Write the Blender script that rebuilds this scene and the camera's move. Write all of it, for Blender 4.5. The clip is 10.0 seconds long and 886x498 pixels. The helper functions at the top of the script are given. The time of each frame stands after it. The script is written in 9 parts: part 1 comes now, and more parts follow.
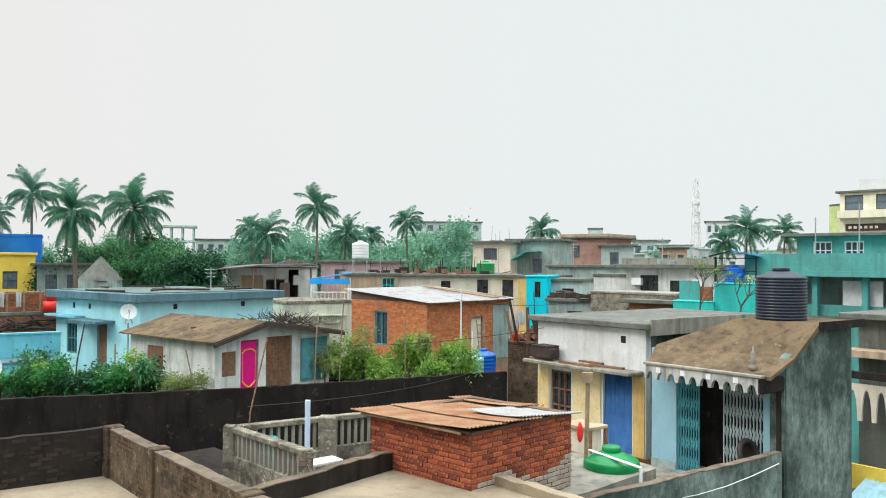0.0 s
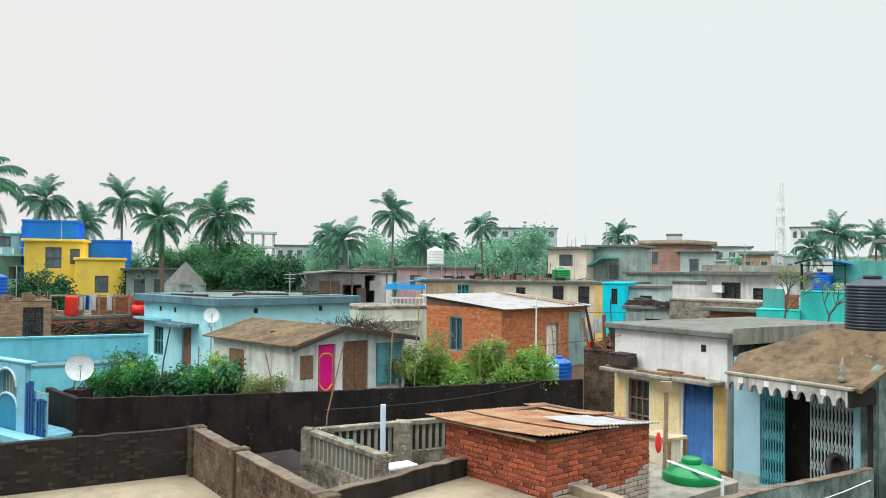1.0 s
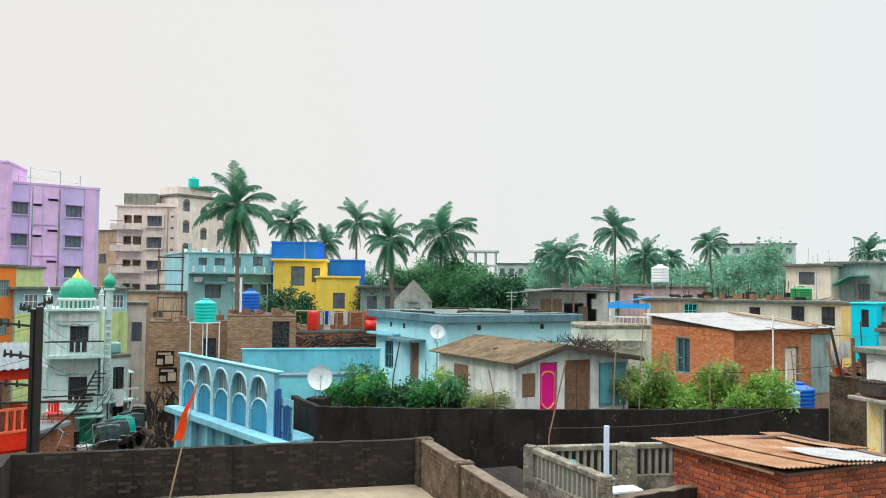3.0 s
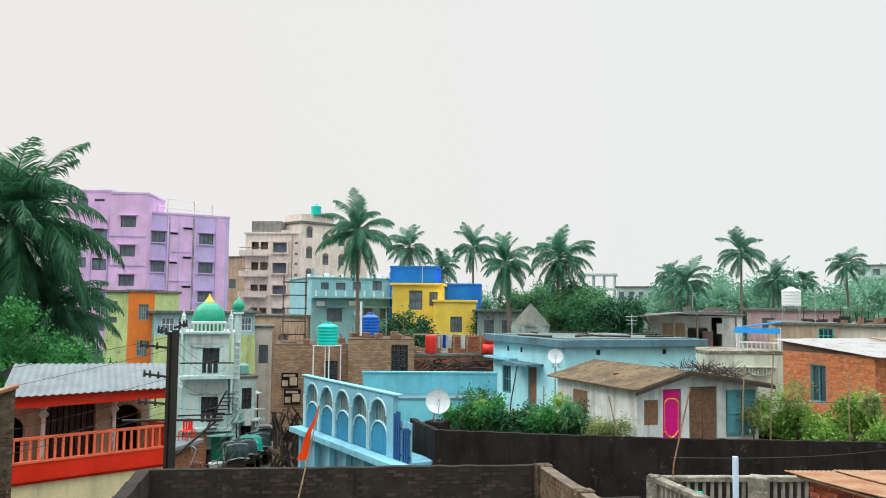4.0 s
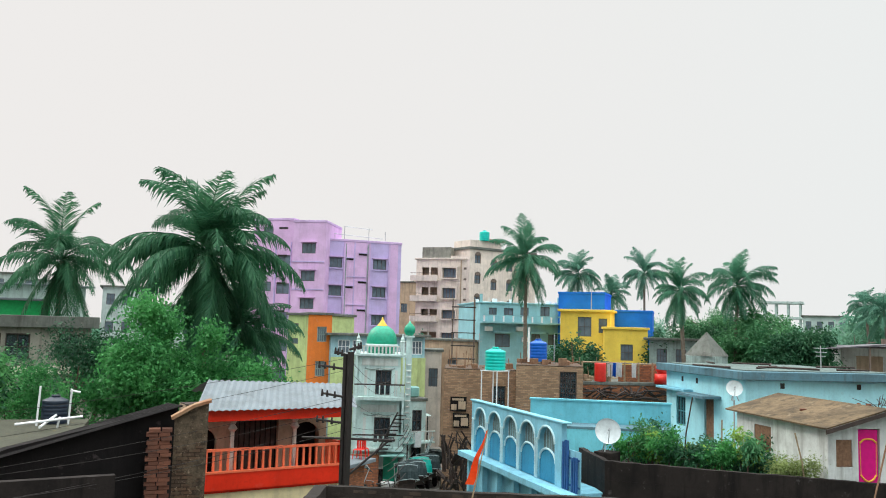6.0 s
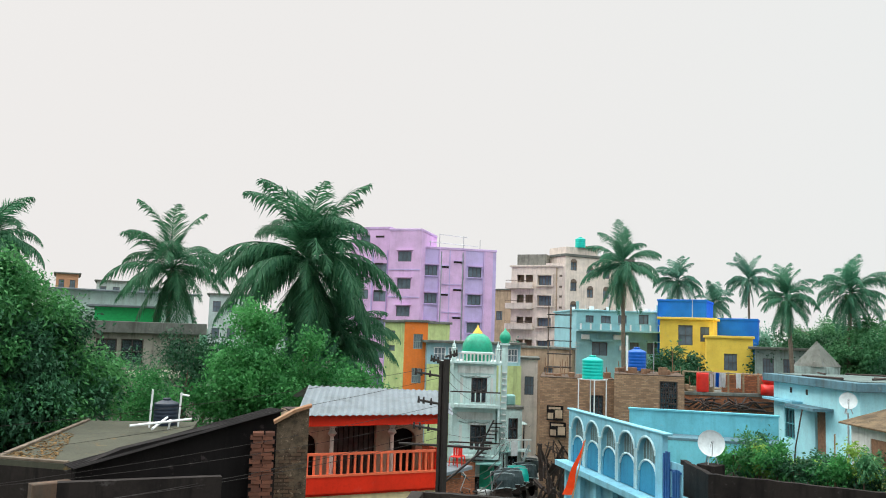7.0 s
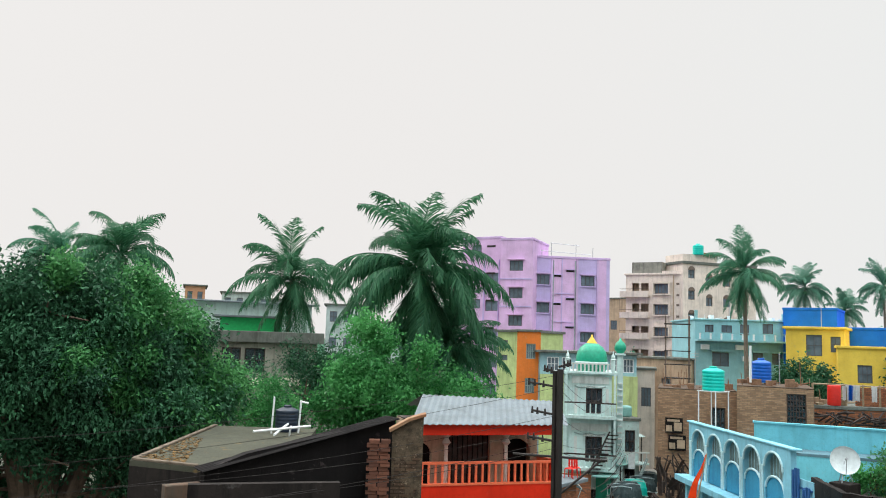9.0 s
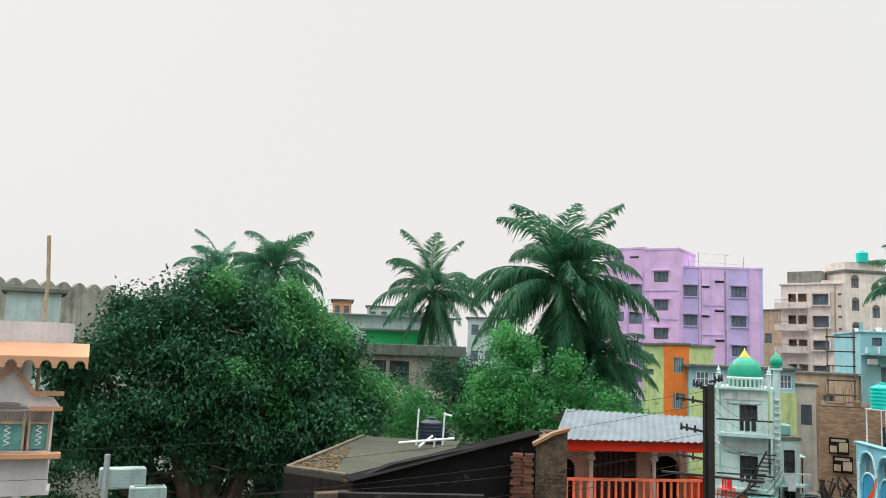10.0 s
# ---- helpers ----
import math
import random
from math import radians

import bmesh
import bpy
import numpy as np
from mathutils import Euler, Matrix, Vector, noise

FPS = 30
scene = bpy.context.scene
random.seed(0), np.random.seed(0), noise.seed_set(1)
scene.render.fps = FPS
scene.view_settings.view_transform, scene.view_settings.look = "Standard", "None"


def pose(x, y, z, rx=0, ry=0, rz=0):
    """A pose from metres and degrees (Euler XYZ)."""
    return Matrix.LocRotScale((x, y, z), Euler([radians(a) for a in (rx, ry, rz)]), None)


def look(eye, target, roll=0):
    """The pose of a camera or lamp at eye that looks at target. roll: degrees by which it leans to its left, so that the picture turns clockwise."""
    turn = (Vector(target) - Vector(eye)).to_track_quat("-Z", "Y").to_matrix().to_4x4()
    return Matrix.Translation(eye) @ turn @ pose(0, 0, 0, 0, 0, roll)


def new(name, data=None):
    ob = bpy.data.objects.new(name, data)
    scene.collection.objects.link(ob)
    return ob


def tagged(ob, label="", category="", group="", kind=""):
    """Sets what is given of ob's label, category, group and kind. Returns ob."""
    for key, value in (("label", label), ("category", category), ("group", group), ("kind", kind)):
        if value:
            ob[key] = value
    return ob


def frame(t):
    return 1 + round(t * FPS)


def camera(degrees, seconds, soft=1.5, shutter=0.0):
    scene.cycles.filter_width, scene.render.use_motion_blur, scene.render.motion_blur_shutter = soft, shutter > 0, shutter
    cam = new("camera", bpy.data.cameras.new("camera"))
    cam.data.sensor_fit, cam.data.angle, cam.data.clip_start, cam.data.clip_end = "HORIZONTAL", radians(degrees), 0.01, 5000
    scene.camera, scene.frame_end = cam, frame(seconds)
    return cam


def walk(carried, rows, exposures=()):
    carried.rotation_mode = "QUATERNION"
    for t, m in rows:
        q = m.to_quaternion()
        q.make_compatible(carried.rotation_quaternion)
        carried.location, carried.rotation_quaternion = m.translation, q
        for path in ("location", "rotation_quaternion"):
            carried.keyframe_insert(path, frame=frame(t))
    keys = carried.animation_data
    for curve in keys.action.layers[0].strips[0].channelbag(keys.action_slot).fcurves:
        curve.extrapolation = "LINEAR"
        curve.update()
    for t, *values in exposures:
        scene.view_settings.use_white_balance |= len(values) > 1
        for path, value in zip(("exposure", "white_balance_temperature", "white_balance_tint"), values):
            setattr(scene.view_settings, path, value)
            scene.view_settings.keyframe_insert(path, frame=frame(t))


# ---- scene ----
cam = camera(57.13, 10.0, soft=1.0)
EYE = 10.0
# seconds, turn to the left, tilt up, roll
PATH = [(0.0, 0.10, 0.92, 0.34), (0.5, 2.40, 1.00, 0.38), (1.0, 5.37, 1.31, 0.53), (1.5, 8.90, 1.55, 0.55),
        (2.0, 13.13, 1.81, 0.65), (2.5, 18.32, 2.24, 0.70), (2.7, 19.72, 2.38, 0.64), (3.8, 25.98, 3.16, 0.63),
        (4.0, 29.07, 4.01, 0.60), (4.5, 32.14, 4.55, 0.82), (5.0, 34.37, 5.09, 1.14), (5.5, 37.38, 5.42, 1.43),
        (5.7, 38.63, 5.51, 1.48), (6.8, 46.80, 5.78, 1.81), (7.0, 47.63, 5.92, 1.83), (7.5, 50.65, 6.22, 1.88),
        (8.0, 53.82, 6.27, 1.97), (8.4, 55.52, 6.33, 1.92), (9.0, 55.52, 6.33, 1.92), (9.1, 58.45, 6.38, 1.82),
        (9.5, 62.81, 6.75, 1.80), (10.0, 65.44, 6.91, 2.05)]
walk(cam, [(t, pose(0, 0, EYE, 90 + tilt, 0, turn) @ pose(0, 0, 0, 0, 0, roll)) for t, turn, tilt, roll in PATH])

# ---- world, sun, exposure ----
world = bpy.data.worlds.new("hazy_sky")
scene.world = world
world.use_nodes = True
wn, wl = world.node_tree.nodes, world.node_tree.links
sky = wn.new("ShaderNodeTexSky")
sky.sky_type, sky.sun_disc = "NISHITA", False
sky.sun_elevation, sky.sun_rotation = radians(39), radians(-106)
sky.dust_density, sky.air_density = 6.0, 2.0
grey = wn.new("ShaderNodeHueSaturation")
grey.inputs["Saturation"].default_value = 0.25
grey.inputs["Value"].default_value = 0.03
wl.new(sky.outputs[0], grey.inputs["Color"])
veil = wn.new("ShaderNodeMix")
veil.data_type = "RGBA"
veil.inputs[0].default_value = 0.965
wl.new(grey.outputs[0], veil.inputs[6])
# the haze is warmer towards the veiled sun and bluer away from it
wdot = wn.new("ShaderNodeVectorMath")
wdot.operation = "DOT_PRODUCT"
wdot.inputs[1].default_value = (-0.94, 0.32, 0.1)
wco = wn.new("ShaderNodeTexCoord")
wl.new(wco.outputs["Generated"], wdot.inputs[0])
wfac = wn.new("ShaderNodeMapRange")
wfac.inputs["From Min"].default_value, wfac.inputs["From Max"].default_value = 0.15, 1.0
wl.new(wdot.outputs["Value"], wfac.inputs["Value"])
wtone = wn.new("ShaderNodeMix")
wtone.data_type = "RGBA"
wtone.inputs[6].default_value, wtone.inputs[7].default_value = (0.708, 0.752, 0.753, 1), (0.738, 0.72, 0.707, 1)
wl.new(wfac.outputs[0], wtone.inputs[0])
wl.new(wtone.outputs[2], veil.inputs[7])
wl.new(veil.outputs[2], wn["Background"].inputs[0])
# an overcast sky is brighter overhead than along the horizon
wtc, wsep, wrise = wn.new("ShaderNodeTexCoord"), wn.new("ShaderNodeSeparateXYZ"), wn.new("ShaderNodeMapRange")
wl.new(wtc.outputs["Generated"], wsep.inputs[0])
wl.new(wsep.outputs[2], wrise.inputs["Value"])
wrise.interpolation_type = "SMOOTHSTEP"
for key, value in (("From Min", 0.40), ("From Max", 1.0), ("To Min", 1.0), ("To Max", 5.0)):
    wrise.inputs[key].default_value = value
wl.new(wrise.outputs[0], wn["Background"].inputs[1])

sun = new("sun", bpy.data.lights.new("sun", "SUN"))
sun.data.energy, sun.data.angle, sun.data.color = 1.0, radians(14), (1.0, 0.93, 0.86)
sun.matrix_world = look((-28, -8, 24), (0, 0, 0))
scene.view_settings.exposure = 0.25


# ---- materials ----
def base_mat(name, spec=0.15):
    m = bpy.data.materials.new(name)
    m.use_nodes = True
    m.node_tree.nodes["Principled BSDF"].inputs["Specular IOR Level"].default_value = spec
    return m, m.node_tree.nodes, m.node_tree.links, m.node_tree.nodes["Principled BSDF"]


def link_noise(n, l, scale, detail=5.0, stretch=(1, 1, 1), rough=0.6, offset=(0, 0, 0)):
    tc, mp, nz = n.new("ShaderNodeTexCoord"), n.new("ShaderNodeMapping"), n.new("ShaderNodeTexNoise")
    mp.inputs["Scale"].default_value = stretch
    mp.inputs["Location"].default_value = offset
    nz.inputs["Scale"].default_value, nz.inputs["Detail"].default_value = scale, detail
    nz.inputs["Roughness"].default_value = rough
    l.new(tc.outputs["Object"], mp.inputs["Vector"])
    l.new(mp.outputs[0], nz.inputs["Vector"])
    return nz.outputs["Fac"]


def ramp(n, l, fac, lo, hi):
    r = n.new("ShaderNodeMapRange")
    r.inputs["From Min"].default_value, r.inputs["From Max"].default_value = lo, hi
    l.new(fac, r.inputs["Value"])
    return r.outputs[0]


def times(n, l, a, k):
    x = n.new("ShaderNodeMath")
    x.operation = "MULTIPLY"
    l.new(a, x.inputs[0])
    if isinstance(k, float):
        x.inputs[1].default_value = k
    else:
        l.new(k, x.inputs[1])
    return x.outputs[0]


def blend(n, l, fac, a, b):
    x = n.new("ShaderNodeMix")
    x.data_type = "RGBA"
    for s, v in ((0, fac), (6, a), (7, b)):
        if isinstance(v, float):
            x.inputs[s].default_value = v
        elif isinstance(v, tuple):
            x.inputs[s].default_value = (*v, 1)
        else:
            l.new(v, x.inputs[s])
    return x.outputs[2]


def bump(n, l, b, height, strength, dist=0.02):
    x = n.new("ShaderNodeBump")
    x.inputs["Strength"].default_value, x.inputs["Distance"].default_value = strength, dist
    l.new(height, x.inputs["Height"])
    l.new(x.outputs[0], b.inputs["Normal"])


def shade(c, k):
    return tuple(min(1.0, v * k) for v in c)


def paint(name, rgb, grime=0.35, dirt=(0.07, 0.07, 0.06), rough=0.85, wear=0.2, bare=(0.38, 0.36, 0.33), big=0.7):
    """Painted or bare plaster: patchy fading, dark rain streaks, worn spots and fine grain."""
    m, n, l, b = base_mat(name)
    fade = ramp(n, l, link_noise(n, l, big, 6), 0.3, 0.75)
    c = blend(n, l, fade, shade(rgb, 0.82), shade(rgb, 1.12))
    streak = ramp(n, l, link_noise(n, l, 1.6, 6, (2.2, 2.2, 0.22)), 0.5, 0.72)
    blotch = ramp(n, l, link_noise(n, l, 0.9, 8, offset=(7, 3, 1), rough=0.68), 0.46, 0.66)
    c = blend(n, l, times(n, l, streak, min(1.0, grime * 1.5)), c, dirt)
    c = blend(n, l, times(n, l, blotch, grime), c, dirt)
    speck = ramp(n, l, link_noise(n, l, 11.0, 6, offset=(2, 5, 9), rough=0.75), 0.5, 0.72)
    c = blend(n, l, times(n, l, speck, 0.25 + 0.4 * grime), c, shade(rgb, 0.45))
    worn = ramp(n, l, link_noise(n, l, 3.1, 9, offset=(1, 8, 4), rough=0.7), 0.6, 0.68)
    c = blend(n, l, times(n, l, worn, wear), c, bare)
    l.new(c, b.inputs["Base Color"])
    b.inputs["Roughness"].default_value = rough
    bump(n, l, b, link_noise(n, l, 28, 6), 0.35)
    return m


def brick_mat(name, a, c2, mortar=(0.12, 0.09, 0.075), size=0.25, row=0.085):
    """Brick courses on walls that stay far off."""
    m, n, l, b = base_mat(name)
    tc, sep, add, com = (n.new("ShaderNode" + k) for k in ("TexCoord", "SeparateXYZ", "Math", "CombineXYZ"))
    l.new(tc.outputs["Object"], sep.inputs[0])
    l.new(sep.outputs[0], add.inputs[0]), l.new(sep.outputs[1], add.inputs[1])
    l.new(add.outputs[0], com.inputs[0]), l.new(sep.outputs[2], com.inputs[1])
    t = n.new("ShaderNodeTexBrick")
    t.inputs["Scale"].default_value = 1.0
    t.inputs["Brick Width"].default_value, t.inputs["Row Height"].default_value = size, row
    t.inputs["Mortar Size"].default_value = 0.008
    t.inputs["Color1"].default_value, t.inputs["Color2"].default_value = (*a, 1), (*c2, 1)
    t.inputs["Mortar"].default_value = (*mortar, 1)
    l.new(com.outputs[0], t.inputs["Vector"])
    stain = ramp(n, l, link_noise(n, l, 0.8, 8), 0.45, 0.8)
    c = blend(n, l, times(n, l, stain, 0.6), t.outputs["Color"], shade(a, 0.3))
    pale = ramp(n, l, link_noise(n, l, 5.0, 8, offset=(4, 4, 4)), 0.6, 0.72)
    c = blend(n, l, times(n, l, pale, 0.35), c, (0.5, 0.45, 0.4))
    l.new(c, b.inputs["Base Color"])
    b.inputs["Roughness"].default_value = 0.95
    bump(n, l, b, t.outputs["Fac"], -0.5, 0.03)
    return m


def piece_mat(name, a, b2, c3):
    """Single bricks, each of its own colour."""
    m, n, l, b = base_mat(name)
    info = n.new("ShaderNodeObjectInfo")
    c = blend(n, l, info.outputs["Random"], a, b2)
    blot = ramp(n, l, link_noise(n, l, 9, 7), 0.45, 0.75)
    c = blend(n, l, times(n, l, blot, 0.6), c, c3)
    salt = ramp(n, l, link_noise(n, l, 7.0, 9, offset=(3, 1, 2), rough=0.75), 0.56, 0.66)
    c = blend(n, l, times(n, l, salt, 0.85), c, (0.56, 0.46, 0.38))
    l.new(c, b.inputs["Base Color"])
    b.inputs["Roughness"].default_value = 0.95
    bump(n, l, b, link_noise(n, l, 40, 6), 0.6)
    return m


def island_mat(name, a, b2, c3):
    m, n, l, b = base_mat(name)
    info = n.new("ShaderNodeNewGeometry")
    c = blend(n, l, info.outputs["Random Per Island"], a, b2)
    blot = ramp(n, l, link_noise(n, l, 4, 7), 0.45, 0.75)
    c = blend(n, l, times(n, l, blot, 0.55), c, c3)
    fleck = ramp(n, l, link_noise(n, l, 7.0, 9, offset=(3, 1, 2), rough=0.75), 0.57, 0.63)
    c = blend(n, l, times(n, l, fleck, 0.7), c, shade(c3, 1.25))
    l.new(c, b.inputs["Base Color"])
    b.inputs["Roughness"].default_value = 0.95
    bump(n, l, b, link_noise(n, l, 40, 6), 0.6)
    return m


def moss_mat(name, pale, dark):
    """Old render with large black-green moss fields that run down from damp patches, and fine speckle."""
    m, n, l, b = base_mat(name)
    c = blend(n, l, ramp(n, l, link_noise(n, l, 2.6, 8, rough=0.7), 0.3, 0.7), shade(pale, 0.7), shade(pale, 1.2))
    field = ramp(n, l, link_noise(n, l, 0.55, 10, (1, 1, 0.75), 0.72, (3.4, 1.2, 5.0)), 0.36, 0.56)
    c = blend(n, l, times(n, l, field, 0.9), c, shade(dark, 1.6))
    fine = ramp(n, l, link_noise(n, l, 5.5, 10, (1, 1, 0.55), 0.8, (1, 6, 2)), 0.46, 0.62)
    c = blend(n, l, times(n, l, fine, 0.6), c, dark)
    run = ramp(n, l, link_noise(n, l, 2.4, 7, (2.6, 2.6, 0.12), 0.6, (8, 8, 8)), 0.54, 0.7)
    c = blend(n, l, times(n, l, run, 0.35), c, dark)
    l.new(c, b.inputs["Base Color"])
    b.inputs["Roughness"].default_value = 0.92
    bump(n, l, b, link_noise(n, l, 22, 7, rough=0.7), 0.6, 0.02)
    return m


def worn_wall(name, plaster, brick_a, brick_b, moss=(0.03, 0.027, 0.02), bare=0.5):
    """Rough plaster flaking off brick courses, with black lichen and pale salt blooms."""
    m, n, l, b = base_mat(name)
    tc, sep, add, com = (n.new("ShaderNode" + k) for k in ("TexCoord", "SeparateXYZ", "Math", "CombineXYZ"))
    l.new(tc.outputs["Object"], sep.inputs[0])
    l.new(sep.outputs[0], add.inputs[0]), l.new(sep.outputs[1], add.inputs[1])
    l.new(add.outputs[0], com.inputs[0]), l.new(sep.outputs[2], com.inputs[1])
    t = n.new("ShaderNodeTexBrick")
    t.inputs["Scale"].default_value = 1.0
    t.inputs["Brick Width"].default_value, t.inputs["Row Height"].default_value = 0.25, 0.08
    t.inputs["Mortar Size"].default_value = 0.012
    t.inputs["Color1"].default_value, t.inputs["Color2"].default_value = (*brick_a, 1), (*brick_b, 1)
    t.inputs["Mortar"].default_value = (*shade(brick_b, 0.5), 1)
    l.new(com.outputs[0], t.inputs["Vector"])
    coat = blend(n, l, ramp(n, l, link_noise(n, l, 3.0, 9, rough=0.72), 0.35, 0.68), shade(plaster, 0.55), shade(plaster, 1.3))
    flaked = ramp(n, l, link_noise(n, l, 1.3, 9, offset=(5, 2, 8), rough=0.7), 0.56 - 0.14 * bare, 0.62 - 0.1 * bare)
    c = blend(n, l, times(n, l, flaked, 0.85), coat, t.outputs["Color"])
    lichen = ramp(n, l, link_noise(n, l, 2.2, 9, offset=(9, 1, 4), rough=0.78), 0.48, 0.62)
    c = blend(n, l, times(n, l, lichen, 0.8), c, moss)
    salt = ramp(n, l, link_noise(n, l, 8.0, 9, offset=(3, 7, 1), rough=0.8), 0.56, 0.65)
    c = blend(n, l, times(n, l, salt, 0.75), c, shade(plaster, 3.0))
    l.new(c, b.inputs["Base Color"])
    b.inputs["Roughness"].default_value = 0.95
    bump(n, l, b, link_noise(n, l, 16, 8, rough=0.7), 0.9, 0.03)
    return m


def leaf_mat(name, a, b2, through_=0.25):
    m, n, l, b = base_mat(name)
    info = n.new("ShaderNodeNewGeometry")
    patch = ramp(n, l, link_noise(n, l, 0.9, 5), 0.4, 0.62)
    mixed = n.new("ShaderNodeMath")
    mixed.operation = "MULTIPLY_ADD"
    l.new(info.outputs["Random Per Island"], mixed.inputs[0])
    mixed.inputs[1].default_value = 0.4
    # every spray of leaves has an age of its own
    age = n.new("ShaderNodeAttribute")
    age.attribute_name = "age"
    both = n.new("ShaderNodeMath")
    both.operation = "ADD"
    l.new(times(n, l, patch, 0.2), both.inputs[0])
    l.new(times(n, l, age.outputs["Fac"], 0.4), both.inputs[1])
    l.new(both.outputs[0], mixed.inputs[2])
    c = blend(n, l, mixed.outputs[0], a, b2)
    l.new(c, b.inputs["Base Color"])
    b.inputs["Roughness"].default_value = 0.5
    tr, mx = n.new("ShaderNodeBsdfTranslucent"), n.new("ShaderNodeMixShader")
    l.new(c, tr.inputs["Color"])
    mx.inputs[0].default_value = through_
    l.new(b.outputs[0], mx.inputs[1]), l.new(tr.outputs[0], mx.inputs[2])
    l.new(mx.outputs[0], n["Material Output"].inputs[0])
    return m


def plain(name, rgb, rough=0.6, metal=0.0, var=0.15, scale=6.0):
    m, n, l, b = base_mat(name, 0.4)
    f = ramp(n, l, link_noise(n, l, scale, 7), 0.3, 0.75)
    l.new(blend(n, l, f, shade(rgb, 1 - var), shade(rgb, 1 + var)), b.inputs["Base Color"])
    b.inputs["Roughness"].default_value, b.inputs["Metallic"].default_value = rough, metal
    bump(n, l, b, link_noise(n, l, scale * 6, 4), 0.15, 0.01)
    return m


def rust_mat(name, a, b2, lo=0.4, hi=0.65):
    m, n, l, b = base_mat(name)
    f = ramp(n, l, link_noise(n, l, 1.6, 9, rough=0.7), lo, hi)
    l.new(blend(n, l, f, a, b2), b.inputs["Base Color"])
    b.inputs["Roughness"].default_value = 0.85
    bump(n, l, b, link_noise(n, l, 30, 6), 0.3)
    return m


glass = base_mat("window_glass", 0.5)[0]
gb = glass.node_tree.nodes["Principled BSDF"]
gb.inputs["Base Color"].default_value = (0.09, 0.115, 0.14, 1)
gb.inputs["Transmission Weight"].default_value, gb.inputs["Roughness"].default_value = 0.5, 0.12

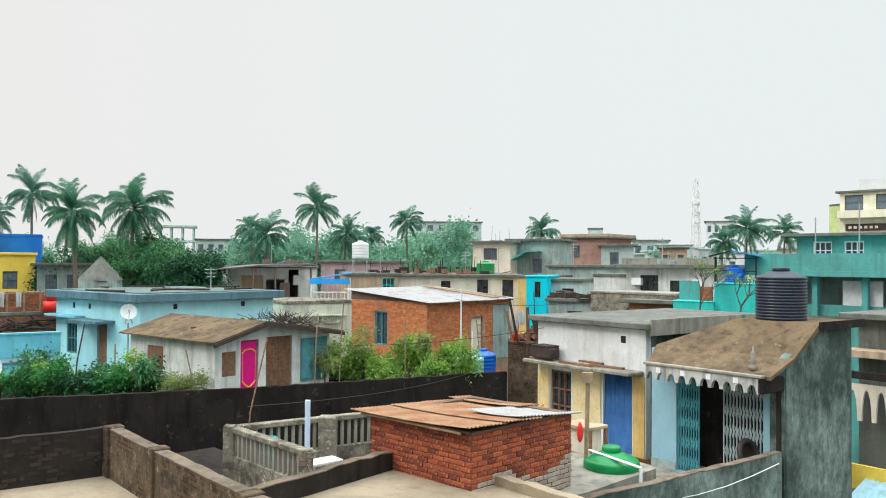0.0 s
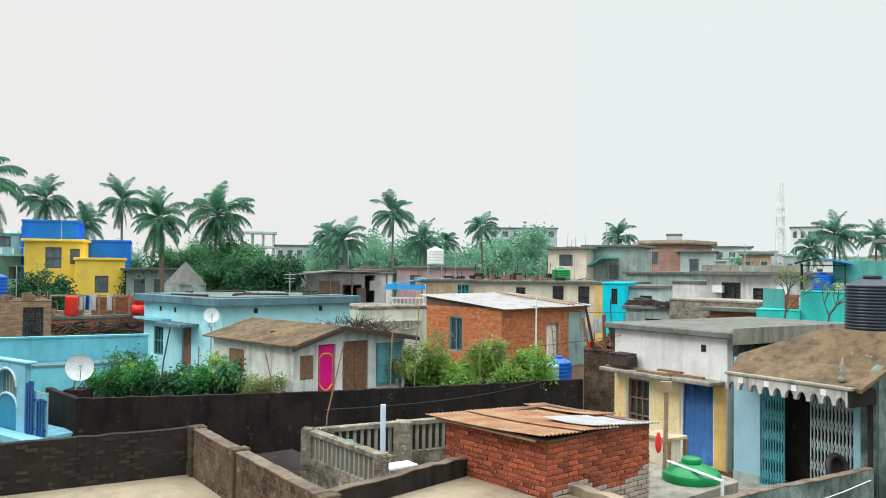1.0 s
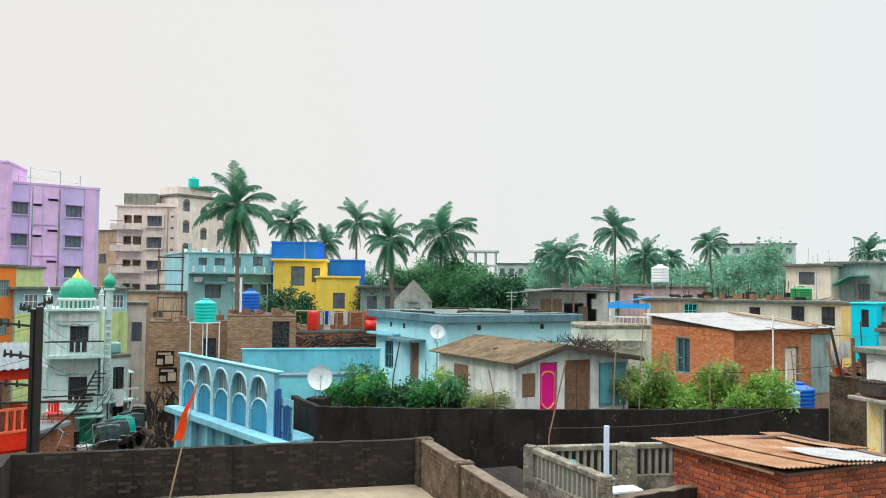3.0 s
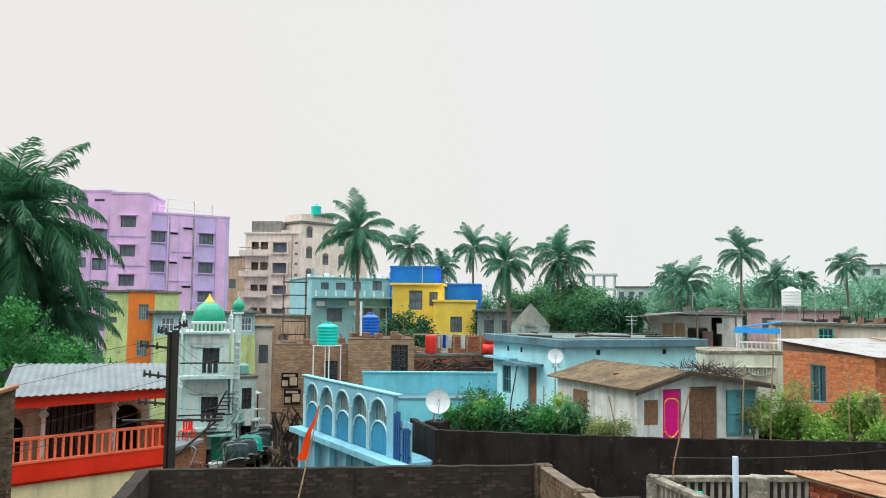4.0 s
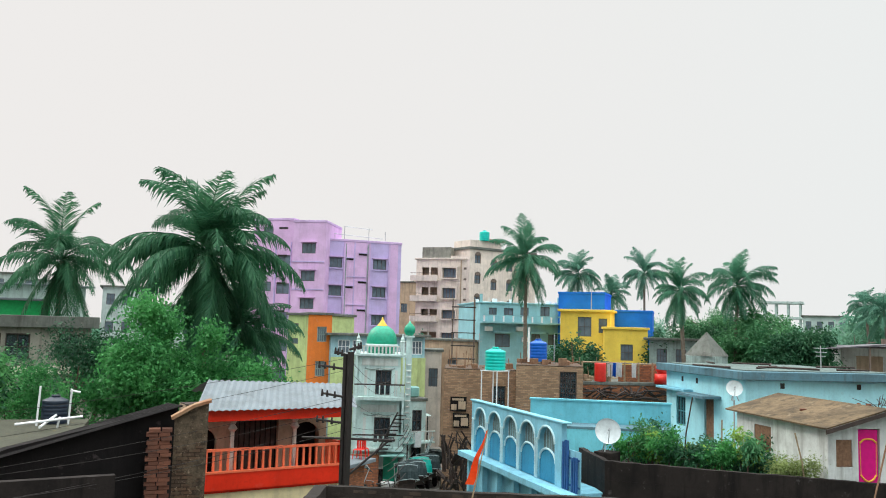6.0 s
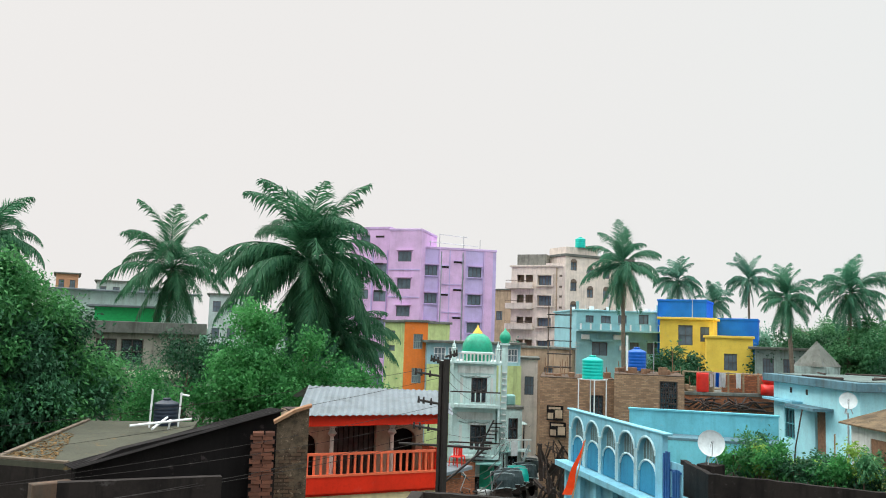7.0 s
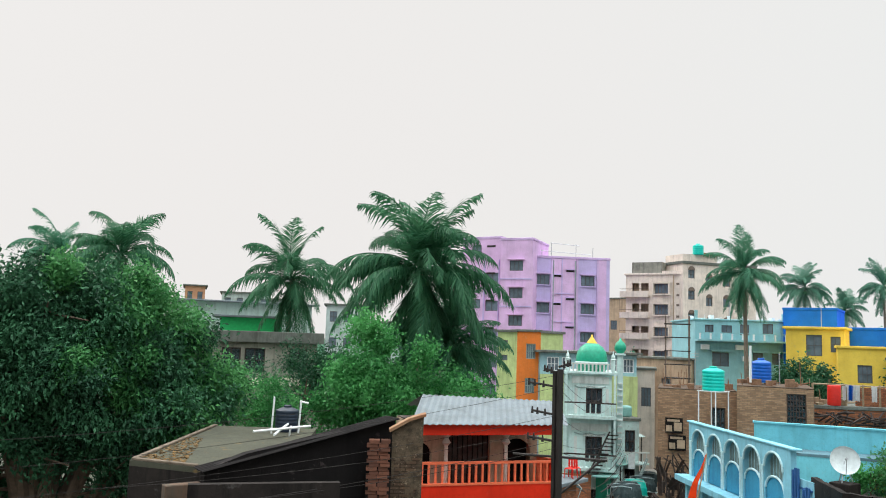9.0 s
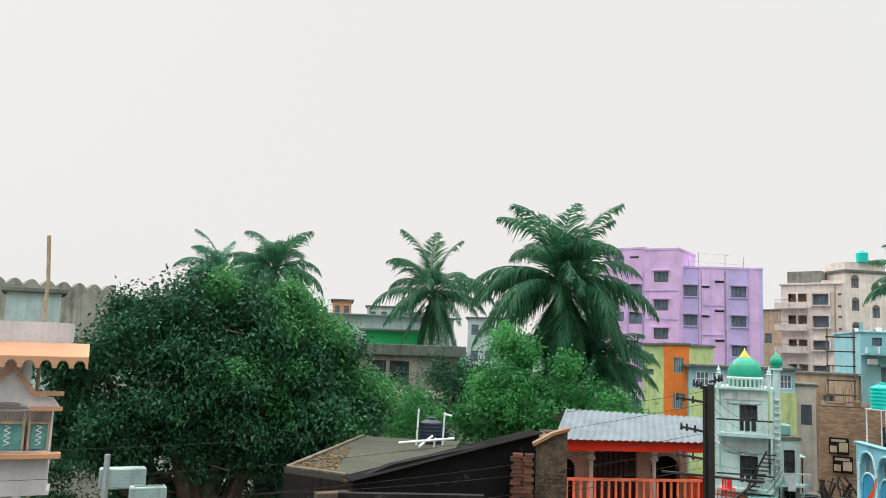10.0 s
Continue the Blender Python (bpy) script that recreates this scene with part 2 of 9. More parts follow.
MAT = dict(
    concrete=paint("weathered_concrete", (0.34, 0.325, 0.275), 0.5, wear=0.35),
    roof_grey=paint("grey_roof_cement", (0.17, 0.18, 0.162), 0.55, wear=0.45, bare=(0.3, 0.28, 0.24)),
    roof_floor=paint("roof_concrete", (0.34, 0.28, 0.20), 0.35, dirt=(0.16, 0.14, 0.1), wear=0.4, big=0.4),
    black_wall=paint("moss_black_plaster", (0.026, 0.021, 0.019), 0.7, dirt=(0.007, 0.006, 0.006), wear=0.55, bare=(0.10, 0.092, 0.088)),
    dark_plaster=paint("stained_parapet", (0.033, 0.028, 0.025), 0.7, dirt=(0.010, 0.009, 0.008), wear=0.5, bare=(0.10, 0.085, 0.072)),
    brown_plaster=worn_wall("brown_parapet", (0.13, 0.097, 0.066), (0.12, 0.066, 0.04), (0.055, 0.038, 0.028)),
    worn_cement=worn_wall("flaking_cement", (0.27, 0.25, 0.20), (0.22, 0.18, 0.14), (0.12, 0.10, 0.08), moss=(0.05, 0.05, 0.042), bare=0.2),
    arc_trim=paint("arcade_pale_moulding", (0.56, 0.78, 0.82), 0.25, dirt=(0.2, 0.32, 0.36)),
    arc_inner=paint("arcade_inner_wall", (0.20, 0.30, 0.30), 0.4),
    coping=paint("coping_cement", (0.19, 0.15, 0.115), 0.6, dirt=(0.05, 0.04, 0.03), wear=0.5, bare=(0.3, 0.26, 0.21)),
    white=paint("white_limewash", (0.80, 0.82, 0.82), 0.22, dirt=(0.2, 0.19, 0.17)),
    old_white=paint("old_white_plaster", (0.72, 0.75, 0.73), 0.32, dirt=(0.14, 0.13, 0.1)),
    mossy=moss_mat("mossy_plaster", (0.27, 0.35, 0.325), (0.022, 0.034, 0.029)),
    pale_blue=paint("pale_blue_wash", (0.29, 0.50, 0.60), 0.12, dirt=(0.15, 0.25, 0.28)),
    blue_house=paint("sky_blue_wash", (0.44, 0.83, 0.93), 0.10, dirt=(0.12, 0.25, 0.3)),
    fascia=paint("slate_blue_band", (0.11, 0.22, 0.27), 0.4),
    arc_pale=paint("arcade_pale_blue", (0.24, 0.56, 0.70), 0.3, dirt=(0.1, 0.2, 0.26)),
    arc_deep=paint("arcade_deep_blue", (0.045, 0.27, 0.44), 0.3, dirt=(0.03, 0.12, 0.2)),
    deep_blue=plain("deep_blue_paint", (0.02, 0.09, 0.26)),
    yellow=paint("yellow_wash", (0.95, 0.66, 0.11), 0.06, dirt=(0.4, 0.25, 0.05)),
    royal=paint("royal_blue_sheet", (0.015, 0.16, 0.66), 0.08, wear=0.05),
    bluegrey=paint("bluegrey_wash", (0.36, 0.59, 0.68), 0.25),
    purple=paint("lilac_wash", (0.61, 0.43, 0.69), 0.12, dirt=(0.28, 0.2, 0.34), bare=(0.62, 0.5, 0.7)),
    lilac_pink=paint("pinkish_lilac_wash", (0.70, 0.46, 0.72), 0.14, dirt=(0.34, 0.24, 0.38), bare=(0.7, 0.55, 0.74)),
    lilac2=paint("lilac_blue_wash", (0.54, 0.44, 0.72), 0.12, dirt=(0.25, 0.2, 0.34)),
    cream=paint("cream_wash", (0.79, 0.68, 0.60), 0.25, dirt=(0.22, 0.17, 0.15)),
    orange=paint("orange_wash", (0.80, 0.22, 0.045), 0.15, dirt=(0.4, 0.12, 0.05)),
    lime=paint("lime_wash", (0.55, 0.66, 0.30), 0.25),
    mint=paint("mint_wash", (0.64, 0.80, 0.78), 0.3, dirt=(0.2, 0.26, 0.25)),
    red=paint("red_paint", (0.78, 0.035, 0.012), 0.12, dirt=(0.25, 0.02, 0.01), rough=0.5, wear=0.05),
    rail_orange=plain("orange_railing_paint", (0.80, 0.16, 0.07), 0.5),
    ochre=paint("ochre_wash", (0.72, 0.50, 0.18), 0.25),
    peach=paint("peach_wash", (0.54, 0.285, 0.17), 0.1, dirt=(0.4, 0.22, 0.14), wear=0.05),
    pinkwhite=paint("pinkish_white_wash", (0.62, 0.56, 0.56), 0.12, wear=0.05),
    teal=paint("teal_wash", (0.04, 0.58, 0.54), 0.2),
    cyan=paint("cyan_wash", (0.0, 0.62, 0.78), 0.1, wear=0.05),
    seagreen=paint("seagreen_wash", (0.10, 0.38, 0.36), 0.3),
    # white for far structures, paled by haze put into the colour
    haze_white=paint("hazed_white", (0.76, 0.78, 0.78), 0.05, wear=0.02),
    slab_dark=paint("leafy_stained_slab", (0.075, 0.076, 0.055), 0.55, dirt=(0.05, 0.05, 0.04), wear=0.5, bare=(0.22, 0.13, 0.04)),
    beige=paint("beige_wash", (0.78, 0.71, 0.59), 0.2),
    panel_yellow=paint("yellow_panel", (0.84, 0.72, 0.43), 0.15),
    earth=paint("earth_wall", (0.12, 0.078, 0.055), 0.6),
    wet_roof=paint("wet_mossy_roof", (0.15, 0.20, 0.19), 0.5, dirt=(0.05, 0.07, 0.06), wear=0.45, bare=(0.42, 0.46, 0.41)),
    aged_cream=paint("aged_cream_wash", (0.66, 0.68, 0.57), 0.4, dirt=(0.22, 0.22, 0.17), wear=0.3, bare=(0.33, 0.32, 0.27)),
    dusty_pink=paint("dusty_pink_wash", (0.58, 0.42, 0.43), 0.35, dirt=(0.16, 0.13, 0.12), wear=0.2, bare=(0.32, 0.29, 0.27)),
    # near-black: deep shade put into the gable's colour, with its own pale flakes
    near_black=paint("near_black_wall", (0.012, 0.01, 0.01), 0.5, dirt=(0.004, 0.004, 0.004), wear=0.4, bare=(0.085, 0.065, 0.066)),
    green_sheet=plain("green_sheet", (0.02, 0.50, 0.15), 0.6),
    tan=paint("tan_wash", (0.50, 0.37, 0.26), 0.35),
    # the pale teal of the haze is mixed into both greys
    grey=paint("grey_plaster", (0.35, 0.45, 0.43), 0.4),
    hazegrey=paint("hazed_grey_plaster", (0.50, 0.60, 0.58), 0.25),
    tin=rust_mat("weathered_tin", (0.20, 0.23, 0.25), (0.145, 0.165, 0.175), 0.42, 0.7),
    rust=rust_mat("rusty_tin", (0.25, 0.115, 0.06), (0.34, 0.235, 0.15)),
    pale_tin=rust_mat("pale_tin", (0.345, 0.345, 0.35), (0.20, 0.17, 0.15), 0.5, 0.72),
    asbestos=paint("old_cement_sheet", (0.165, 0.118, 0.07), 0.85, dirt=(0.045, 0.035, 0.024), wear=0.55, bare=(0.27, 0.22, 0.15)),
    brick_far=brick_mat("brick_courses", (0.46, 0.17, 0.08), (0.22, 0.09, 0.05)),
    brick_ochre=brick_mat("ochre_brick_courses", (0.44, 0.27, 0.165), (0.25, 0.15, 0.095), (0.2, 0.15, 0.11)),
    # brick colours washed out to hold the skyline's haze
    brick_hazy=brick_mat("hazed_brick_courses", (0.44, 0.25, 0.20), (0.32, 0.19, 0.155), (0.3, 0.22, 0.19)),
    pale_mortar=paint("crumbling_pale_mortar", (0.40, 0.27, 0.19), 0.3),
    # fringe white: rain streaks, and its shade put into the darker base
    shaded_dirty_white=paint("streaked_shaded_white", (0.52, 0.53, 0.50), 0.75, dirt=(0.07, 0.07, 0.06), wear=0.3),
    tealblue=paint("faded_teal_wash", (0.30, 0.56, 0.61), 0.2, dirt=(0.12, 0.25, 0.28)),
    turquoise_wall=paint("turquoise_wash", (0.17, 0.55, 0.66), 0.25, dirt=(0.08, 0.25, 0.3)),
    unit_grey=paint("dirty_unit_paint", (0.36, 0.45, 0.43), 0.6, dirt=(0.1, 0.14, 0.14)),
    mortar=paint("mortar", (0.19, 0.11, 0.08), 0.5),
    brick=piece_mat("red_brick", (0.46, 0.115, 0.05), (0.17, 0.042, 0.027), (0.17, 0.05, 0.03)),
    brick_grey=piece_mat("grey_brick", (0.42, 0.36, 0.30), (0.30, 0.25, 0.21), (0.2, 0.17, 0.15)),
    brick_orange=piece_mat("orange_brick", (0.60, 0.20, 0.075), (0.36, 0.11, 0.045), (0.6, 0.40, 0.27)),
    brick_orange_stuff=island_mat("orange_brick_courses", (0.66, 0.22, 0.075), (0.42, 0.12, 0.045), (0.6, 0.40, 0.27)),
    brick_heap=island_mat("loose_brick", (0.20, 0.085, 0.055), (0.12, 0.055, 0.04), (0.07, 0.04, 0.03)),
    wood=plain("old_wood", (0.22, 0.12, 0.07), 0.8, var=0.4, scale=9),
    bamboo=plain("bamboo", (0.28, 0.21, 0.13), 0.7, var=0.3),
    darkwood=plain("dark_wood", (0.05, 0.035, 0.03), 0.8, var=0.4),
    pink=plain("magenta_paint", (0.72, 0.0, 0.22), 0.6, var=0.1),
    gold=plain("gold_paint", (0.85, 0.5, 0.05), 0.5),
    door_teal=paint("teal_shutter", (0.10, 0.34, 0.38), 0.4, wear=0.4),
    curtain=plain("blue_curtain", (0.10, 0.29, 0.68), 0.9, var=0.12),
    white_paint=plain("white_gloss", (0.78, 0.80, 0.82), 0.4, var=0.06),
    pvc=plain("white_pvc", (0.75, 0.77, 0.78), 0.35, var=0.05),
    pvc_blue=plain("pale_blue_pvc", (0.5, 0.62, 0.78), 0.4, var=0.05),
    steel=plain("galvanised_steel", (0.42, 0.44, 0.45), 0.45, 0.7),
    iron=plain("dark_iron", (0.035, 0.03, 0.028), 0.6, 0.4),
    tank_black=plain("black_plastic", (0.012, 0.022, 0.04), 0.4, var=0.3),
    tank_green=plain("green_plastic", (0.0, 0.22, 0.06), 0.35, var=0.15),
    tank_teal=plain("turquoise_plastic", (0.0, 0.50, 0.42), 0.35, var=0.1),
    tank_mint=plain("faded_mint_plastic", (0.22, 0.45, 0.42), 0.45, var=0.15),
    tank_blue=plain("blue_plastic", (0.0, 0.10, 0.48), 0.35, var=0.15),
    tank_white=plain("white_plastic", (0.70, 0.72, 0.72), 0.4, var=0.06),
    red_plastic=plain("red_plastic", (0.7, 0.03, 0.02), 0.4),
    dish_grey=plain("dull_dish_paint", (0.58, 0.63, 0.64), 0.7, var=0.15),
    hood=plain("rickshaw_hood_cloth", (0.05, 0.08, 0.085), 0.8, var=0.4),
    flag=plain("orange_cloth", (0.78, 0.09, 0.012), 0.9, var=0.15),
    cloth_white=plain("white_cloth", (0.65, 0.66, 0.66), 0.95),
    tarp=plain("blue_tarpaulin", (0.02, 0.32, 0.78), 0.5),
    dome=plain("green_dome_paint", (0.015, 0.33, 0.20), 0.4, var=0.2),
    grille=plain("pale_grille_paint", (0.36, 0.45, 0.46), 0.5),
    grille_teal=plain("teal_grille_paint", (0.08, 0.34, 0.40), 0.5),
    road=paint("lane_concrete", (0.26, 0.24, 0.22), 0.4),
    ground=paint("town_ground", (0.11, 0.12, 0.09), 0.4, big=0.05),
    trunk=plain("palm_bark", (0.17, 0.14, 0.11), 0.9, var=0.3),
    bark=plain("tree_bark", (0.10, 0.07, 0.05), 0.9, var=0.3),
    glass=glass,
    # distant panes and frames: haze is put into their paler colours
    hazed_glass=plain("hazed_blue_glass", (0.13, 0.175, 0.215), 0.3, var=0.35, scale=1.7),
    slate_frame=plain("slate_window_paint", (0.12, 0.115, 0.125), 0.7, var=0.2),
    taupe_frame=plain("brown_window_paint", (0.17, 0.125, 0.10), 0.7, var=0.2),
    pale_cream=paint("pale_cream_wash", (0.82, 0.79, 0.62), 0.12, dirt=(0.4, 0.38, 0.28)),
    teal_pane=plain("turquoise_window_glass", (0.10, 0.30, 0.28), 0.25, var=0.3),
    # brighter mango leaf; light on the crown is put into its colour
    lit_leaf=leaf_mat("lit_mango_leaf", (0.025, 0.13, 0.045), (0.13, 0.38, 0.12), 0.3),
    leaf_town=leaf_mat("town_tree_leaf", (0.035, 0.16, 0.07), (0.16, 0.37, 0.16), 0.35),
    leaf_town_dark=leaf_mat("dark_town_tree_leaf", (0.012, 0.065, 0.035), (0.07, 0.19, 0.085), 0.2),
    leaf_olive=leaf_mat("pale_olive_leaf", (0.12, 0.18, 0.06), (0.40, 0.48, 0.18), 0.4),
    # the middle and far palm leaves have haze mixed into their colour
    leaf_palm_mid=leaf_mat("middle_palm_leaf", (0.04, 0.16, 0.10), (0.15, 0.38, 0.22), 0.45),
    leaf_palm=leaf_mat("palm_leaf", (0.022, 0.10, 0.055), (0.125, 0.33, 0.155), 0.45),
    leaf_palm_far=leaf_mat("hazed_palm_leaf", (0.06, 0.19, 0.135), (0.17, 0.35, 0.235), 0.4),
    leaf_dark=leaf_mat("mango_leaf", (0.009, 0.034, 0.022), (0.068, 0.22, 0.10), 0.15),
    leaf_bright=leaf_mat("bright_leaf", (0.014, 0.10, 0.03), (0.12, 0.43, 0.125), 0.38),
    leaf_garden=leaf_mat("garden_leaf", (0.05, 0.16, 0.03), (0.38, 0.58, 0.12), 0.4),
    # leaf colour of the distant woods, lightened to hold the haze
    leaf_far=leaf_mat("hazed_leaf", (0.12, 0.31, 0.22), (0.25, 0.46, 0.31), 0.4),
)


# ---- building helpers ----
def at(bearing, dist):
    """A place by its bearing (degrees to the left of +y) and distance from the lookout."""
    return Vector((-dist * math.sin(radians(bearing)), dist * math.cos(radians(bearing))))


def thing(name, m, label, category, group="", kind=""):
    ob = new(name)
    ob.matrix_world = m
    ob.empty_display_size = 0.2
    return tagged(ob, label, category, group, kind)


def mesh_of(bm, mat, smooth=False):
    me = bpy.data.meshes.new("mesh")
    bmesh.ops.recalc_face_normals(bm, faces=bm.faces)
    bm.to_mesh(me)
    bm.free()
    if smooth:
        for p in me.polygons:
            p.use_smooth = True
    me.materials.append(mat)
    return me


def part(name, bm, mat, parent=None, label="", smooth=False):
    ob = new(name, mesh_of(bm, MAT[mat] if isinstance(mat, str) else mat, smooth))
    if parent:
        ob.parent = parent
    return tagged(ob, label)


def solid(name, bm, mat, label, category, group="", kind="", smooth=False):
    return tagged(part(name, bm, mat, None, "", smooth), label, category, group, kind)


def box(bm, x0, y0, z0, x1, y1, z1, m=None, bev=0.0):
    r = bmesh.ops.create_cube(bm, size=1.0)
    vs = r["verts"]
    t = Matrix.Translation(((x0 + x1) / 2, (y0 + y1) / 2, (z0 + z1) / 2)) @ Matrix.Diagonal((abs(x1 - x0), abs(y1 - y0), abs(z1 - z0), 1))
    bmesh.ops.transform(bm, matrix=(m @ t) if m else t, verts=vs)
    if bev:
        es = list({e for v in vs for e in v.link_edges})
        bmesh.ops.bevel(bm, geom=es, offset=bev, segments=1, affect="EDGES")


def prism(bm, pts, z0, z1, m=None):
    lo = [bm.verts.new((p[0], p[1], z0)) for p in pts]
    hi = [bm.verts.new((p[0], p[1], z1)) for p in pts]
    k = len(pts)
    bm.faces.new(lo[::-1])
    bm.faces.new(hi)
    for i in range(k):
        bm.faces.new((lo[i], lo[(i + 1) % k], hi[(i + 1) % k], hi[i]))
    if m:
        bmesh.ops.transform(bm, matrix=m, verts=lo + hi)


def extrude_xz(bm, pts, y0, y1, m=None):
    """A plate with the outline pts in x and z, from y0 to y1."""
    a = [bm.verts.new((p[0], y0, p[1])) for p in pts]
    b = [bm.verts.new((p[0], y1, p[1])) for p in pts]
    k = len(pts)
    bm.faces.new(a)
    bm.faces.new(b[::-1])
    for i in range(k):
        bm.faces.new((a[(i + 1) % k], a[i], b[i], b[(i + 1) % k]))
    if m:
        bmesh.ops.transform(bm, matrix=m, verts=a + b)


def tube(bm, p, q, r0, r1=None, n=8, m=None):
    p, q = Vector(p), Vector(q)
    r1 = r0 if r1 is None else r1
    ax = (q - p).normalized()
    s = ax.orthogonal().normalized()
    t = ax.cross(s)
    a, b = [], []
    for i in range(n):
        w = 2 * math.pi * i / n
        d = s * math.cos(w) + t * math.sin(w)
        a.append(bm.verts.new(p + d * r0))
        b.append(bm.verts.new(q + d * r1))
    for i in range(n):
        bm.faces.new((a[i], a[(i + 1) % n], b[(i + 1) % n], b[i]))
    bm.faces.new(a[::-1])
    bm.faces.new(b)
    if m:
        bmesh.ops.transform(bm, matrix=m, verts=a + b)


def path_tube(bm, pts, r, n=6):
    pts = [Vector(p) for p in pts]
    rings = []
    for i, p in enumerate(pts):
        ax = (pts[min(i + 1, len(pts) - 1)] - pts[max(i - 1, 0)]).normalized()
        s = ax.cross(Vector((0.31, 0.87, 0.39))).normalized()
        t = ax.cross(s)
        rings.append([bm.verts.new(p + (s * math.cos(2 * math.pi * k / n) + t * math.sin(2 * math.pi * k / n)) * r) for k in range(n)])
    for a, b in zip(rings, rings[1:]):
        for k in range(n):
            bm.faces.new((a[k], a[(k + 1) % n], b[(k + 1) % n], b[k]))
    bm.faces.new(rings[0][::-1])
    bm.faces.new(rings[-1])


def lathe(bm, prof, n=24, m=None):
    rings = []
    made = []
    for r, z in prof:
        ring = [bm.verts.new((max(r, 0.001) * math.cos(2 * math.pi * i / n), max(r, 0.001) * math.sin(2 * math.pi * i / n), z)) for i in range(n)]
        rings.append(ring)
        made += ring
    for a, b in zip(rings, rings[1:]):
        for i in range(n):
            bm.faces.new((a[i], a[(i + 1) % n], b[(i + 1) % n], b[i]))
    bm.faces.new(rings[0][::-1])
    bm.faces.new(rings[-1])
    if m:
        bmesh.ops.transform(bm, matrix=m, verts=made)


def wall_bm(bm, x0, x1, z0, z1, th, holes, m):
    """A wall from x0 to x1 with its outer face at y 0, with openings (x0, z0, x1, z1) cut right through it."""
    holes = [(max(a, x0), max(b, z0), min(c, x1), min(d, z1)) for a, b, c, d in holes]
    xs = sorted({round(v, 4) for v in [x0, x1] + [h[0] for h in holes] + [h[2] for h in holes]})
    zs = sorted({round(v, 4) for v in [z0, z1] + [h[1] for h in holes] + [h[3] for h in holes]})
    nx, nz = len(xs) - 1, len(zs) - 1
    full = [[not any(h[0] - 1e-3 <= xs[i] and xs[i + 1] <= h[2] + 1e-3 and h[1] - 1e-3 <= zs[j] and zs[j + 1] <= h[3] + 1e-3 for h in holes)
             for j in range(nz)] for i in range(nx)]
    grid = {}

    def v(i, k, j):
        if (i, k, j) not in grid:
            grid[i, k, j] = bm.verts.new(m @ Vector((xs[i], th * k, zs[j])))
        return grid[i, k, j]

    for i in range(nx):
        for j in range(nz):
            if not full[i][j]:
                continue
            bm.faces.new((v(i, 0, j), v(i + 1, 0, j), v(i + 1, 0, j + 1), v(i, 0, j + 1)))
            bm.faces.new((v(i, 1, j + 1), v(i + 1, 1, j + 1), v(i + 1, 1, j), v(i, 1, j)))
            if i == 0 or not full[i - 1][j]:
                bm.faces.new((v(i, 0, j + 1), v(i, 1, j + 1), v(i, 1, j), v(i, 0, j)))
            if i == nx - 1 or not full[i + 1][j]:
                bm.faces.new((v(i + 1, 0, j), v(i + 1, 1, j), v(i + 1, 1, j + 1), v(i + 1, 0, j + 1)))
            if j == 0 or not full[i][j - 1]:
                bm.faces.new((v(i, 0, j), v(i, 1, j), v(i + 1, 1, j), v(i + 1, 0, j)))
            if j == nz - 1 or not full[i][j + 1]:
                bm.faces.new((v(i, 0, j + 1), v(i + 1, 0, j + 1), v(i + 1, 1, j + 1), v(i, 1, j + 1)))


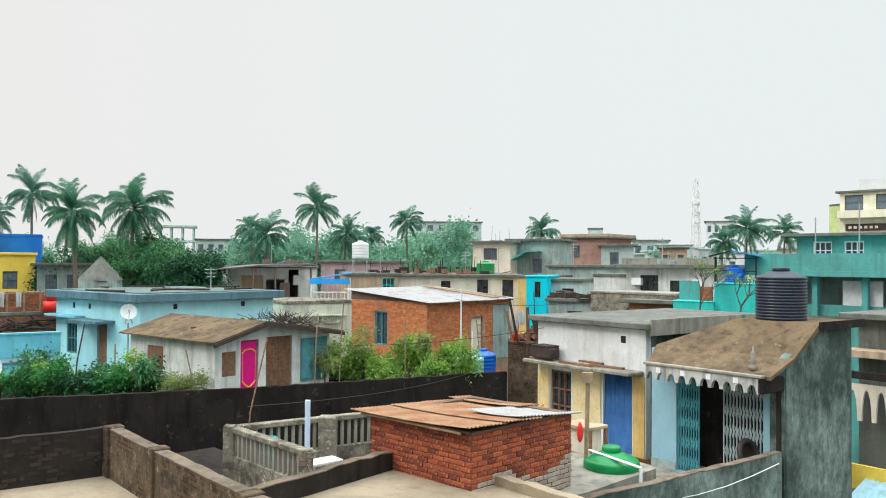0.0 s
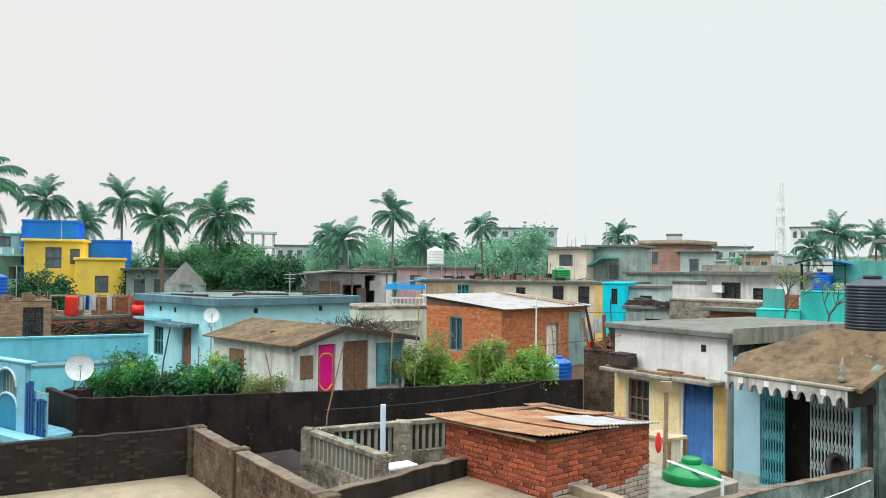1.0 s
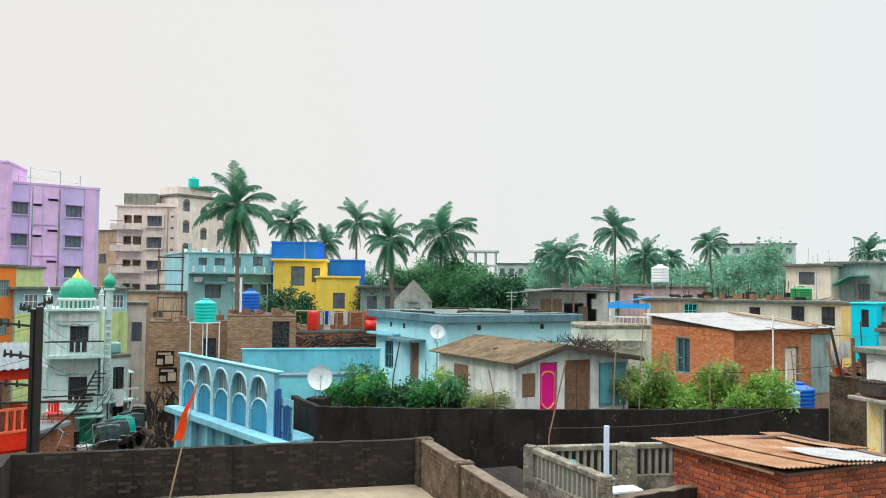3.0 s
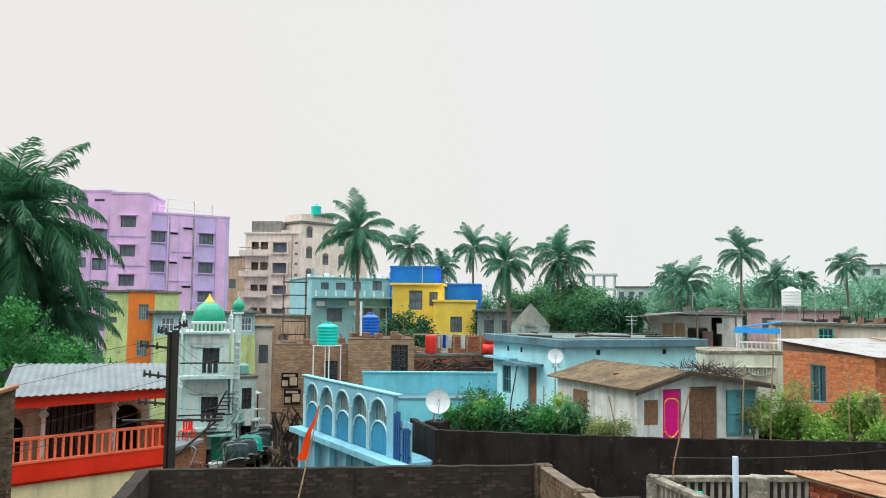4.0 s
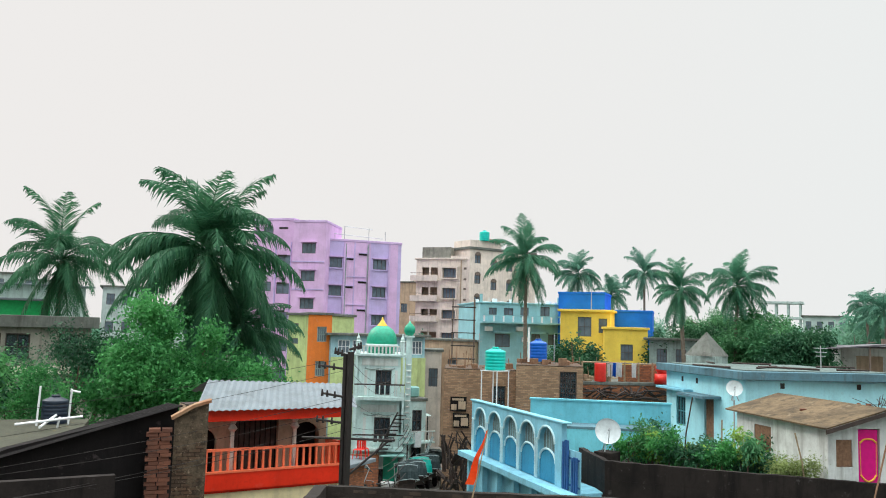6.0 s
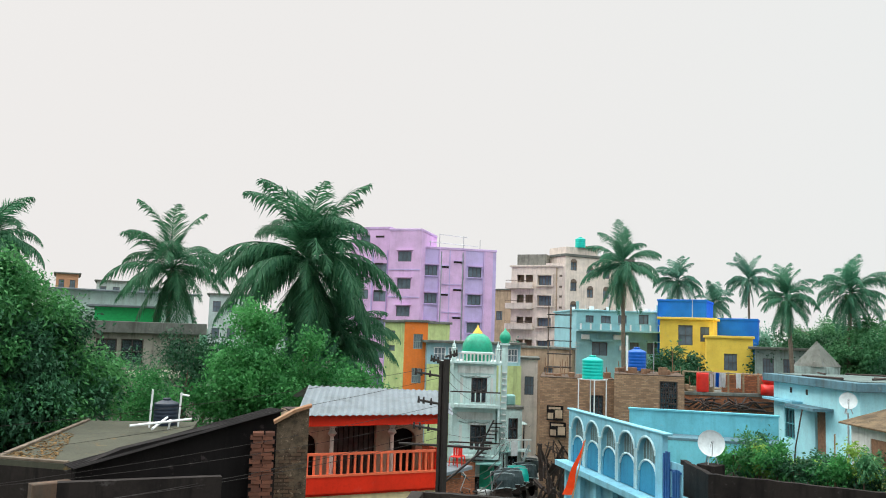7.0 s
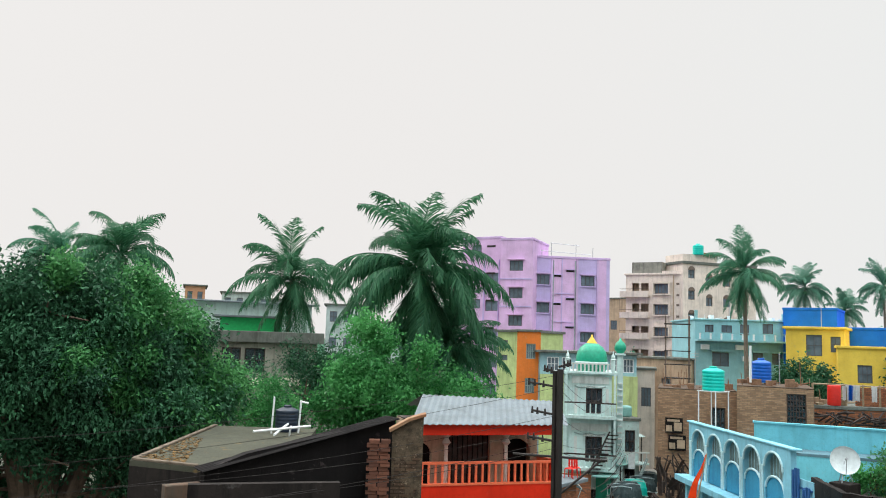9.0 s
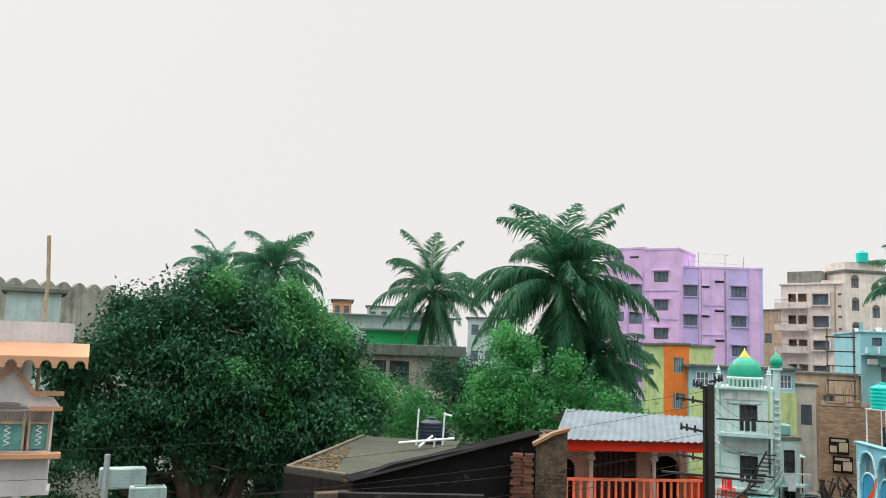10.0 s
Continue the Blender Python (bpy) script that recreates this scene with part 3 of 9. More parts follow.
class House:
    """A box house: its front-left corner, the direction of its front from left to right (degrees from +x), front width, depth and base height.
    Heights are given in the world, x along a face from its left end, y into the house."""

    def __init__(self, name, label, corner, ang, w, d, z0=0.0, category="house", group=""):
        self.w, self.d, self.z0 = w, d, z0
        self.e = thing(name, pose(corner[0], corner[1], z0, 0, 0, ang), label, category, group)
        self.holes = dict(f=[], l=[], r=[], b=[])
        self.pane = "glass"

    def m(self, side="f"):
        down = Matrix.Translation((0, 0, -self.z0))
        turn = {"f": Matrix(), "l": pose(0, self.d, 0, 0, 0, -90), "r": pose(self.w, 0, 0, 0, 0, 90), "b": pose(self.w, self.d, 0, 0, 0, 180)}
        return down @ turn[side]

    def walls(self, mat, z1, th=0.2, mats=None, z0=None):
        z0 = self.z0 if z0 is None else z0
        for side in "flrb":
            bm = bmesh.new()
            a, b = (0, self.w) if side in "fb" else (th, self.d - th)
            wall_bm(bm, a, b, z0, z1, th, self.holes[side], self.m(side))
            part("wall", bm, (mats or {}).get(side, mat), self.e)
        return self

    def slab(self, mat, z0, z1, over=0.25, name="roof"):
        bm = bmesh.new()
        box(bm, -over, -over, z0, self.w + over, self.d + over, z1, self.m(), 0.02)
        return part(name, bm, mat, self.e)

    def parapet(self, mat, z0, z1, th=0.15, over=0.0):
        bm = bmesh.new()
        a, w, d = -over, self.w + over, self.d + over
        for q in ((a, a, w, a + th), (a, d - th, w, d), (a, a + th, a + th, d - th), (w - th, a + th, w, d - th)):
            box(bm, q[0], q[1], z0, q[2], q[3], z1, self.m())
        return part("parapet", bm, mat, self.e)

    def put(self, name, mat, side, x0, y0, z0, x1, y1, z1, label="", bev=0.0):
        bm = bmesh.new()
        box(bm, x0, y0, z0, x1, y1, z1, self.m(side), bev)
        return part(name, bm, mat, self.e, label)

    def window(self, side, x0, z0, x1, z1, frame_mat="darkwood", bars=2, shade_mat=None, cut=True, sill=None, rail=1):
        """An opening with a frame, mullions, a pane and perhaps a sunshade over it."""
        if cut:
            self.holes[side].append((x0, z0, x1, z1))
        m, f = self.m(side), min(0.06, (x1 - x0) * 0.1)
        bm = bmesh.new()
        xs = [x0 + f + (x1 - x0 - 2 * f) * i / (bars + 1) for i in range(bars + 2)]
        zs = [z0 + f + (z1 - z0 - 2 * f) * i / (rail + 1) for i in range(rail + 2)]
        lights = [(xs[i] + (f * 0.35 if i else 0), zs[j] + (f * 0.35 if j else 0), xs[i + 1] - (f * 0.35 if i < bars else 0), zs[j + 1] - (f * 0.35 if j < rail else 0))
                  for i in range(bars + 1) for j in range(rail + 1)]
        wall_bm(bm, x0, x1, z0, z1, 0.06, lights, m @ Matrix.Translation((0, 0.05, 0)))
        win = part("window", bm, frame_mat, self.e)
        bm = bmesh.new()
        box(bm, x0 + f * 0.5, 0.115, z0 + f * 0.5, x1 - f * 0.5, 0.125, z1 - f * 0.5, m)
        part("pane", bm, self.pane, win)
        if shade_mat:
            bm = bmesh.new()
            box(bm, x0 - 0.15, -0.4, z1 + 0.06, x1 + 0.15, -0.003, z1 + 0.14, m, 0.01)
            part("sunshade", bm, shade_mat, self.e)
        if sill:
            bm = bmesh.new()
            box(bm, x0 - 0.08, -0.08, z0 - 0.08, x1 + 0.08, -0.003, z0 - 0.01, m, 0.01)
            part("sill", bm, sill, self.e)
        return win


def facing(p, q):
    """Corner, direction and width of a front that runs from p to q."""
    v = Vector(q) - Vector(p)
    return Vector(p), math.degrees(math.atan2(v.y, v.x)), v.length


def water_tank(name, x, y, z, r, h, mat, label, ribs=8, group="water tanks"):
    """A moulded plastic roof tank: ribbed body, sloping shoulder and screw lid."""
    e = thing(name, pose(x, y, z), label, "water tank", group)
    bm = bmesh.new()
    body = h * 0.82
    prof = [(r * 0.97, 0)]
    for i in range(ribs):
        a = body * i / ribs
        s = body / ribs
        prof += [(r * 0.965, a + s * 0.08), (r, a + s * 0.3), (r, a + s * 0.75), (r * 0.965, a + s * 0.96)]
    prof += [(r * 0.95, body), (r * 0.8, h * 0.85), (r * 0.42, h * 0.92), (r * 0.4, h * 0.925)]
    lathe(bm, prof, 28)
    part("body", bm, mat, e, "", True)
    bm = bmesh.new()
    lathe(bm, [(r * 0.32, h * 0.92), (r * 0.34, h * 0.93), (r * 0.34, h * 0.985), (r * 0.3, h), (r * 0.05, h)], 20)
    part("lid", bm, mat, e, "", True)
    return e


def dish(x, y, z, r, turn, label):
    """A satellite dish on a tripod."""
    e = thing("satellite_dish", pose(x, y, z, 0, 0, turn), label, "satellite dish", "satellite dishes")
    bm = bmesh.new()
    lift = Matrix.Translation((0, 0, r * 1.5)) @ Euler((radians(72), 0, 0)).to_matrix().to_4x4()
    rings = [(r * k / 6, 0.28 * r * (k / 6) ** 2) for k in range(1, 7)] + [(r * 1.01, 0.3 * r)] + [(r * k / 6, 0.28 * r * (k / 6) ** 2 - 0.02) for k in range(6, 0, -1)]
    lathe(bm, rings, 32, lift)
    part("reflector", bm, "dish_grey", e, "", True)
    bm = bmesh.new()
    top = lift @ Vector((0, 0, 0))
    for a in (0, 120, 240):
        tube(bm, top, (r * 0.55 * math.cos(radians(a)), r * 0.55 * math.sin(radians(a)), 0), 0.018, 0.018, 6)
    part("tripod", bm, "steel", e)
    bm = bmesh.new()
    focus = lift @ Vector((0, 0, r * 0.9))
    tube(bm, lift @ Vector((0, -r * 0.95, 0.25 * r)), focus, 0.014, 0.014, 6)
    tube(bm, focus, lift @ Vector((0, 0, r * 0.72)), 0.04, 0.05, 10)
    part("receiver_arm", bm, "steel", e)
    return e


def corrugated(bm, w, d, pitch=0.15, amp=0.02, m=None, n_long=2, sag=0.0, th=0.006):
    """A corrugated sheet over x 0..w and y 0..d, ridges along y."""
    k = int(w / pitch * 6)
    top, low = [], []
    for j in range(n_long + 1):
        y = d * j / n_long
        dip = -sag * math.sin(math.pi * j / n_long)
        top.append([bm.verts.new((w * i / k, y, amp * math.sin(2 * math.pi * i / 6) + dip)) for i in range(k + 1)])
        low.append([bm.verts.new((w * i / k, y, amp * math.sin(2 * math.pi * i / 6) + dip - th)) for i in range(k + 1)])
    for j in range(n_long):
        for i in range(k):
            bm.faces.new((top[j][i], top[j][i + 1], top[j + 1][i + 1], top[j + 1][i]))
            bm.faces.new((low[j][i], low[j + 1][i], low[j + 1][i + 1], low[j][i + 1]))
    for i in range(k):
        bm.faces.new((top[0][i + 1], top[0][i], low[0][i], low[0][i + 1]))
        bm.faces.new((top[-1][i], top[-1][i + 1], low[-1][i + 1], low[-1][i]))
    if m:
        bmesh.ops.transform(bm, matrix=m, verts=[v for row in top + low for v in row])


def lay_bricks(parent, side_m, w, z0, z1, mats, rng, first=300, size=0.235, row=0.083, holes=(), low=None, stick=0.012):
    """Brick courses on a face: single bricks as parts that share a few meshes, up to the given count; the rest in one mesh."""
    made = 0
    shapes = {}

    def shape(lw, key, mat):
        k = (round(lw, 2), key, mat)
        if k not in shapes:
            bm = bmesh.new()
            box(bm, -lw / 2, -stick - 0.004 * key, -0.034, lw / 2, 0.03, 0.034, None, 0.006)
            shapes[k] = mesh_of(bm, MAT[mat])
        return shapes[k]

    rv, rf = [], []
    rows = int((z1 - z0) / row)
    for j in range(rows):
        z = z0 + (j + 0.5) * row
        x = -(j % 2) * size / 2
        while x < w - 0.02:
            a, b = max(x + 0.006, 0.0), min(x + size - 0.006, w)
            x += size
            if b - a < 0.05 or any(h[0] < (a + b) / 2 < h[2] and h[1] < z < h[3] for h in holes):
                continue
            mat = mats[1] if low and z < low + 0.12 * math.sin(a * 3.1) else mats[0]
            if made < first:
                ob = new("brick", shape(b - a, rng.randrange(3), mat))
                ob.parent = parent
                ob.matrix_local = side_m @ pose((a + b) / 2, rng.uniform(-0.008, 0.004), z + rng.uniform(-0.004, 0.004), 0, rng.uniform(-1.6, 1.6), rng.uniform(-2, 2))
                made += 1
            else:
                y, k = -stick - rng.random() * 0.008, len(rv)
                rv += [tuple(side_m @ Vector(v)) for v in ((a, 0.03, z - 0.034), (b, 0.03, z - 0.034), (b, 0.03, z + 0.034), (a, 0.03, z + 0.034), (a, y, z - 0.034), (b, y, z - 0.034), (b, y, z + 0.034), (a, y, z + 0.034))]
                rf += [(k + 4, k + 5, k + 6, k + 7), (k, k + 4, k + 7, k + 3), (k + 5, k + 1, k + 2, k + 6), (k + 7, k + 6, k + 2, k + 3), (k, k + 1, k + 5, k + 4)]
    if rv:
        me = bpy.data.meshes.new("brickwork")
        me.from_pydata(rv, [], rf)
        me.materials.append(MAT[mats[2]])
        ob = new("brickwork", me)
        ob.parent = parent
        tagged(ob, kind="stuff")


# ---- ground and lane ----
bm = bmesh.new()
N = 40
gv = [[bm.verts.new(((i / N - 0.5) * 5000, (j / N - 0.5) * 5000, 0)) for i in range(N + 1)] for j in range(N + 1)]
for j in range(N):
    for i in range(N):
        bm.faces.new((gv[j][i], gv[j][i + 1], gv[j + 1][i + 1], gv[j + 1][i]))
solid("ground", bm, "ground", "dusty ground between the houses of the town", "ground", kind="structure")
bm = bmesh.new()
lane = [at(40.9, 37), at(40.5, 62), at(43.4, 62), at(47.5, 41.5), at(47.5, 37)]
prism(bm, [(p.x, p.y) for p in lane], -0.2, 1.2)
solid("road", bm, "road", "narrow grey concrete lane between the houses", "road", kind="structure")

rng = random.Random(7)


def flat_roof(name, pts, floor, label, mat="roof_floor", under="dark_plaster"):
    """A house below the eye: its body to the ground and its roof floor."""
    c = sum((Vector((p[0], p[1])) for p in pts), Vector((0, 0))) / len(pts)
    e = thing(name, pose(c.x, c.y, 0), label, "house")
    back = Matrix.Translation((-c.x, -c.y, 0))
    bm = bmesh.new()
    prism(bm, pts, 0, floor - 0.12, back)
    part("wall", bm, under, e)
    bm = bmesh.new()
    prism(bm, pts, floor - 0.116, floor, back)
    part("roof", bm, mat, e)
    return e, back


def low_wall(parent, back, pts, z0, z1, th, mat, cope=None, name="parapet", wob=0.0):
    """A wall along a line of points, one mesh a stretch, with a coping."""
    for p, q in zip(pts, pts[1:]):
        o, ang, w = facing(p, q)
        m = back @ pose(o.x, o.y, 0, 0, 0, ang)
        bm = bmesh.new()
        k = max(2, int(w / 0.25))
        top = [z1 + rng.uniform(-wob, wob) for _ in range(k + 1)]
        for i in range(k):
            a, b = w * i / k, w * (i + 1) / k
            vs = [bm.verts.new(v) for v in ((a, 0, z0), (b, 0, z0), (b, th, z0), (a, th, z0), (a, 0, top[i]), (b, 0, top[i + 1]), (b, th, top[i + 1]), (a, th, top[i]))]
            bm.faces.new((vs[0], vs[1], vs[5], vs[4])), bm.faces.new((vs[2], vs[3], vs[7], vs[6]))
            bm.faces.new((vs[4], vs[5], vs[6], vs[7]))
            if i == 0:
                bm.faces.new((vs[3], vs[0], vs[4], vs[7]))
            if i == k - 1:
                bm.faces.new((vs[1], vs[2], vs[6], vs[5]))
        bmesh.ops.remove_doubles(bm, verts=bm.verts, dist=0.0005)
        bmesh.ops.transform(bm, matrix=m, verts=bm.verts)
        part(name, bm, mat, parent)
        if cope:
            bm = bmesh.new()
            extrude_xz(bm, [(w * i / k, top[i] + 0.002) for i in range(k + 1)] + [(w * i / k, top[i] + 0.018) for i in range(k, -1, -1)], -0.008, th + 0.008, m)
            part("coping", bm, cope, parent)


# roof with the stained brick parapet, beside the lookout
A0, A1, A2, A3 = (-5.88, 14.2), (-11.5, 10.2), (-6.4, 4.06), (-0.76, 8.06)
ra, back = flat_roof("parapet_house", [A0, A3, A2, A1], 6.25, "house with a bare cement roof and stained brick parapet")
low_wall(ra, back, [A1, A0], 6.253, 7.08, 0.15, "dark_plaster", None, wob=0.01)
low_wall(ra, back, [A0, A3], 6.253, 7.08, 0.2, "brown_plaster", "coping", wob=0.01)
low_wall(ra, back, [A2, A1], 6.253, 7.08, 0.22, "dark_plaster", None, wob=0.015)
bm = bmesh.new()
o, ang, w = facing(A1, A0)
mA = back @ pose(o.x, o.y, 0, 0, 0, ang)
for j in range(12):  # worn brick faces that show through the parapet's plaster
    for i in range(int(w / 0.26)):
        if rng.random() < 0.5:
            x = 0.1 + i * 0.26 + (j % 2) * 0.13
            dz = rng.uniform(-0.006, 0.006)
            box(bm, x + rng.uniform(0, 0.03), -0.004 - rng.random() * 0.008, 6.22 + j * 0.069 + dz, min(x + rng.uniform(0.17, 0.235), w - 0.02), 0.01, 6.275 + j * 0.069 + dz, mA)
tagged(part("brickwork", bm, island_mat("stained_brick", (0.06, 0.046, 0.038), (0.026, 0.022, 0.02), (0.012, 0.011, 0.01)), ra), kind="stuff")
o, ang, w = facing(A0, A3)
mA2 = back @ pose(o.x, o.y, 0, 0, 0, ang)
for x in (0.0, 2.1, 5.2):
    bm = bmesh.new()
    box(bm, x, -0.05, 6.255, x + 0.24, 0.25, 7.13, mA2, 0.015)
    part("pier", bm, "brown_plaster", ra)

# orange flag on a stick at the parapet
fx, fy = at(39.2, 14.0)
fl = thing("flag", pose(fx, fy, 6.2), "orange pennant on a thin leaning stick", "flag")
bm = bmesh.new()
tube(bm, (0, 0, 0.1), (0.32, 0.28, 2.12), 0.016, 0.01)
part("stick", bm, "bamboo", fl)
bm = bmesh.new()
K = 8
for j in range(K + 1):
    for s in (0, 1):
        f = j / K
        z = 2.1 - 0.9 * f
        wdt = 0.15 * f + 0.015
        bm.verts.new((0.31 - 0.16 * f - s * wdt * 0.8, 0.27 - 0.14 * f - s * wdt * 0.5 + 0.03 * math.sin(f * 9), z))
bm.verts.ensure_lookup_table()
for j in range(K):
    bm.faces.new((bm.verts[2 * j], bm.verts[2 * j + 1], bm.verts[2 * j + 3], bm.verts[2 * j + 2]))
bmesh.ops.solidify(bm, geom=bm.faces[:], thickness=0.008)
part("pennant", bm, "flag", fl)
bm = bmesh.new()
box(bm, -0.2, -0.16, 0.052, 0.2, 0.16, 0.28, None, 0.03)
part("foot", bm, "dark_plaster", fl)

# roof in the middle with its low kerb
B0, B1, B2, B3 = (-0.42, 14.31), (2.6, 10.7), (-0.2, 8.2), (-2.7, 11.3)
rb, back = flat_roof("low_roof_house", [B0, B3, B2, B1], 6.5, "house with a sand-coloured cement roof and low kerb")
low_wall(rb, back, [B3, B0], 6.5, 6.8, 0.16, "dark_plaster", "coping", wob=0.02)
low_wall(rb, back, [B0, B1], 6.5, 6.64, 0.2, "roof_floor", None, name="kerb", wob=0.02)

# terrace with the balustrade
T0, T1, T2, T3 = (-3.73, 14.27), (2.9, 18.4), (4.05, 15.55), (-2.04, 12.42)
te, back = flat_roof("terrace_house", [T0, (-2.04, 12.6), (-0.3, 14.45), (1.0, 12.9), (2.45, 13.9), (4.05, 15.55), T1], 6.1, "grey house with an open terrace behind a cement balustrade", "concrete", "concrete")


def balustrade(parent, back, p, q, z0, z1, step, th=0.12, mat="concrete", post="concrete", rail=0.09, base=0.28, bal=0.05):
    o, ang, w = facing(p, q)
    m = back @ pose(o.x, o.y, 0, 0, 0, ang)
    bm = bmesh.new()
    box(bm, 0, 0, z0, w, th, z0 + base, m)
    part("plinth", bm, mat, parent)
    bm = bmesh.new()
    box(bm, -0.05, -0.03, z1 - rail, w + 0.05, th + 0.03, z1, m, 0.01)
    part("handrail", bm, mat, parent)
    k = int(w / step)
    bm = bmesh.new()
    box(bm, -bal / 2, th / 2 - bal / 2, z0 + base, bal / 2, th / 2 + bal / 2, z1 - rail)
    me = mesh_of(bm, MAT[post])
    for i in range(k):
        ob = new("baluster", me)
        ob.parent = parent
        ob.matrix_local = m @ pose(w * (i + 0.5) / k, 0, 0)


balustrade(te, back, T0, (-1.35, 15.75), 6.1, 7.1, 0.14, base=0.42, mat="worn_cement")
balustrade(te, back, T0, T3, 6.1, 7.1, 0.14, base=0.5, mat="worn_cement")
for x, y, s, h in ((-3.73, 14.27, 0.2, 7.13), (-2.15, 15.2, 0.32, 7.12), (-2.1, 12.5, 0.2, 7.13), (-1.0, 15.95, 0.2, 7.1)):
    bm = bmesh.new()
    box(bm, x - s / 2, y - s / 2, 6.1, x + s / 2, y + s / 2, h, back, 0.015)
    part("post", bm, "worn_cement", te)
bx, by = at(8.4, 13.6)
bn = thing("plank_bench", pose(bx, by, 6.1, 0, 0, 40), "white-topped low plank bench on the terrace", "bench")
bm = bmesh.new()
box(bm, -0.3, -0.17, 0.58, 0.3, 0.17, 0.63, None, 0.01)
part("seat", bm, "white_paint", bn)
for sx in (-0.26, 0.22):
    bm = bmesh.new()
    box(bm, sx, -0.15, 0, sx + 0.04, 0.15, 0.578)
    part("leg", bm, "white_paint", bn)
bx, by = at(9.45, 13.4)
bm = bmesh.new()
tube(bm, (bx, by, 6.1), (bx, by, 7.75), 0.045, 0.045, 12)
solid("drain_pipe", bm, "pvc_blue", "pale blue upright plastic pipe on the terrace", "pipe")
bx, by = at(13.6, 14.9)
bm = bmesh.new()
path_tube(bm, [(bx, by, 6.1), (bx + 0.06, by + 0.05, 7.3), (bx + 0.28, by + 0.4, 8.6)], 0.016)
solid("bamboo_pole", bm, "wood", "crooked bamboo pole leaning at the terrace corner", "pole", "bamboo poles")
bx, by = at(12.0, 15.0)
bm = bmesh.new()
box(bm, bx - 0.16, by - 0.05, 6.62, bx + 0.14, by + 0.04, 6.86, None, 0.03)
box(bm, bx - 0.1, by - 0.04, 6.1, bx + 0.06, by + 0.03, 6.63, None, 0.02)
solid("plastic_bag", bm, "tank_teal", "turquoise plastic sack on the terrace", "bag")

# brick shed with a rusty sheet roof
sM = at(-2.0, 12.5)
shed = House("brick_shed", "small red brick shed with a rusty corrugated tin roof", sM, 45.3, 2.55, 2.36, 6.1, "shed")
shed.walls("mortar", 7.39, 0.16)
mroof = shed.m() @ Matrix.Translation((0, 0, 7.43))
for i, (x, y, w, d, z, mat, ry) in enumerate(((-0.28, -0.15, 0.95, 2.75, 0.02, "rust", -1), (0.6, -0.17, 0.95, 2.7, 0.045, "rust", -1.5), (1.45, 0.0, 0.85, 2.6, 0.03, "rust", -2),
                                              (2.15, 0.85, 0.6, 1.75, 0.05, "rust", -2), (1.02, -0.12, 1.75, 1.15, 0.085, "pale_tin", -3))):
    bm = bmesh.new()
    corrugated(bm, w, d, 0.09, 0.012, mroof @ pose(x, y, z + 0.06 - x * 0.05, -1.5, -ry + 2, 0), 4, 0.03)
    part("roof_sheet", bm, mat, shed.e)
for k in range(5):
    bm = bmesh.new()
    tube(bm, (-0.2 + 0.6 * k, 0.05, 7.40 - 0.03 * k), (-0.2 + 0.6 * k, 2.4, 7.40 - 0.03 * k), 0.022, 0.022, 8, shed.m())
    part("rafter", bm, "bamboo", shed.e)

# yard before the white house, with its low front wall
ya, back = flat_roof("yard_house", [(2.55, 13.95), (7.0, 16.95), (5.06, 19.86), (2.71, 23.44), (1.2, 21.5), (2.95, 18.5), (4.1, 15.7)], 5.1, "lower house carrying the white house's yard", "concrete", "mossy")
low_wall(ya, back, [(2.4, 13.55), (7.03, 16.97)], 5.1, 6.08, 0.16, "mossy", "coping", wob=0.015)
gx, gy = at(-11.64, 15.9)
water_tank("water_tank", gx, gy, 5.1, 0.53, 1.42, "tank_green", "bright green plastic water tank in the yard", 6)
px, py = at(-9.85, 15.9)
bm = bmesh.new()
tube(bm, (px, py, 5.1), (px + 0.05, py, 7.72), 0.05, 0.04, 8)
box(bm, px - 0.06, py - 0.06, 7.7, px + 0.14, py + 0.06, 7.9)
solid("bamboo_pole", bm, "bamboo", "upright bamboo post in the yard", "pole", "bamboo poles")
px, py = at(-9.5, 15.8)
bm = bmesh.new()
lathe(bm, [(0.02, 0), (0.05, 0.06), (0.06, 0.16), (0.045, 0.3), (0.02, 0.38)], 12, pose(px, py, 6.58))
solid("red_lantern", bm, "red_plastic", "small red plastic bag hanging on the post", "bag")
bm = bmesh.new()
p1, p2 = at(-10.1, 15.9), at(-13.6, 15.2)
path_tube(bm, [(p1.x, p1.y, 5.1), (p1.x, p1.y, 6.42), (p2.x, p2.y, 6.3), (p2.x, p2.y, 5.1)], 0.035, 8)
solid("water_pipe", bm, "pvc", "white plastic water pipe by the green tank", "pipe", "water pipes")
bm = bmesh.new()
p1, p2 = at(-13.3, 15.0), at(-22.2, 17.75)
path_tube(bm, [(p2.x * k + p1.x * (1 - k), p2.y * k + p1.y * (1 - k) - 0.1, 5.72 + 0.3 * k - 0.15 * math.sin(k * 3.1)) for k in (0, 0.2, 0.4, 0.6, 0.8, 1)], 0.009)
solid("water_pipe", bm, "pvc", "thin white pipe along the yard wall", "pipe", "water pipes")
px, py = at(-9.75, 17.2)
tb = thing("work_table", pose(px, py, 5.1, 0, 0, -50), "wooden table with a tiled side in the yard", "table")
bm = bmesh.new()
box(bm, -0.35, -0.3, 1.5, 0.4, 0.3, 1.57, None, 0.01)
part("tabletop", bm, "tan", tb)
for sx, sy in ((-0.36, -0.3), (0.4, -0.3), (-0.36, 0.25), (0.4, 0.25)):
    bm = bmesh.new()
    box(bm, sx * 0.85, sy * 0.9, 0, sx * 0.85 + 0.06, sy * 0.9 + 0.06, 1.498)
    part("leg", bm, "wood", tb)
bm = bmesh.new()
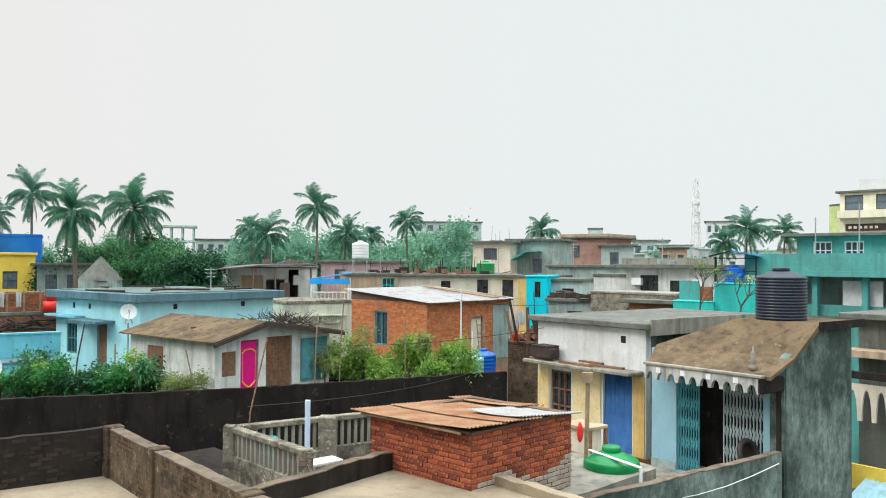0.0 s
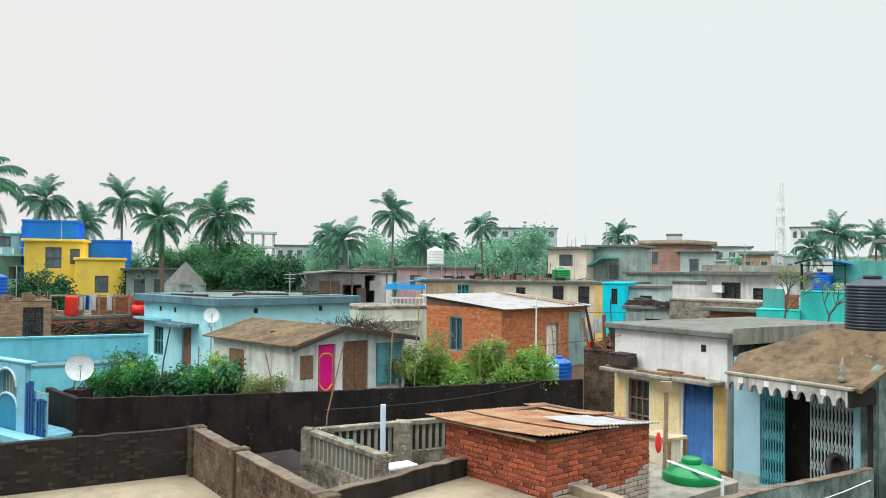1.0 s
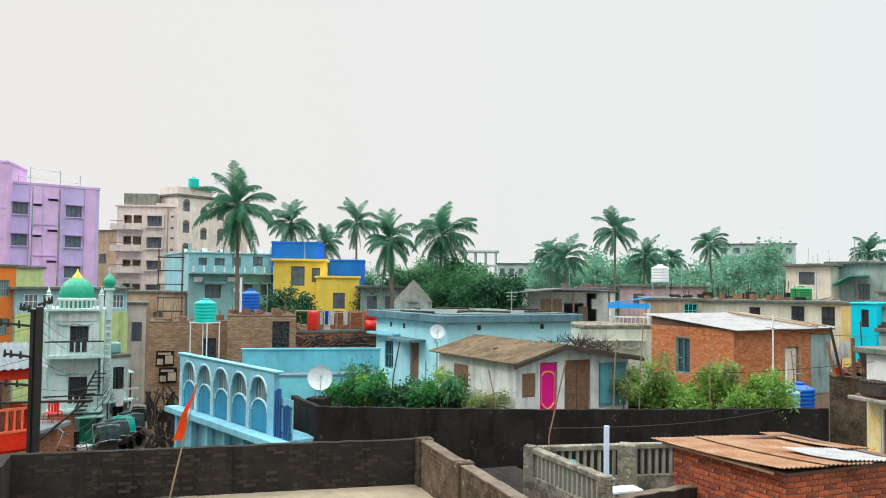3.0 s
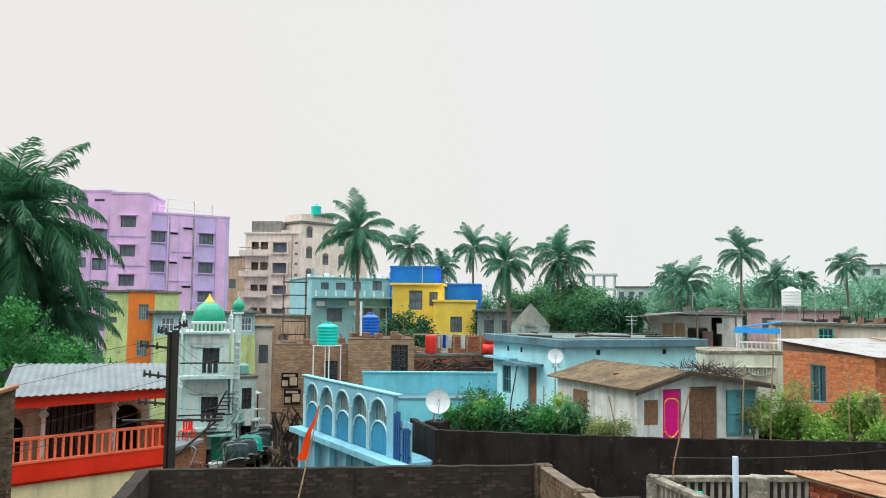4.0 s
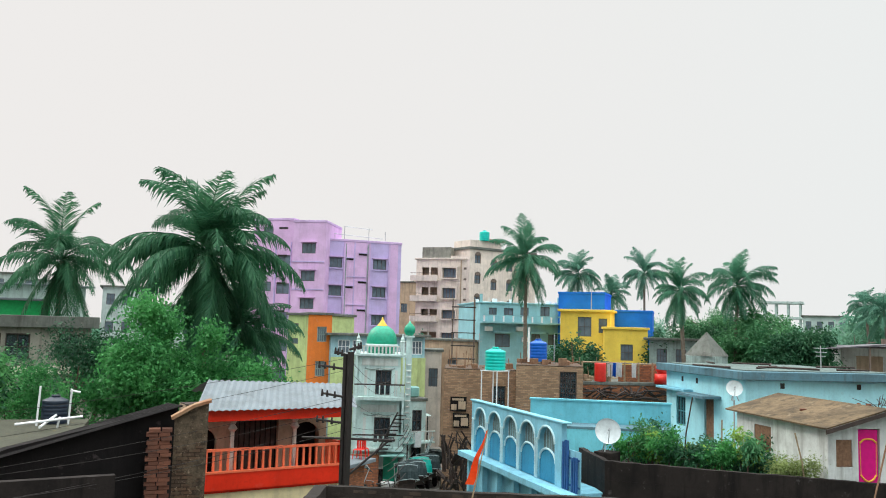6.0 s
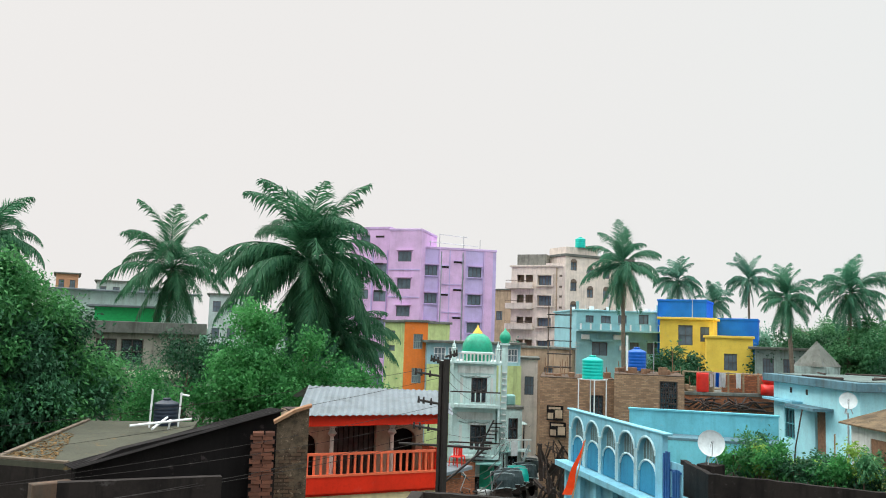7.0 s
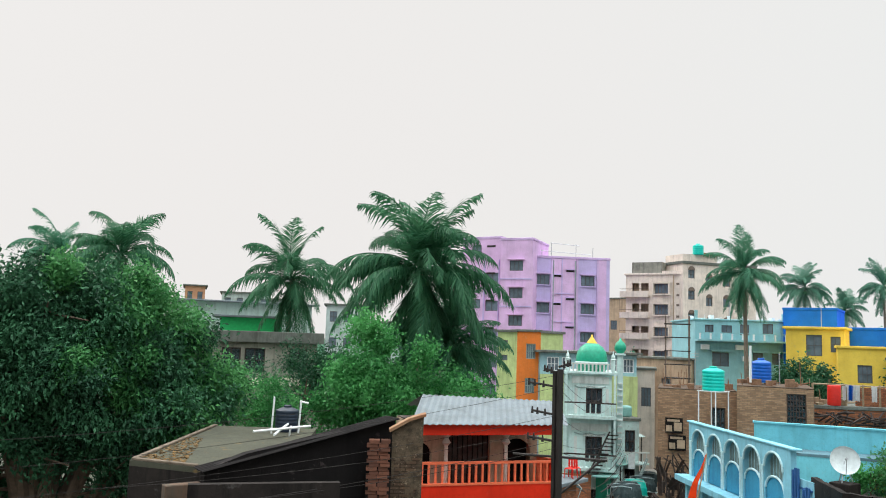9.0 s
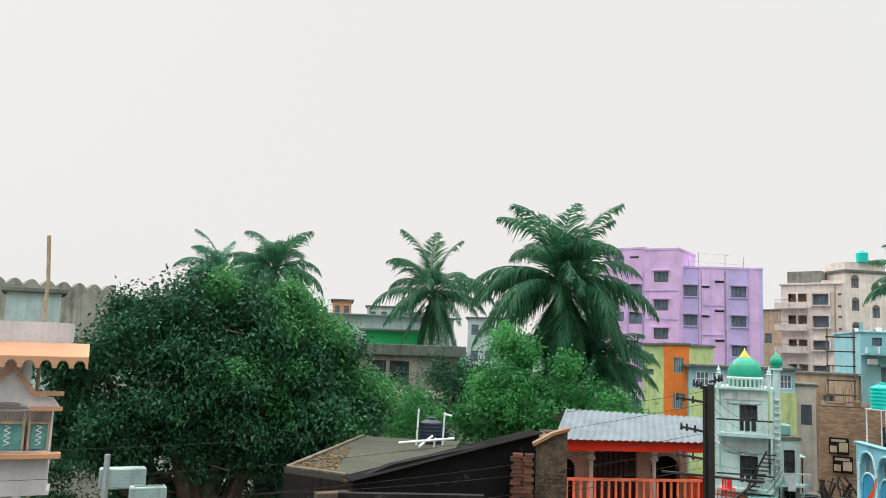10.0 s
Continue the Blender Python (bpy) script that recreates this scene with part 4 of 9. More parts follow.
box(bm, -0.24, -0.2, 0.6, 0.3, 0.2, 1.49)
part("cabinet", bm, "beige", tb)

# white house with the blue curtain
wo = at(-6.6, 23.6)
wh = House("white_house", "whitewashed house with a flat cement roof and blue door curtain", wo, -52.5, 3.84, 6.0, 5.1)
wh.window("f", 0.5, 5.5, 1.3, 7.0, "wood", 2, rail=2)
wh.holes["f"].append((2.45, 5.12, 3.42, 7.12))
wh.walls("white", 8.34, 0.2, {"r": "mossy"})
wh.slab("roof_grey", 8.343, 8.5, 0.22)
wh.put("roof_edge", "concrete", "r", -0.1, -0.26, 8.2, 6.2, -0.223, 8.6)
bm = bmesh.new()
for a, b, d in ((0.0, 1.35, 0.62), (1.36, 2.6, 0.66), (2.61, 3.8, 0.6)):
    box(bm, a, -d, 7.2, b - 0.01, -0.004, 7.29, wh.m(), 0.015)
part("ledge", bm, "concrete", wh.e, "weathered cement ledge over the door")
for k, (x, l, y, r) in enumerate(((0.1, 0.9, -0.45, 4), (1.3, 1.2, -0.5, -3), (2.2, 1.1, -0.35, 5), (1.8, 0.8, -0.25, 0))):
    bm = bmesh.new()
    box(bm, 0, 0, 0, l, 0.12, 0.05, wh.m() @ pose(x, y, 7.295 + 0.052 * (k == 3), 0, 0, r))
    ob = part("plank", bm, "wood", None)
    ob.matrix_world = wh.e.matrix_world
    tagged(ob, "loose weathered plank lying on the ledge", "plank", "planks on the ledge")
bm = bmesh.new()
box(bm, 0, 0, 0, 0.75, 0.4, 0.3, None, 0.03)
ob = part("wooden_crate", bm, "darkwood", None)
for i in range(5):
    bm = bmesh.new()
    box(bm, 0.04 + 0.14 * i, -0.02, 0.302, 0.14 + 0.14 * i, 0.42, 0.36, None, 0.01)
    part("slat", bm, "darkwood", ob)
ob.matrix_world = wh.e.matrix_world @ wh.m() @ pose(0.25, -0.5, 7.35, 0, 0, -4)
tagged(ob, "dark old wooden crate on the ledge", "crate")
for x0, x1 in ((0.02, 0.46), (1.36, 2.38), (3.46, 3.82)):
    wh.put("wall_panel", "ochre" if x0 > 3 else "panel_yellow", "f", x0, -0.03, 5.11, x1, -0.003, 7.15)
bm = bmesh.new()
for i in range(150):  # vine pattern of the panels
    x = rng.choice((rng.uniform(0.05, 0.42), rng.uniform(1.45, 2.3)))
    z = rng.uniform(5.4, 7.05)
    box(bm, 0, -0.004, -0.008, rng.uniform(0.05, 0.14), 0, 0.008, wh.m() @ pose(x, -0.0305, z, 0, rng.uniform(30, 150), 0))
part("painted_vines", bm, "gold", wh.e)
bm = bmesh.new()
K = 44
for i in range(K + 1):
    f = i / K
    for z in (5.15, 6.2, 7.1):
        bm.verts.new(wh.m() @ Vector((2.46 + 0.95 * f, 0.05 + 0.035 * math.sin(f * 38 + z) + 0.012 * math.sin(f * 91), z)))
bm.verts.ensure_lookup_table()
for i in range(K):
    for s in (0, 1):
        bm.faces.new((bm.verts[3 * i + s], bm.verts[3 * i + 3 + s], bm.verts[3 * i + 4 + s], bm.verts[3 * i + 1 + s]))
bmesh.ops.solidify(bm, geom=bm.faces[:], thickness=0.006)
ob = part("door_curtain", bm, "curtain", None, "", True)
ob.matrix_world = wh.e.matrix_world
tagged(ob, "blue cloth curtain hanging in the doorway", "curtain")
wh.put("vent", "iron", "f", 3.05, -0.012, 7.95, 3.2, 0.0, 8.13)

# gate house: folding grille, scalloped canopy, sloping roof
go = at(-14.3, 20.5)
gh = House("gate_house", "mossy cement house with folding grille gate and scalloped canopy", go, -52.5, 3.45, 2.85, 0.0)
gh.holes["f"].append((0.72, 5.13, 2.95, 7.45))
gh.walls("pale_blue", 7.95, 0.18, {"r": "mossy", "l": "mossy", "b": "mossy"}, 0.0)
bm = bmesh.new()
extrude_xz(bm, [(0.0, 7.953), (2.85, 7.953), (2.85, 8.6), (1.2, 8.6)], 0.0, 0.18, gh.m("r"))
part("gable", bm, "mossy", gh.e)
bm = bmesh.new()
prof = [(-0.75, 7.62), (-0.75, 7.7), (0.15, 8.02), (1.2, 8.7), (3.1, 8.7), (3.1, 8.6), (1.25, 8.6), (0.15, 7.953)]
extrude_xz(bm, [(p[0], p[1]) for p in prof], -0.12, 1.9, gh.m("r"))
part("roof", bm, "asbestos", gh.e, "brown weathered cement roof sloping to the canopy")
bm = bmesh.new()
mr = gh.m("r")
low = [(-0.75, 2.98), (-0.75, 1.903), (1.2, 1.903), (0.15, 3.42)]
for dz in (0.0, -0.09):
    for x, y in low:
        bm.verts.new(mr @ Vector((x, y, (7.7 + (x + 0.75) * 0.3556 if x < 0.15 else 8.02 + (x - 0.15) * 0.6476) + dz)))
bm.verts.ensure_lookup_table()
mid = [bm.verts.new(mr @ Vector((0.15, 1.903, 8.02 + dz))) for dz in (0.0, -0.09)]
v = bm.verts
v.ensure_lookup_table()
bm.faces.new((v[0], v[1], mid[0], v[3])), bm.faces.new((v[3], mid[0], v[2]))
bm.faces.new((v[4], v[7], mid[1], v[5])), bm.faces.new((v[7], v[6], mid[1]))
bm.faces.new((v[0], v[4], v[5], v[1])), bm.faces.new((v[3], v[7], v[4], v[0])), bm.faces.new((v[2], v[6], v[7], v[3]))
part("roof", bm, "asbestos", gh.e, "brown weathered cement roof sloping to the canopy")
bm = bmesh.new()
box(bm, 1.15, -0.16, 8.56, 3.15, -0.125, 8.74, gh.m("r"))
part("roof_edge", bm, "black_wall", gh.e)


def scallops(bm, w, z0, z1, n, y0, y1, m, drop=0.5):
    """A fringe of small arches along x, its top at z1 and its points at z0."""
    for i in range(n):
        a, b = w * i / n, w * (i + 1) / n
        r, c = (b - a) * 0.36, (a + b) / 2
        pts = [(a, z1), (a, z0), (c - r, z0)]
        pts += [(c - r * math.cos(math.pi * k / 8), z0 + (z1 - z0) * drop * math.sin(math.pi * k / 8)) for k in range(1, 8)]
        pts += [(c + r, z0), (b, z0), (b, z1)]
        extrude_xz(bm, pts[::-1], y0, y1, m)


bm = bmesh.new()
scallops(bm, 2.85, 7.33, 7.69, 10, -0.86, -0.76, gh.m() @ Matrix.Translation((0.5, 0, 0)))
part("canopy_fringe", bm, "shaded_dirty_white", gh.e, "scalloped white cement fringe, darkened by stains and painted shade")
bm = bmesh.new()
box(bm, 0.45, -0.9, 7.66, 3.45, -0.755, 7.72, gh.m(), 0.01)
part("canopy_edge", bm, "concrete", gh.e)
bm = bmesh.new()
lathe(bm, [(0.02, 0.0), (0.07, 0.02), (0.08, 0.1), (0.04, 0.15), (0.08, 0.2), (0.04, 0.27), (0.06, 0.32), (0.02, 0.42), (0.005, 0.52)], 14, gh.m() @ pose(3.05, -0.55, 7.76))
part("finial", bm, "concrete", gh.e, "", True)
for i in range(4):
    gh.put("tile", "white_paint", "f", 0.8 + 0.66 * i, -0.868, 7.5, 0.92 + 0.66 * i, -0.862, 7.62)


def folding_grille(parent, m, x0, x1, z0, z1, n, mat, name):
    bm = bmesh.new()
    for i in range(n + 1):
        x = x0 + (x1 - x0) * i / n
        box(bm, x - 0.012, 0.06, z0, x + 0.012, 0.085, z1, m)
    rows = 5
    for j in range(rows):
        zc = z0 + (z1 - z0) * (j + 0.5) / rows
        h = (z1 - z0) / rows * 0.36
        for i in range(n):
            a, b = x0 + (x1 - x0) * i / n, x0 + (x1 - x0) * (i + 1) / n
            tube(bm, (a, 0.055, zc - h), (b, 0.055, zc + h), 0.008, 0.008, 4, m)
            tube(bm, (a, 0.05, zc + h), (b, 0.05, zc - h), 0.008, 0.008, 4, m)
    return part(name, bm, mat, parent)


folding_grille(gh.e, gh.m(), 0.74, 1.3, 5.14, 7.42, 8, "grille_teal", "grille_gate")
folding_grille(gh.e, gh.m(), 1.95, 2.93, 5.14, 7.42, 12, "grille", "grille_gate")
# added partition; its dark colour stands in for the room's shade
gh.put("inner_wall", "dark_plaster", "f", 0.2, 0.9, 5.103, 3.25, 0.98, 7.6, "added dark partition standing in for the unlit room")
gh.put("inner_floor", "concrete", "f", 0.2, 0.2, 5.0, 3.25, 2.6, 5.1)
gh.put("plinth", "grey", "f", 0.0, -0.02, 5.1, 0.7, -0.003, 5.3)
gh.put("lower_wall", "mossy", "f", 2.92, -0.03, 0, 3.45, -0.004, 5.9)
gh.put("corner_plaster", "mossy", "f", 3.12, -0.03, 5.902, 3.45, -0.004, 7.6)
gh.put("corner_plaster", "mossy", "r", 0.0, -0.03, 0.0, 0.2, -0.003, 7.95)
gh.put("canopy_end", "black_wall", "f", 3.37, -0.86, 7.34, 3.47, -0.035, 7.655, "blackened cement end of the canopy", 0.02)
gh.put("drain_pipe", "iron", "f", 3.3, -0.09, 3.0, 3.38, -0.01, 7.6)
tx, ty = at(-22.46, 20.7)
water_tank("water_tank", tx, ty, 8.703, 0.57, 1.22, "tank_black", "black ribbed plastic water tank on the roof", 14)

p = at(-20.5, 18.3)
bm = bmesh.new()
lathe(bm, [(0.24, -0.04), (0.32, -0.05), (0.35, 0.0), (0.32, 0.05), (0.24, 0.04), (0.24, -0.04)], 24, pose(p.x, p.y, 6.0, 72, 0, 35))
box(bm, p.x - 0.25, p.y - 0.12, 5.1, p.x + 0.25, p.y + 0.25, 5.68, None, 0.02)
solid("old_tyre", bm, "iron", "old black tyre propped behind the yard wall", "tyre", smooth=True)

# roof garden building behind the black wall
G = [at(31.25, 31.5), at(29.5, 28.6), at(14.1, 28.3), at(-4.45, 32.2)]
ga, back = flat_roof("garden_house", [(G[0].x, G[0].y), (G[1].x, G[1].y), (G[2].x, G[2].y), (G[3].x, G[3].y), (1.0, 40.5), (-9.0, 40.4), (-15, 38)][::1], 5.2,
                     "house with a roof garden behind a blackened wall", "black_wall", "black_wall")
low_wall(ga, back, [(p.x, p.y) for p in G], 5.2, 5.70, 0.2, "black_wall", None, wob=0.02)
bm = bmesh.new()
o, ang, w = facing(G[0], G[1])
box(bm, 0.2, -0.04, 3.0, w + 0.02, -0.004, 4.55, back @ pose(o.x, o.y, 0, 0, 0, ang))
o, ang, w = facing(G[1], G[2])
box(bm, -0.02, -0.04, 3.0, 3.6, -0.004, 4.4, back @ pose(o.x, o.y, 0, 0, 0, ang))
part("wall_step", bm, "black_wall", ga)

# garden shed with the pink door
sd = House("garden_shed", "white plastered shed with brown sheet roof and pink door", (-7.79, 27.75), 50.3, 5.2, 5.5, 5.2, "shed")
sd.holes["f"] += [(1.05, 5.22, 1.82, 7.2), (2.15, 5.22, 3.35, 7.25)]
sd.window("f", 0.28, 6.0, 0.85, 6.85, "wood", 1, rail=1)
sd.window("l", 1.2, 6.0, 2.3, 6.85, "wood", 2, rail=1)
sd.put("window_shutter", "wood", "f", 0.3, 0.02, 6.02, 0.83, 0.045, 6.83)
sd.put("window_shutter", "wood", "l", 1.22, 0.02, 6.02, 2.28, 0.045, 6.83)
sd.walls("old_white", 7.25, 0.16)
for side, flip in (("f", 0), ("b", 1)):
    bm = bmesh.new()
    g = [(0.0, 7.253), (5.2, 7.253), (1.9, 7.72)]
    if flip:
        g = [(5.2 - x, z) for x, z in g]
    extrude_xz(bm, g if not flip else g[::-1], 0, 0.16, sd.m(side))
    part("gable", bm, "old_white", sd.e)
for (xa, za), (xb, zb), name in (((-0.32, 7.2), (1.9, 7.82), "roof_sheet"), ((1.9, 7.82), (5.6, 7.27), "roof_sheet")):
    bm = bmesh.new()
    extrude_xz(bm, [(xa, za), (xb, zb), (xb, zb + 0.05), (xa, za + 0.05)], -0.4, 5.8, sd.m())
    part(name, bm, "asbestos", sd.e)
bm = bmesh.new()
extrude_xz(bm, [(-0.34, 7.06), (1.9, 7.68), (5.62, 7.13), (5.62, 7.26), (1.9, 7.81), (-0.34, 7.19)], -0.44, -0.405, sd.m())
part("bargeboard", bm, "darkwood", sd.e)
bm = bmesh.new()
box(bm, 1.1, 0.06, 5.23, 1.78, 0.1, 7.16, sd.m())
pd = part("door", bm, "pink", sd.e, "bright pink door with painted yellow scrolls")
bm = bmesh.new()
for sgn in (-1, 1):
    for z0, z1, x0, x1 in ((6.87, 6.85, 0.0, 0.17), (6.85, 6.74, 0.17, 0.29), (5.75, 5.6, 0.28, 0.15), (5.6, 5.53, 0.15, 0.0)):
        tube(bm, (1.44 + sgn * x0, 0.05, z0), (1.44 + sgn * x1, 0.05, z1), 0.028, 0.028, 6, sd.m())
    tube(bm, (1.44 + sgn * 0.29, 0.05, 6.8), (1.44 + sgn * 0.27, 0.05, 5.75), 0.01, 0.01, 5, sd.m())
part("painted_scroll", bm, "gold", pd)
for x0, x1 in ((2.17, 2.74), (2.76, 3.33)):
    bm = bmesh.new()
    box(bm, x0, 0.09, 5.24, x1, 0.12, 7.22, sd.m())
    leaf = part("slatted_door", bm, "darkwood", sd.e, "brown slatted bamboo door leaf")
    for k in range(26):
        bm = bmesh.new()
        z = 5.25 + k * 0.076
        box(bm, x0, 0.05, z, x1, 0.089, z + 0.062, sd.m())
        part("slat", bm, "wood", leaf)
for k, x in enumerate((3.75, 4.42)):
    bm = bmesh.new()
    box(bm, x, -0.06, 5.5, x + 0.62, -0.005, 7.1, sd.m(), 0.006)
    for z in (5.6, 6.25, 6.95):
        box(bm, x + 0.03, -0.085, z, x + 0.59, -0.061, z + 0.07, sd.m())
    part("shutter", bm, "door_teal", sd.e, "faded teal wooden shutter")
for k, (x, y) in enumerate(((0.6, 2.3), (2.6, 1.5), (3.1, 2.6))):
    bm = bmesh.new()
    zr = 7.44 + 0.0
    box(bm, 0, 0, 0, 0.22, 0.11, 0.08, None, 0.01)
    ob = part("roof_brick", bm, "brick_heap", None)
    zz = 7.25 + (x + 0.32) * 0.279 if x < 1.9 else 7.87 - (x - 1.9) * 0.1486
    ob.matrix_world = sd.e.matrix_world @ sd.m() @ pose(x, y, zz, 0, 0, 30 * k)
    tagged(ob, "loose brick weighing down the shed roof", "brick", "bricks on the shed roof")
bm = bmesh.new()
r2 = random.Random(3)
for i in range(150):  # heap of dry twigs on the shed roof
    p = Vector((r2.uniform(3.2, 5.4), r2.uniform(0.6, 2.4), 0))
    p.z = 7.87 - (p.x - 1.9) * 0.1486 + r2.uniform(0.0, 0.2)
    q = p + Vector((r2.uniform(-0.7, 0.7), r2.uniform(-0.6, 0.6), r2.uniform(0.0, 0.45)))
    tube(bm, p, q, 0.016, 0.008, 5, sd.m())
ob = part("firewood", bm, "darkwood", None)
ob.matrix_world = sd.e.matrix_world
tagged(ob, "heap of dark dry branches on the shed roof", "firewood", kind="stuff")


# ---- houses in the middle distance ----
# sky blue house with the slate band
bh = House("blue_house", "sky blue house with a dark slate-blue roof band", at(20.5, 37.0), 50.3, 7.1, 7.63, 0.0)
bh.window("l", 1.1, 5.6, 2.1, 7.0, "door_teal", 2, rail=1)
bh.holes["l"].append((4.0, 5.25, 4.9, 7.15))
bh.walls("blue_house", 8.2, 0.2)
bh.slab("fascia", 8.203, 8.56, 0.4)
bh.put("roof_floor", "wet_roof", "f", 0.1, 0.1, 8.563, 7.0, 7.5, 8.6)
bh.put("sunshade", "fascia", "l", 3.0, -0.9, 7.2, 5.6, -0.004, 7.32)
bh.put("sunshade", "arc_pale", "l", -0.2, -0.5, 7.32, 2.9, -0.004, 7.42)
bh.put("door", "wood", "l", 4.05, 0.08, 5.27, 4.86, 0.14, 7.12, "brown wooden door")
for x in (1.7, 3.2):
    bh.put("vent", "iron", "l", x, -0.006, 7.75, x + 0.2, 0.0, 8.0)
for x in (1.6, 5.2):
    bh.put("vent", "iron", "f", x, -0.006, 7.85, x + 0.2, 0.0, 8.08)
bm = bmesh.new()
r2 = random.Random(5)
for k in range(9):
    p = Vector((r2.uniform(0, 6.5), r2.uniform(0, 6.5), 8.65))
    tube(bm, p, p + Vector((r2.uniform(-2, 2), r2.uniform(-1, 2), 0.02)), 0.05, 0.04, 6, bh.m())
ob = part("roof_poles", bm, "darkwood", None)
ob.matrix_world = bh.e.matrix_world
tagged(ob, "old poles lying on the flat roof", "pole", kind="stuff")

# brick hut with the slanting tin roof
hu = House("brick_hut", "orange brick hut with a slanting pale tin roof", at(1.21, 36.0), 50.3, 6.3, 4.75, 0.0)
hu.window("l", 1.55, 6.15, 2.35, 7.7, "door_teal", 1, rail=0)
hu.holes["f"].append((3.2, 5.2, 4.1, 7.4))
hu.walls("pale_mortar", 8.2, 0.2)
for side in "fb":
    bm = bmesh.new()
    g = [(0.0, 8.203), (4.75, 8.203), (0.0, 8.62)]
    extrude_xz(bm, g, 0, 0.2, hu.m("l" if side == "f" else "r") if side == "f" else hu.m("r") @ Matrix.Translation((4.75, 0.2, 0)) @ Matrix.Rotation(math.pi, 4, "Z"))
    part("gable", bm, "mortar", hu.e)
hu.put("door", "beige", "f", 3.22, 0.1, 5.22, 4.08, 0.15, 7.38)
hu.put("patch", "grey", "f", 4.9, -0.03, 5.3, 6.28, -0.004, 7.9)
bm = bmesh.new()
slope = math.degrees(math.atan2(0.42, 4.75))
for k in range(4):
    corrugated(bm, 1.72, 5.5, 0.16, 0.02, hu.m() @ pose(-0.2 + k * 1.68, -0.35, 8.2 + 0.012 * (k % 2), slope, 0, 0), 3)
part("roof", bm, "pale_tin", hu.e)
for k, x in enumerate((4.6, 5.0, 5.6)):
    bm = bmesh.new()
    tube(bm, (x, -0.3, 8.3), (x + 0.3 - 0.4 * k, 4.6, 8.75), 0.045, 0.04, 6, hu.m())
    part("roof_pole", bm, "bamboo", hu.e)
bm = bmesh.new()
lp = at(-1.2, 35.2)
tube(bm, (lp.x, lp.y, 5.2), (lp.x, lp.y, 8.9), 0.035, 0.03, 6)
solid("upright_pipe", bm, "pvc", "thin pale pipe standing before the brick hut", "pipe", "water pipes")
lp = at(-2.9, 35.3)
ld = thing("ladder", pose(lp.x, lp.y, 5.2, -8, 0, 40), "bamboo ladder leaning on the brick hut", "ladder")
for sx in (-0.22, 0.22):
    bm = bmesh.new()
    tube(bm, (sx, 0, 0), (sx, 0, 2.3), 0.03, 0.025, 6)
    part("rail", bm, "bamboo", ld)
for k in range(6):
    bm = bmesh.new()
    tube(bm, (-0.24, 0, 0.3 + 0.36 * k), (0.24, 0, 0.3 + 0.36 * k), 0.02, 0.02, 6)
    part("rung", bm, "bamboo", ld)

# garden tanks
p = at(-1.85, 32.6)
water_tank("water_tank", p.x, p.y, 5.2, 0.55, 1.2, "tank_mint", "faded mint green plastic tank in the roof garden", 6)
p = at(-2.75, 33.6)
water_tank("water_tank", p.x, p.y, 5.2, 0.55, 1.25, "tank_blue", "blue plastic tank in the roof garden", 7)
p = at(-3.6, 33.3)
bm = bmesh.new()
lathe(bm, [(0.22, 0), (0.3, 0.3), (0.31, 0.36), (0.28, 0.36), (0.2, 0.04), (0.01, 0.04)], 20, pose(p.x, p.y, 5.2))
solid("plastic_tub", bm, "red_plastic", "red plastic tub on the garden roof", "tub", smooth=True)
p = at(15.9, 29.6)
bm = bmesh.new()
lathe(bm, [(0.15, 0), (0.2, 0.34), (0.22, 0.36), (0.19, 0.36), (0.14, 0.03), (0.01, 0.03)], 18, pose(p.x, p.y, 5.36))
solid("bucket", bm, "tank_green", "green plastic bucket by the shed", "bucket", smooth=True)
for b, d, h, lean, mat, lab in ((9.0, 29.8, 2.9, 0.1, "bamboo", "bent pale stick in the roof garden"), (7.3, 31.0, 3.3, 0.15, "bamboo", "thin stick with dry branches in the garden"), (17.0, 28.6, 1.8, -0.3, "bamboo", "thin cane leaning on the shed wall"),
                           (24.4, 31.0, 2.6, 0.35, "darkwood", "dark leaning post in the garden"), (2.7, 32.2, 2.6, 0.0, "bamboo", "thin trunk stake by the wall"), (22.0, 30.4, 1.9, 0.02, "bamboo", "upright cane in the garden"), (-2.0, 32.2, 2.1, 0.0, "pvc", "short white pipe beside the tanks")):
    p = at(b, d)
    bm = bmesh.new()
    path_tube(bm, [(p.x, p.y, 5.2), (p.x + lean * 0.3, p.y, 5.2 + h * 0.5), (p.x + lean, p.y, 5.2 + h)], 0.026)
    solid("garden_stake", bm, mat, lab, "pole", "garden stakes")
p = at(29.35, 30.6)
dish(p.x, p.y, 5.753, 0.46, 40, "white satellite dish on the roof garden corner")
bm = bmesh.new()
box(bm, p.x - 0.35, p.y - 0.35, 5.2, p.x + 0.35, p.y + 0.35, 5.75, None, 0.02)
solid("dish_plinth", bm, "black_wall", "blackened cement block under the satellite dish", "plinth")
p = at(21.2, 36.3)
dish(p.x, p.y, 7.35, 0.33, 30, "white satellite dish before the blue house")
bm = bmesh.new()
tube(bm, (p.x, p.y, 5.2), (p.x, p.y, 7.4), 0.035)
solid("dish_mast", bm, "steel", "steel mast under the satellite dish", "pole")

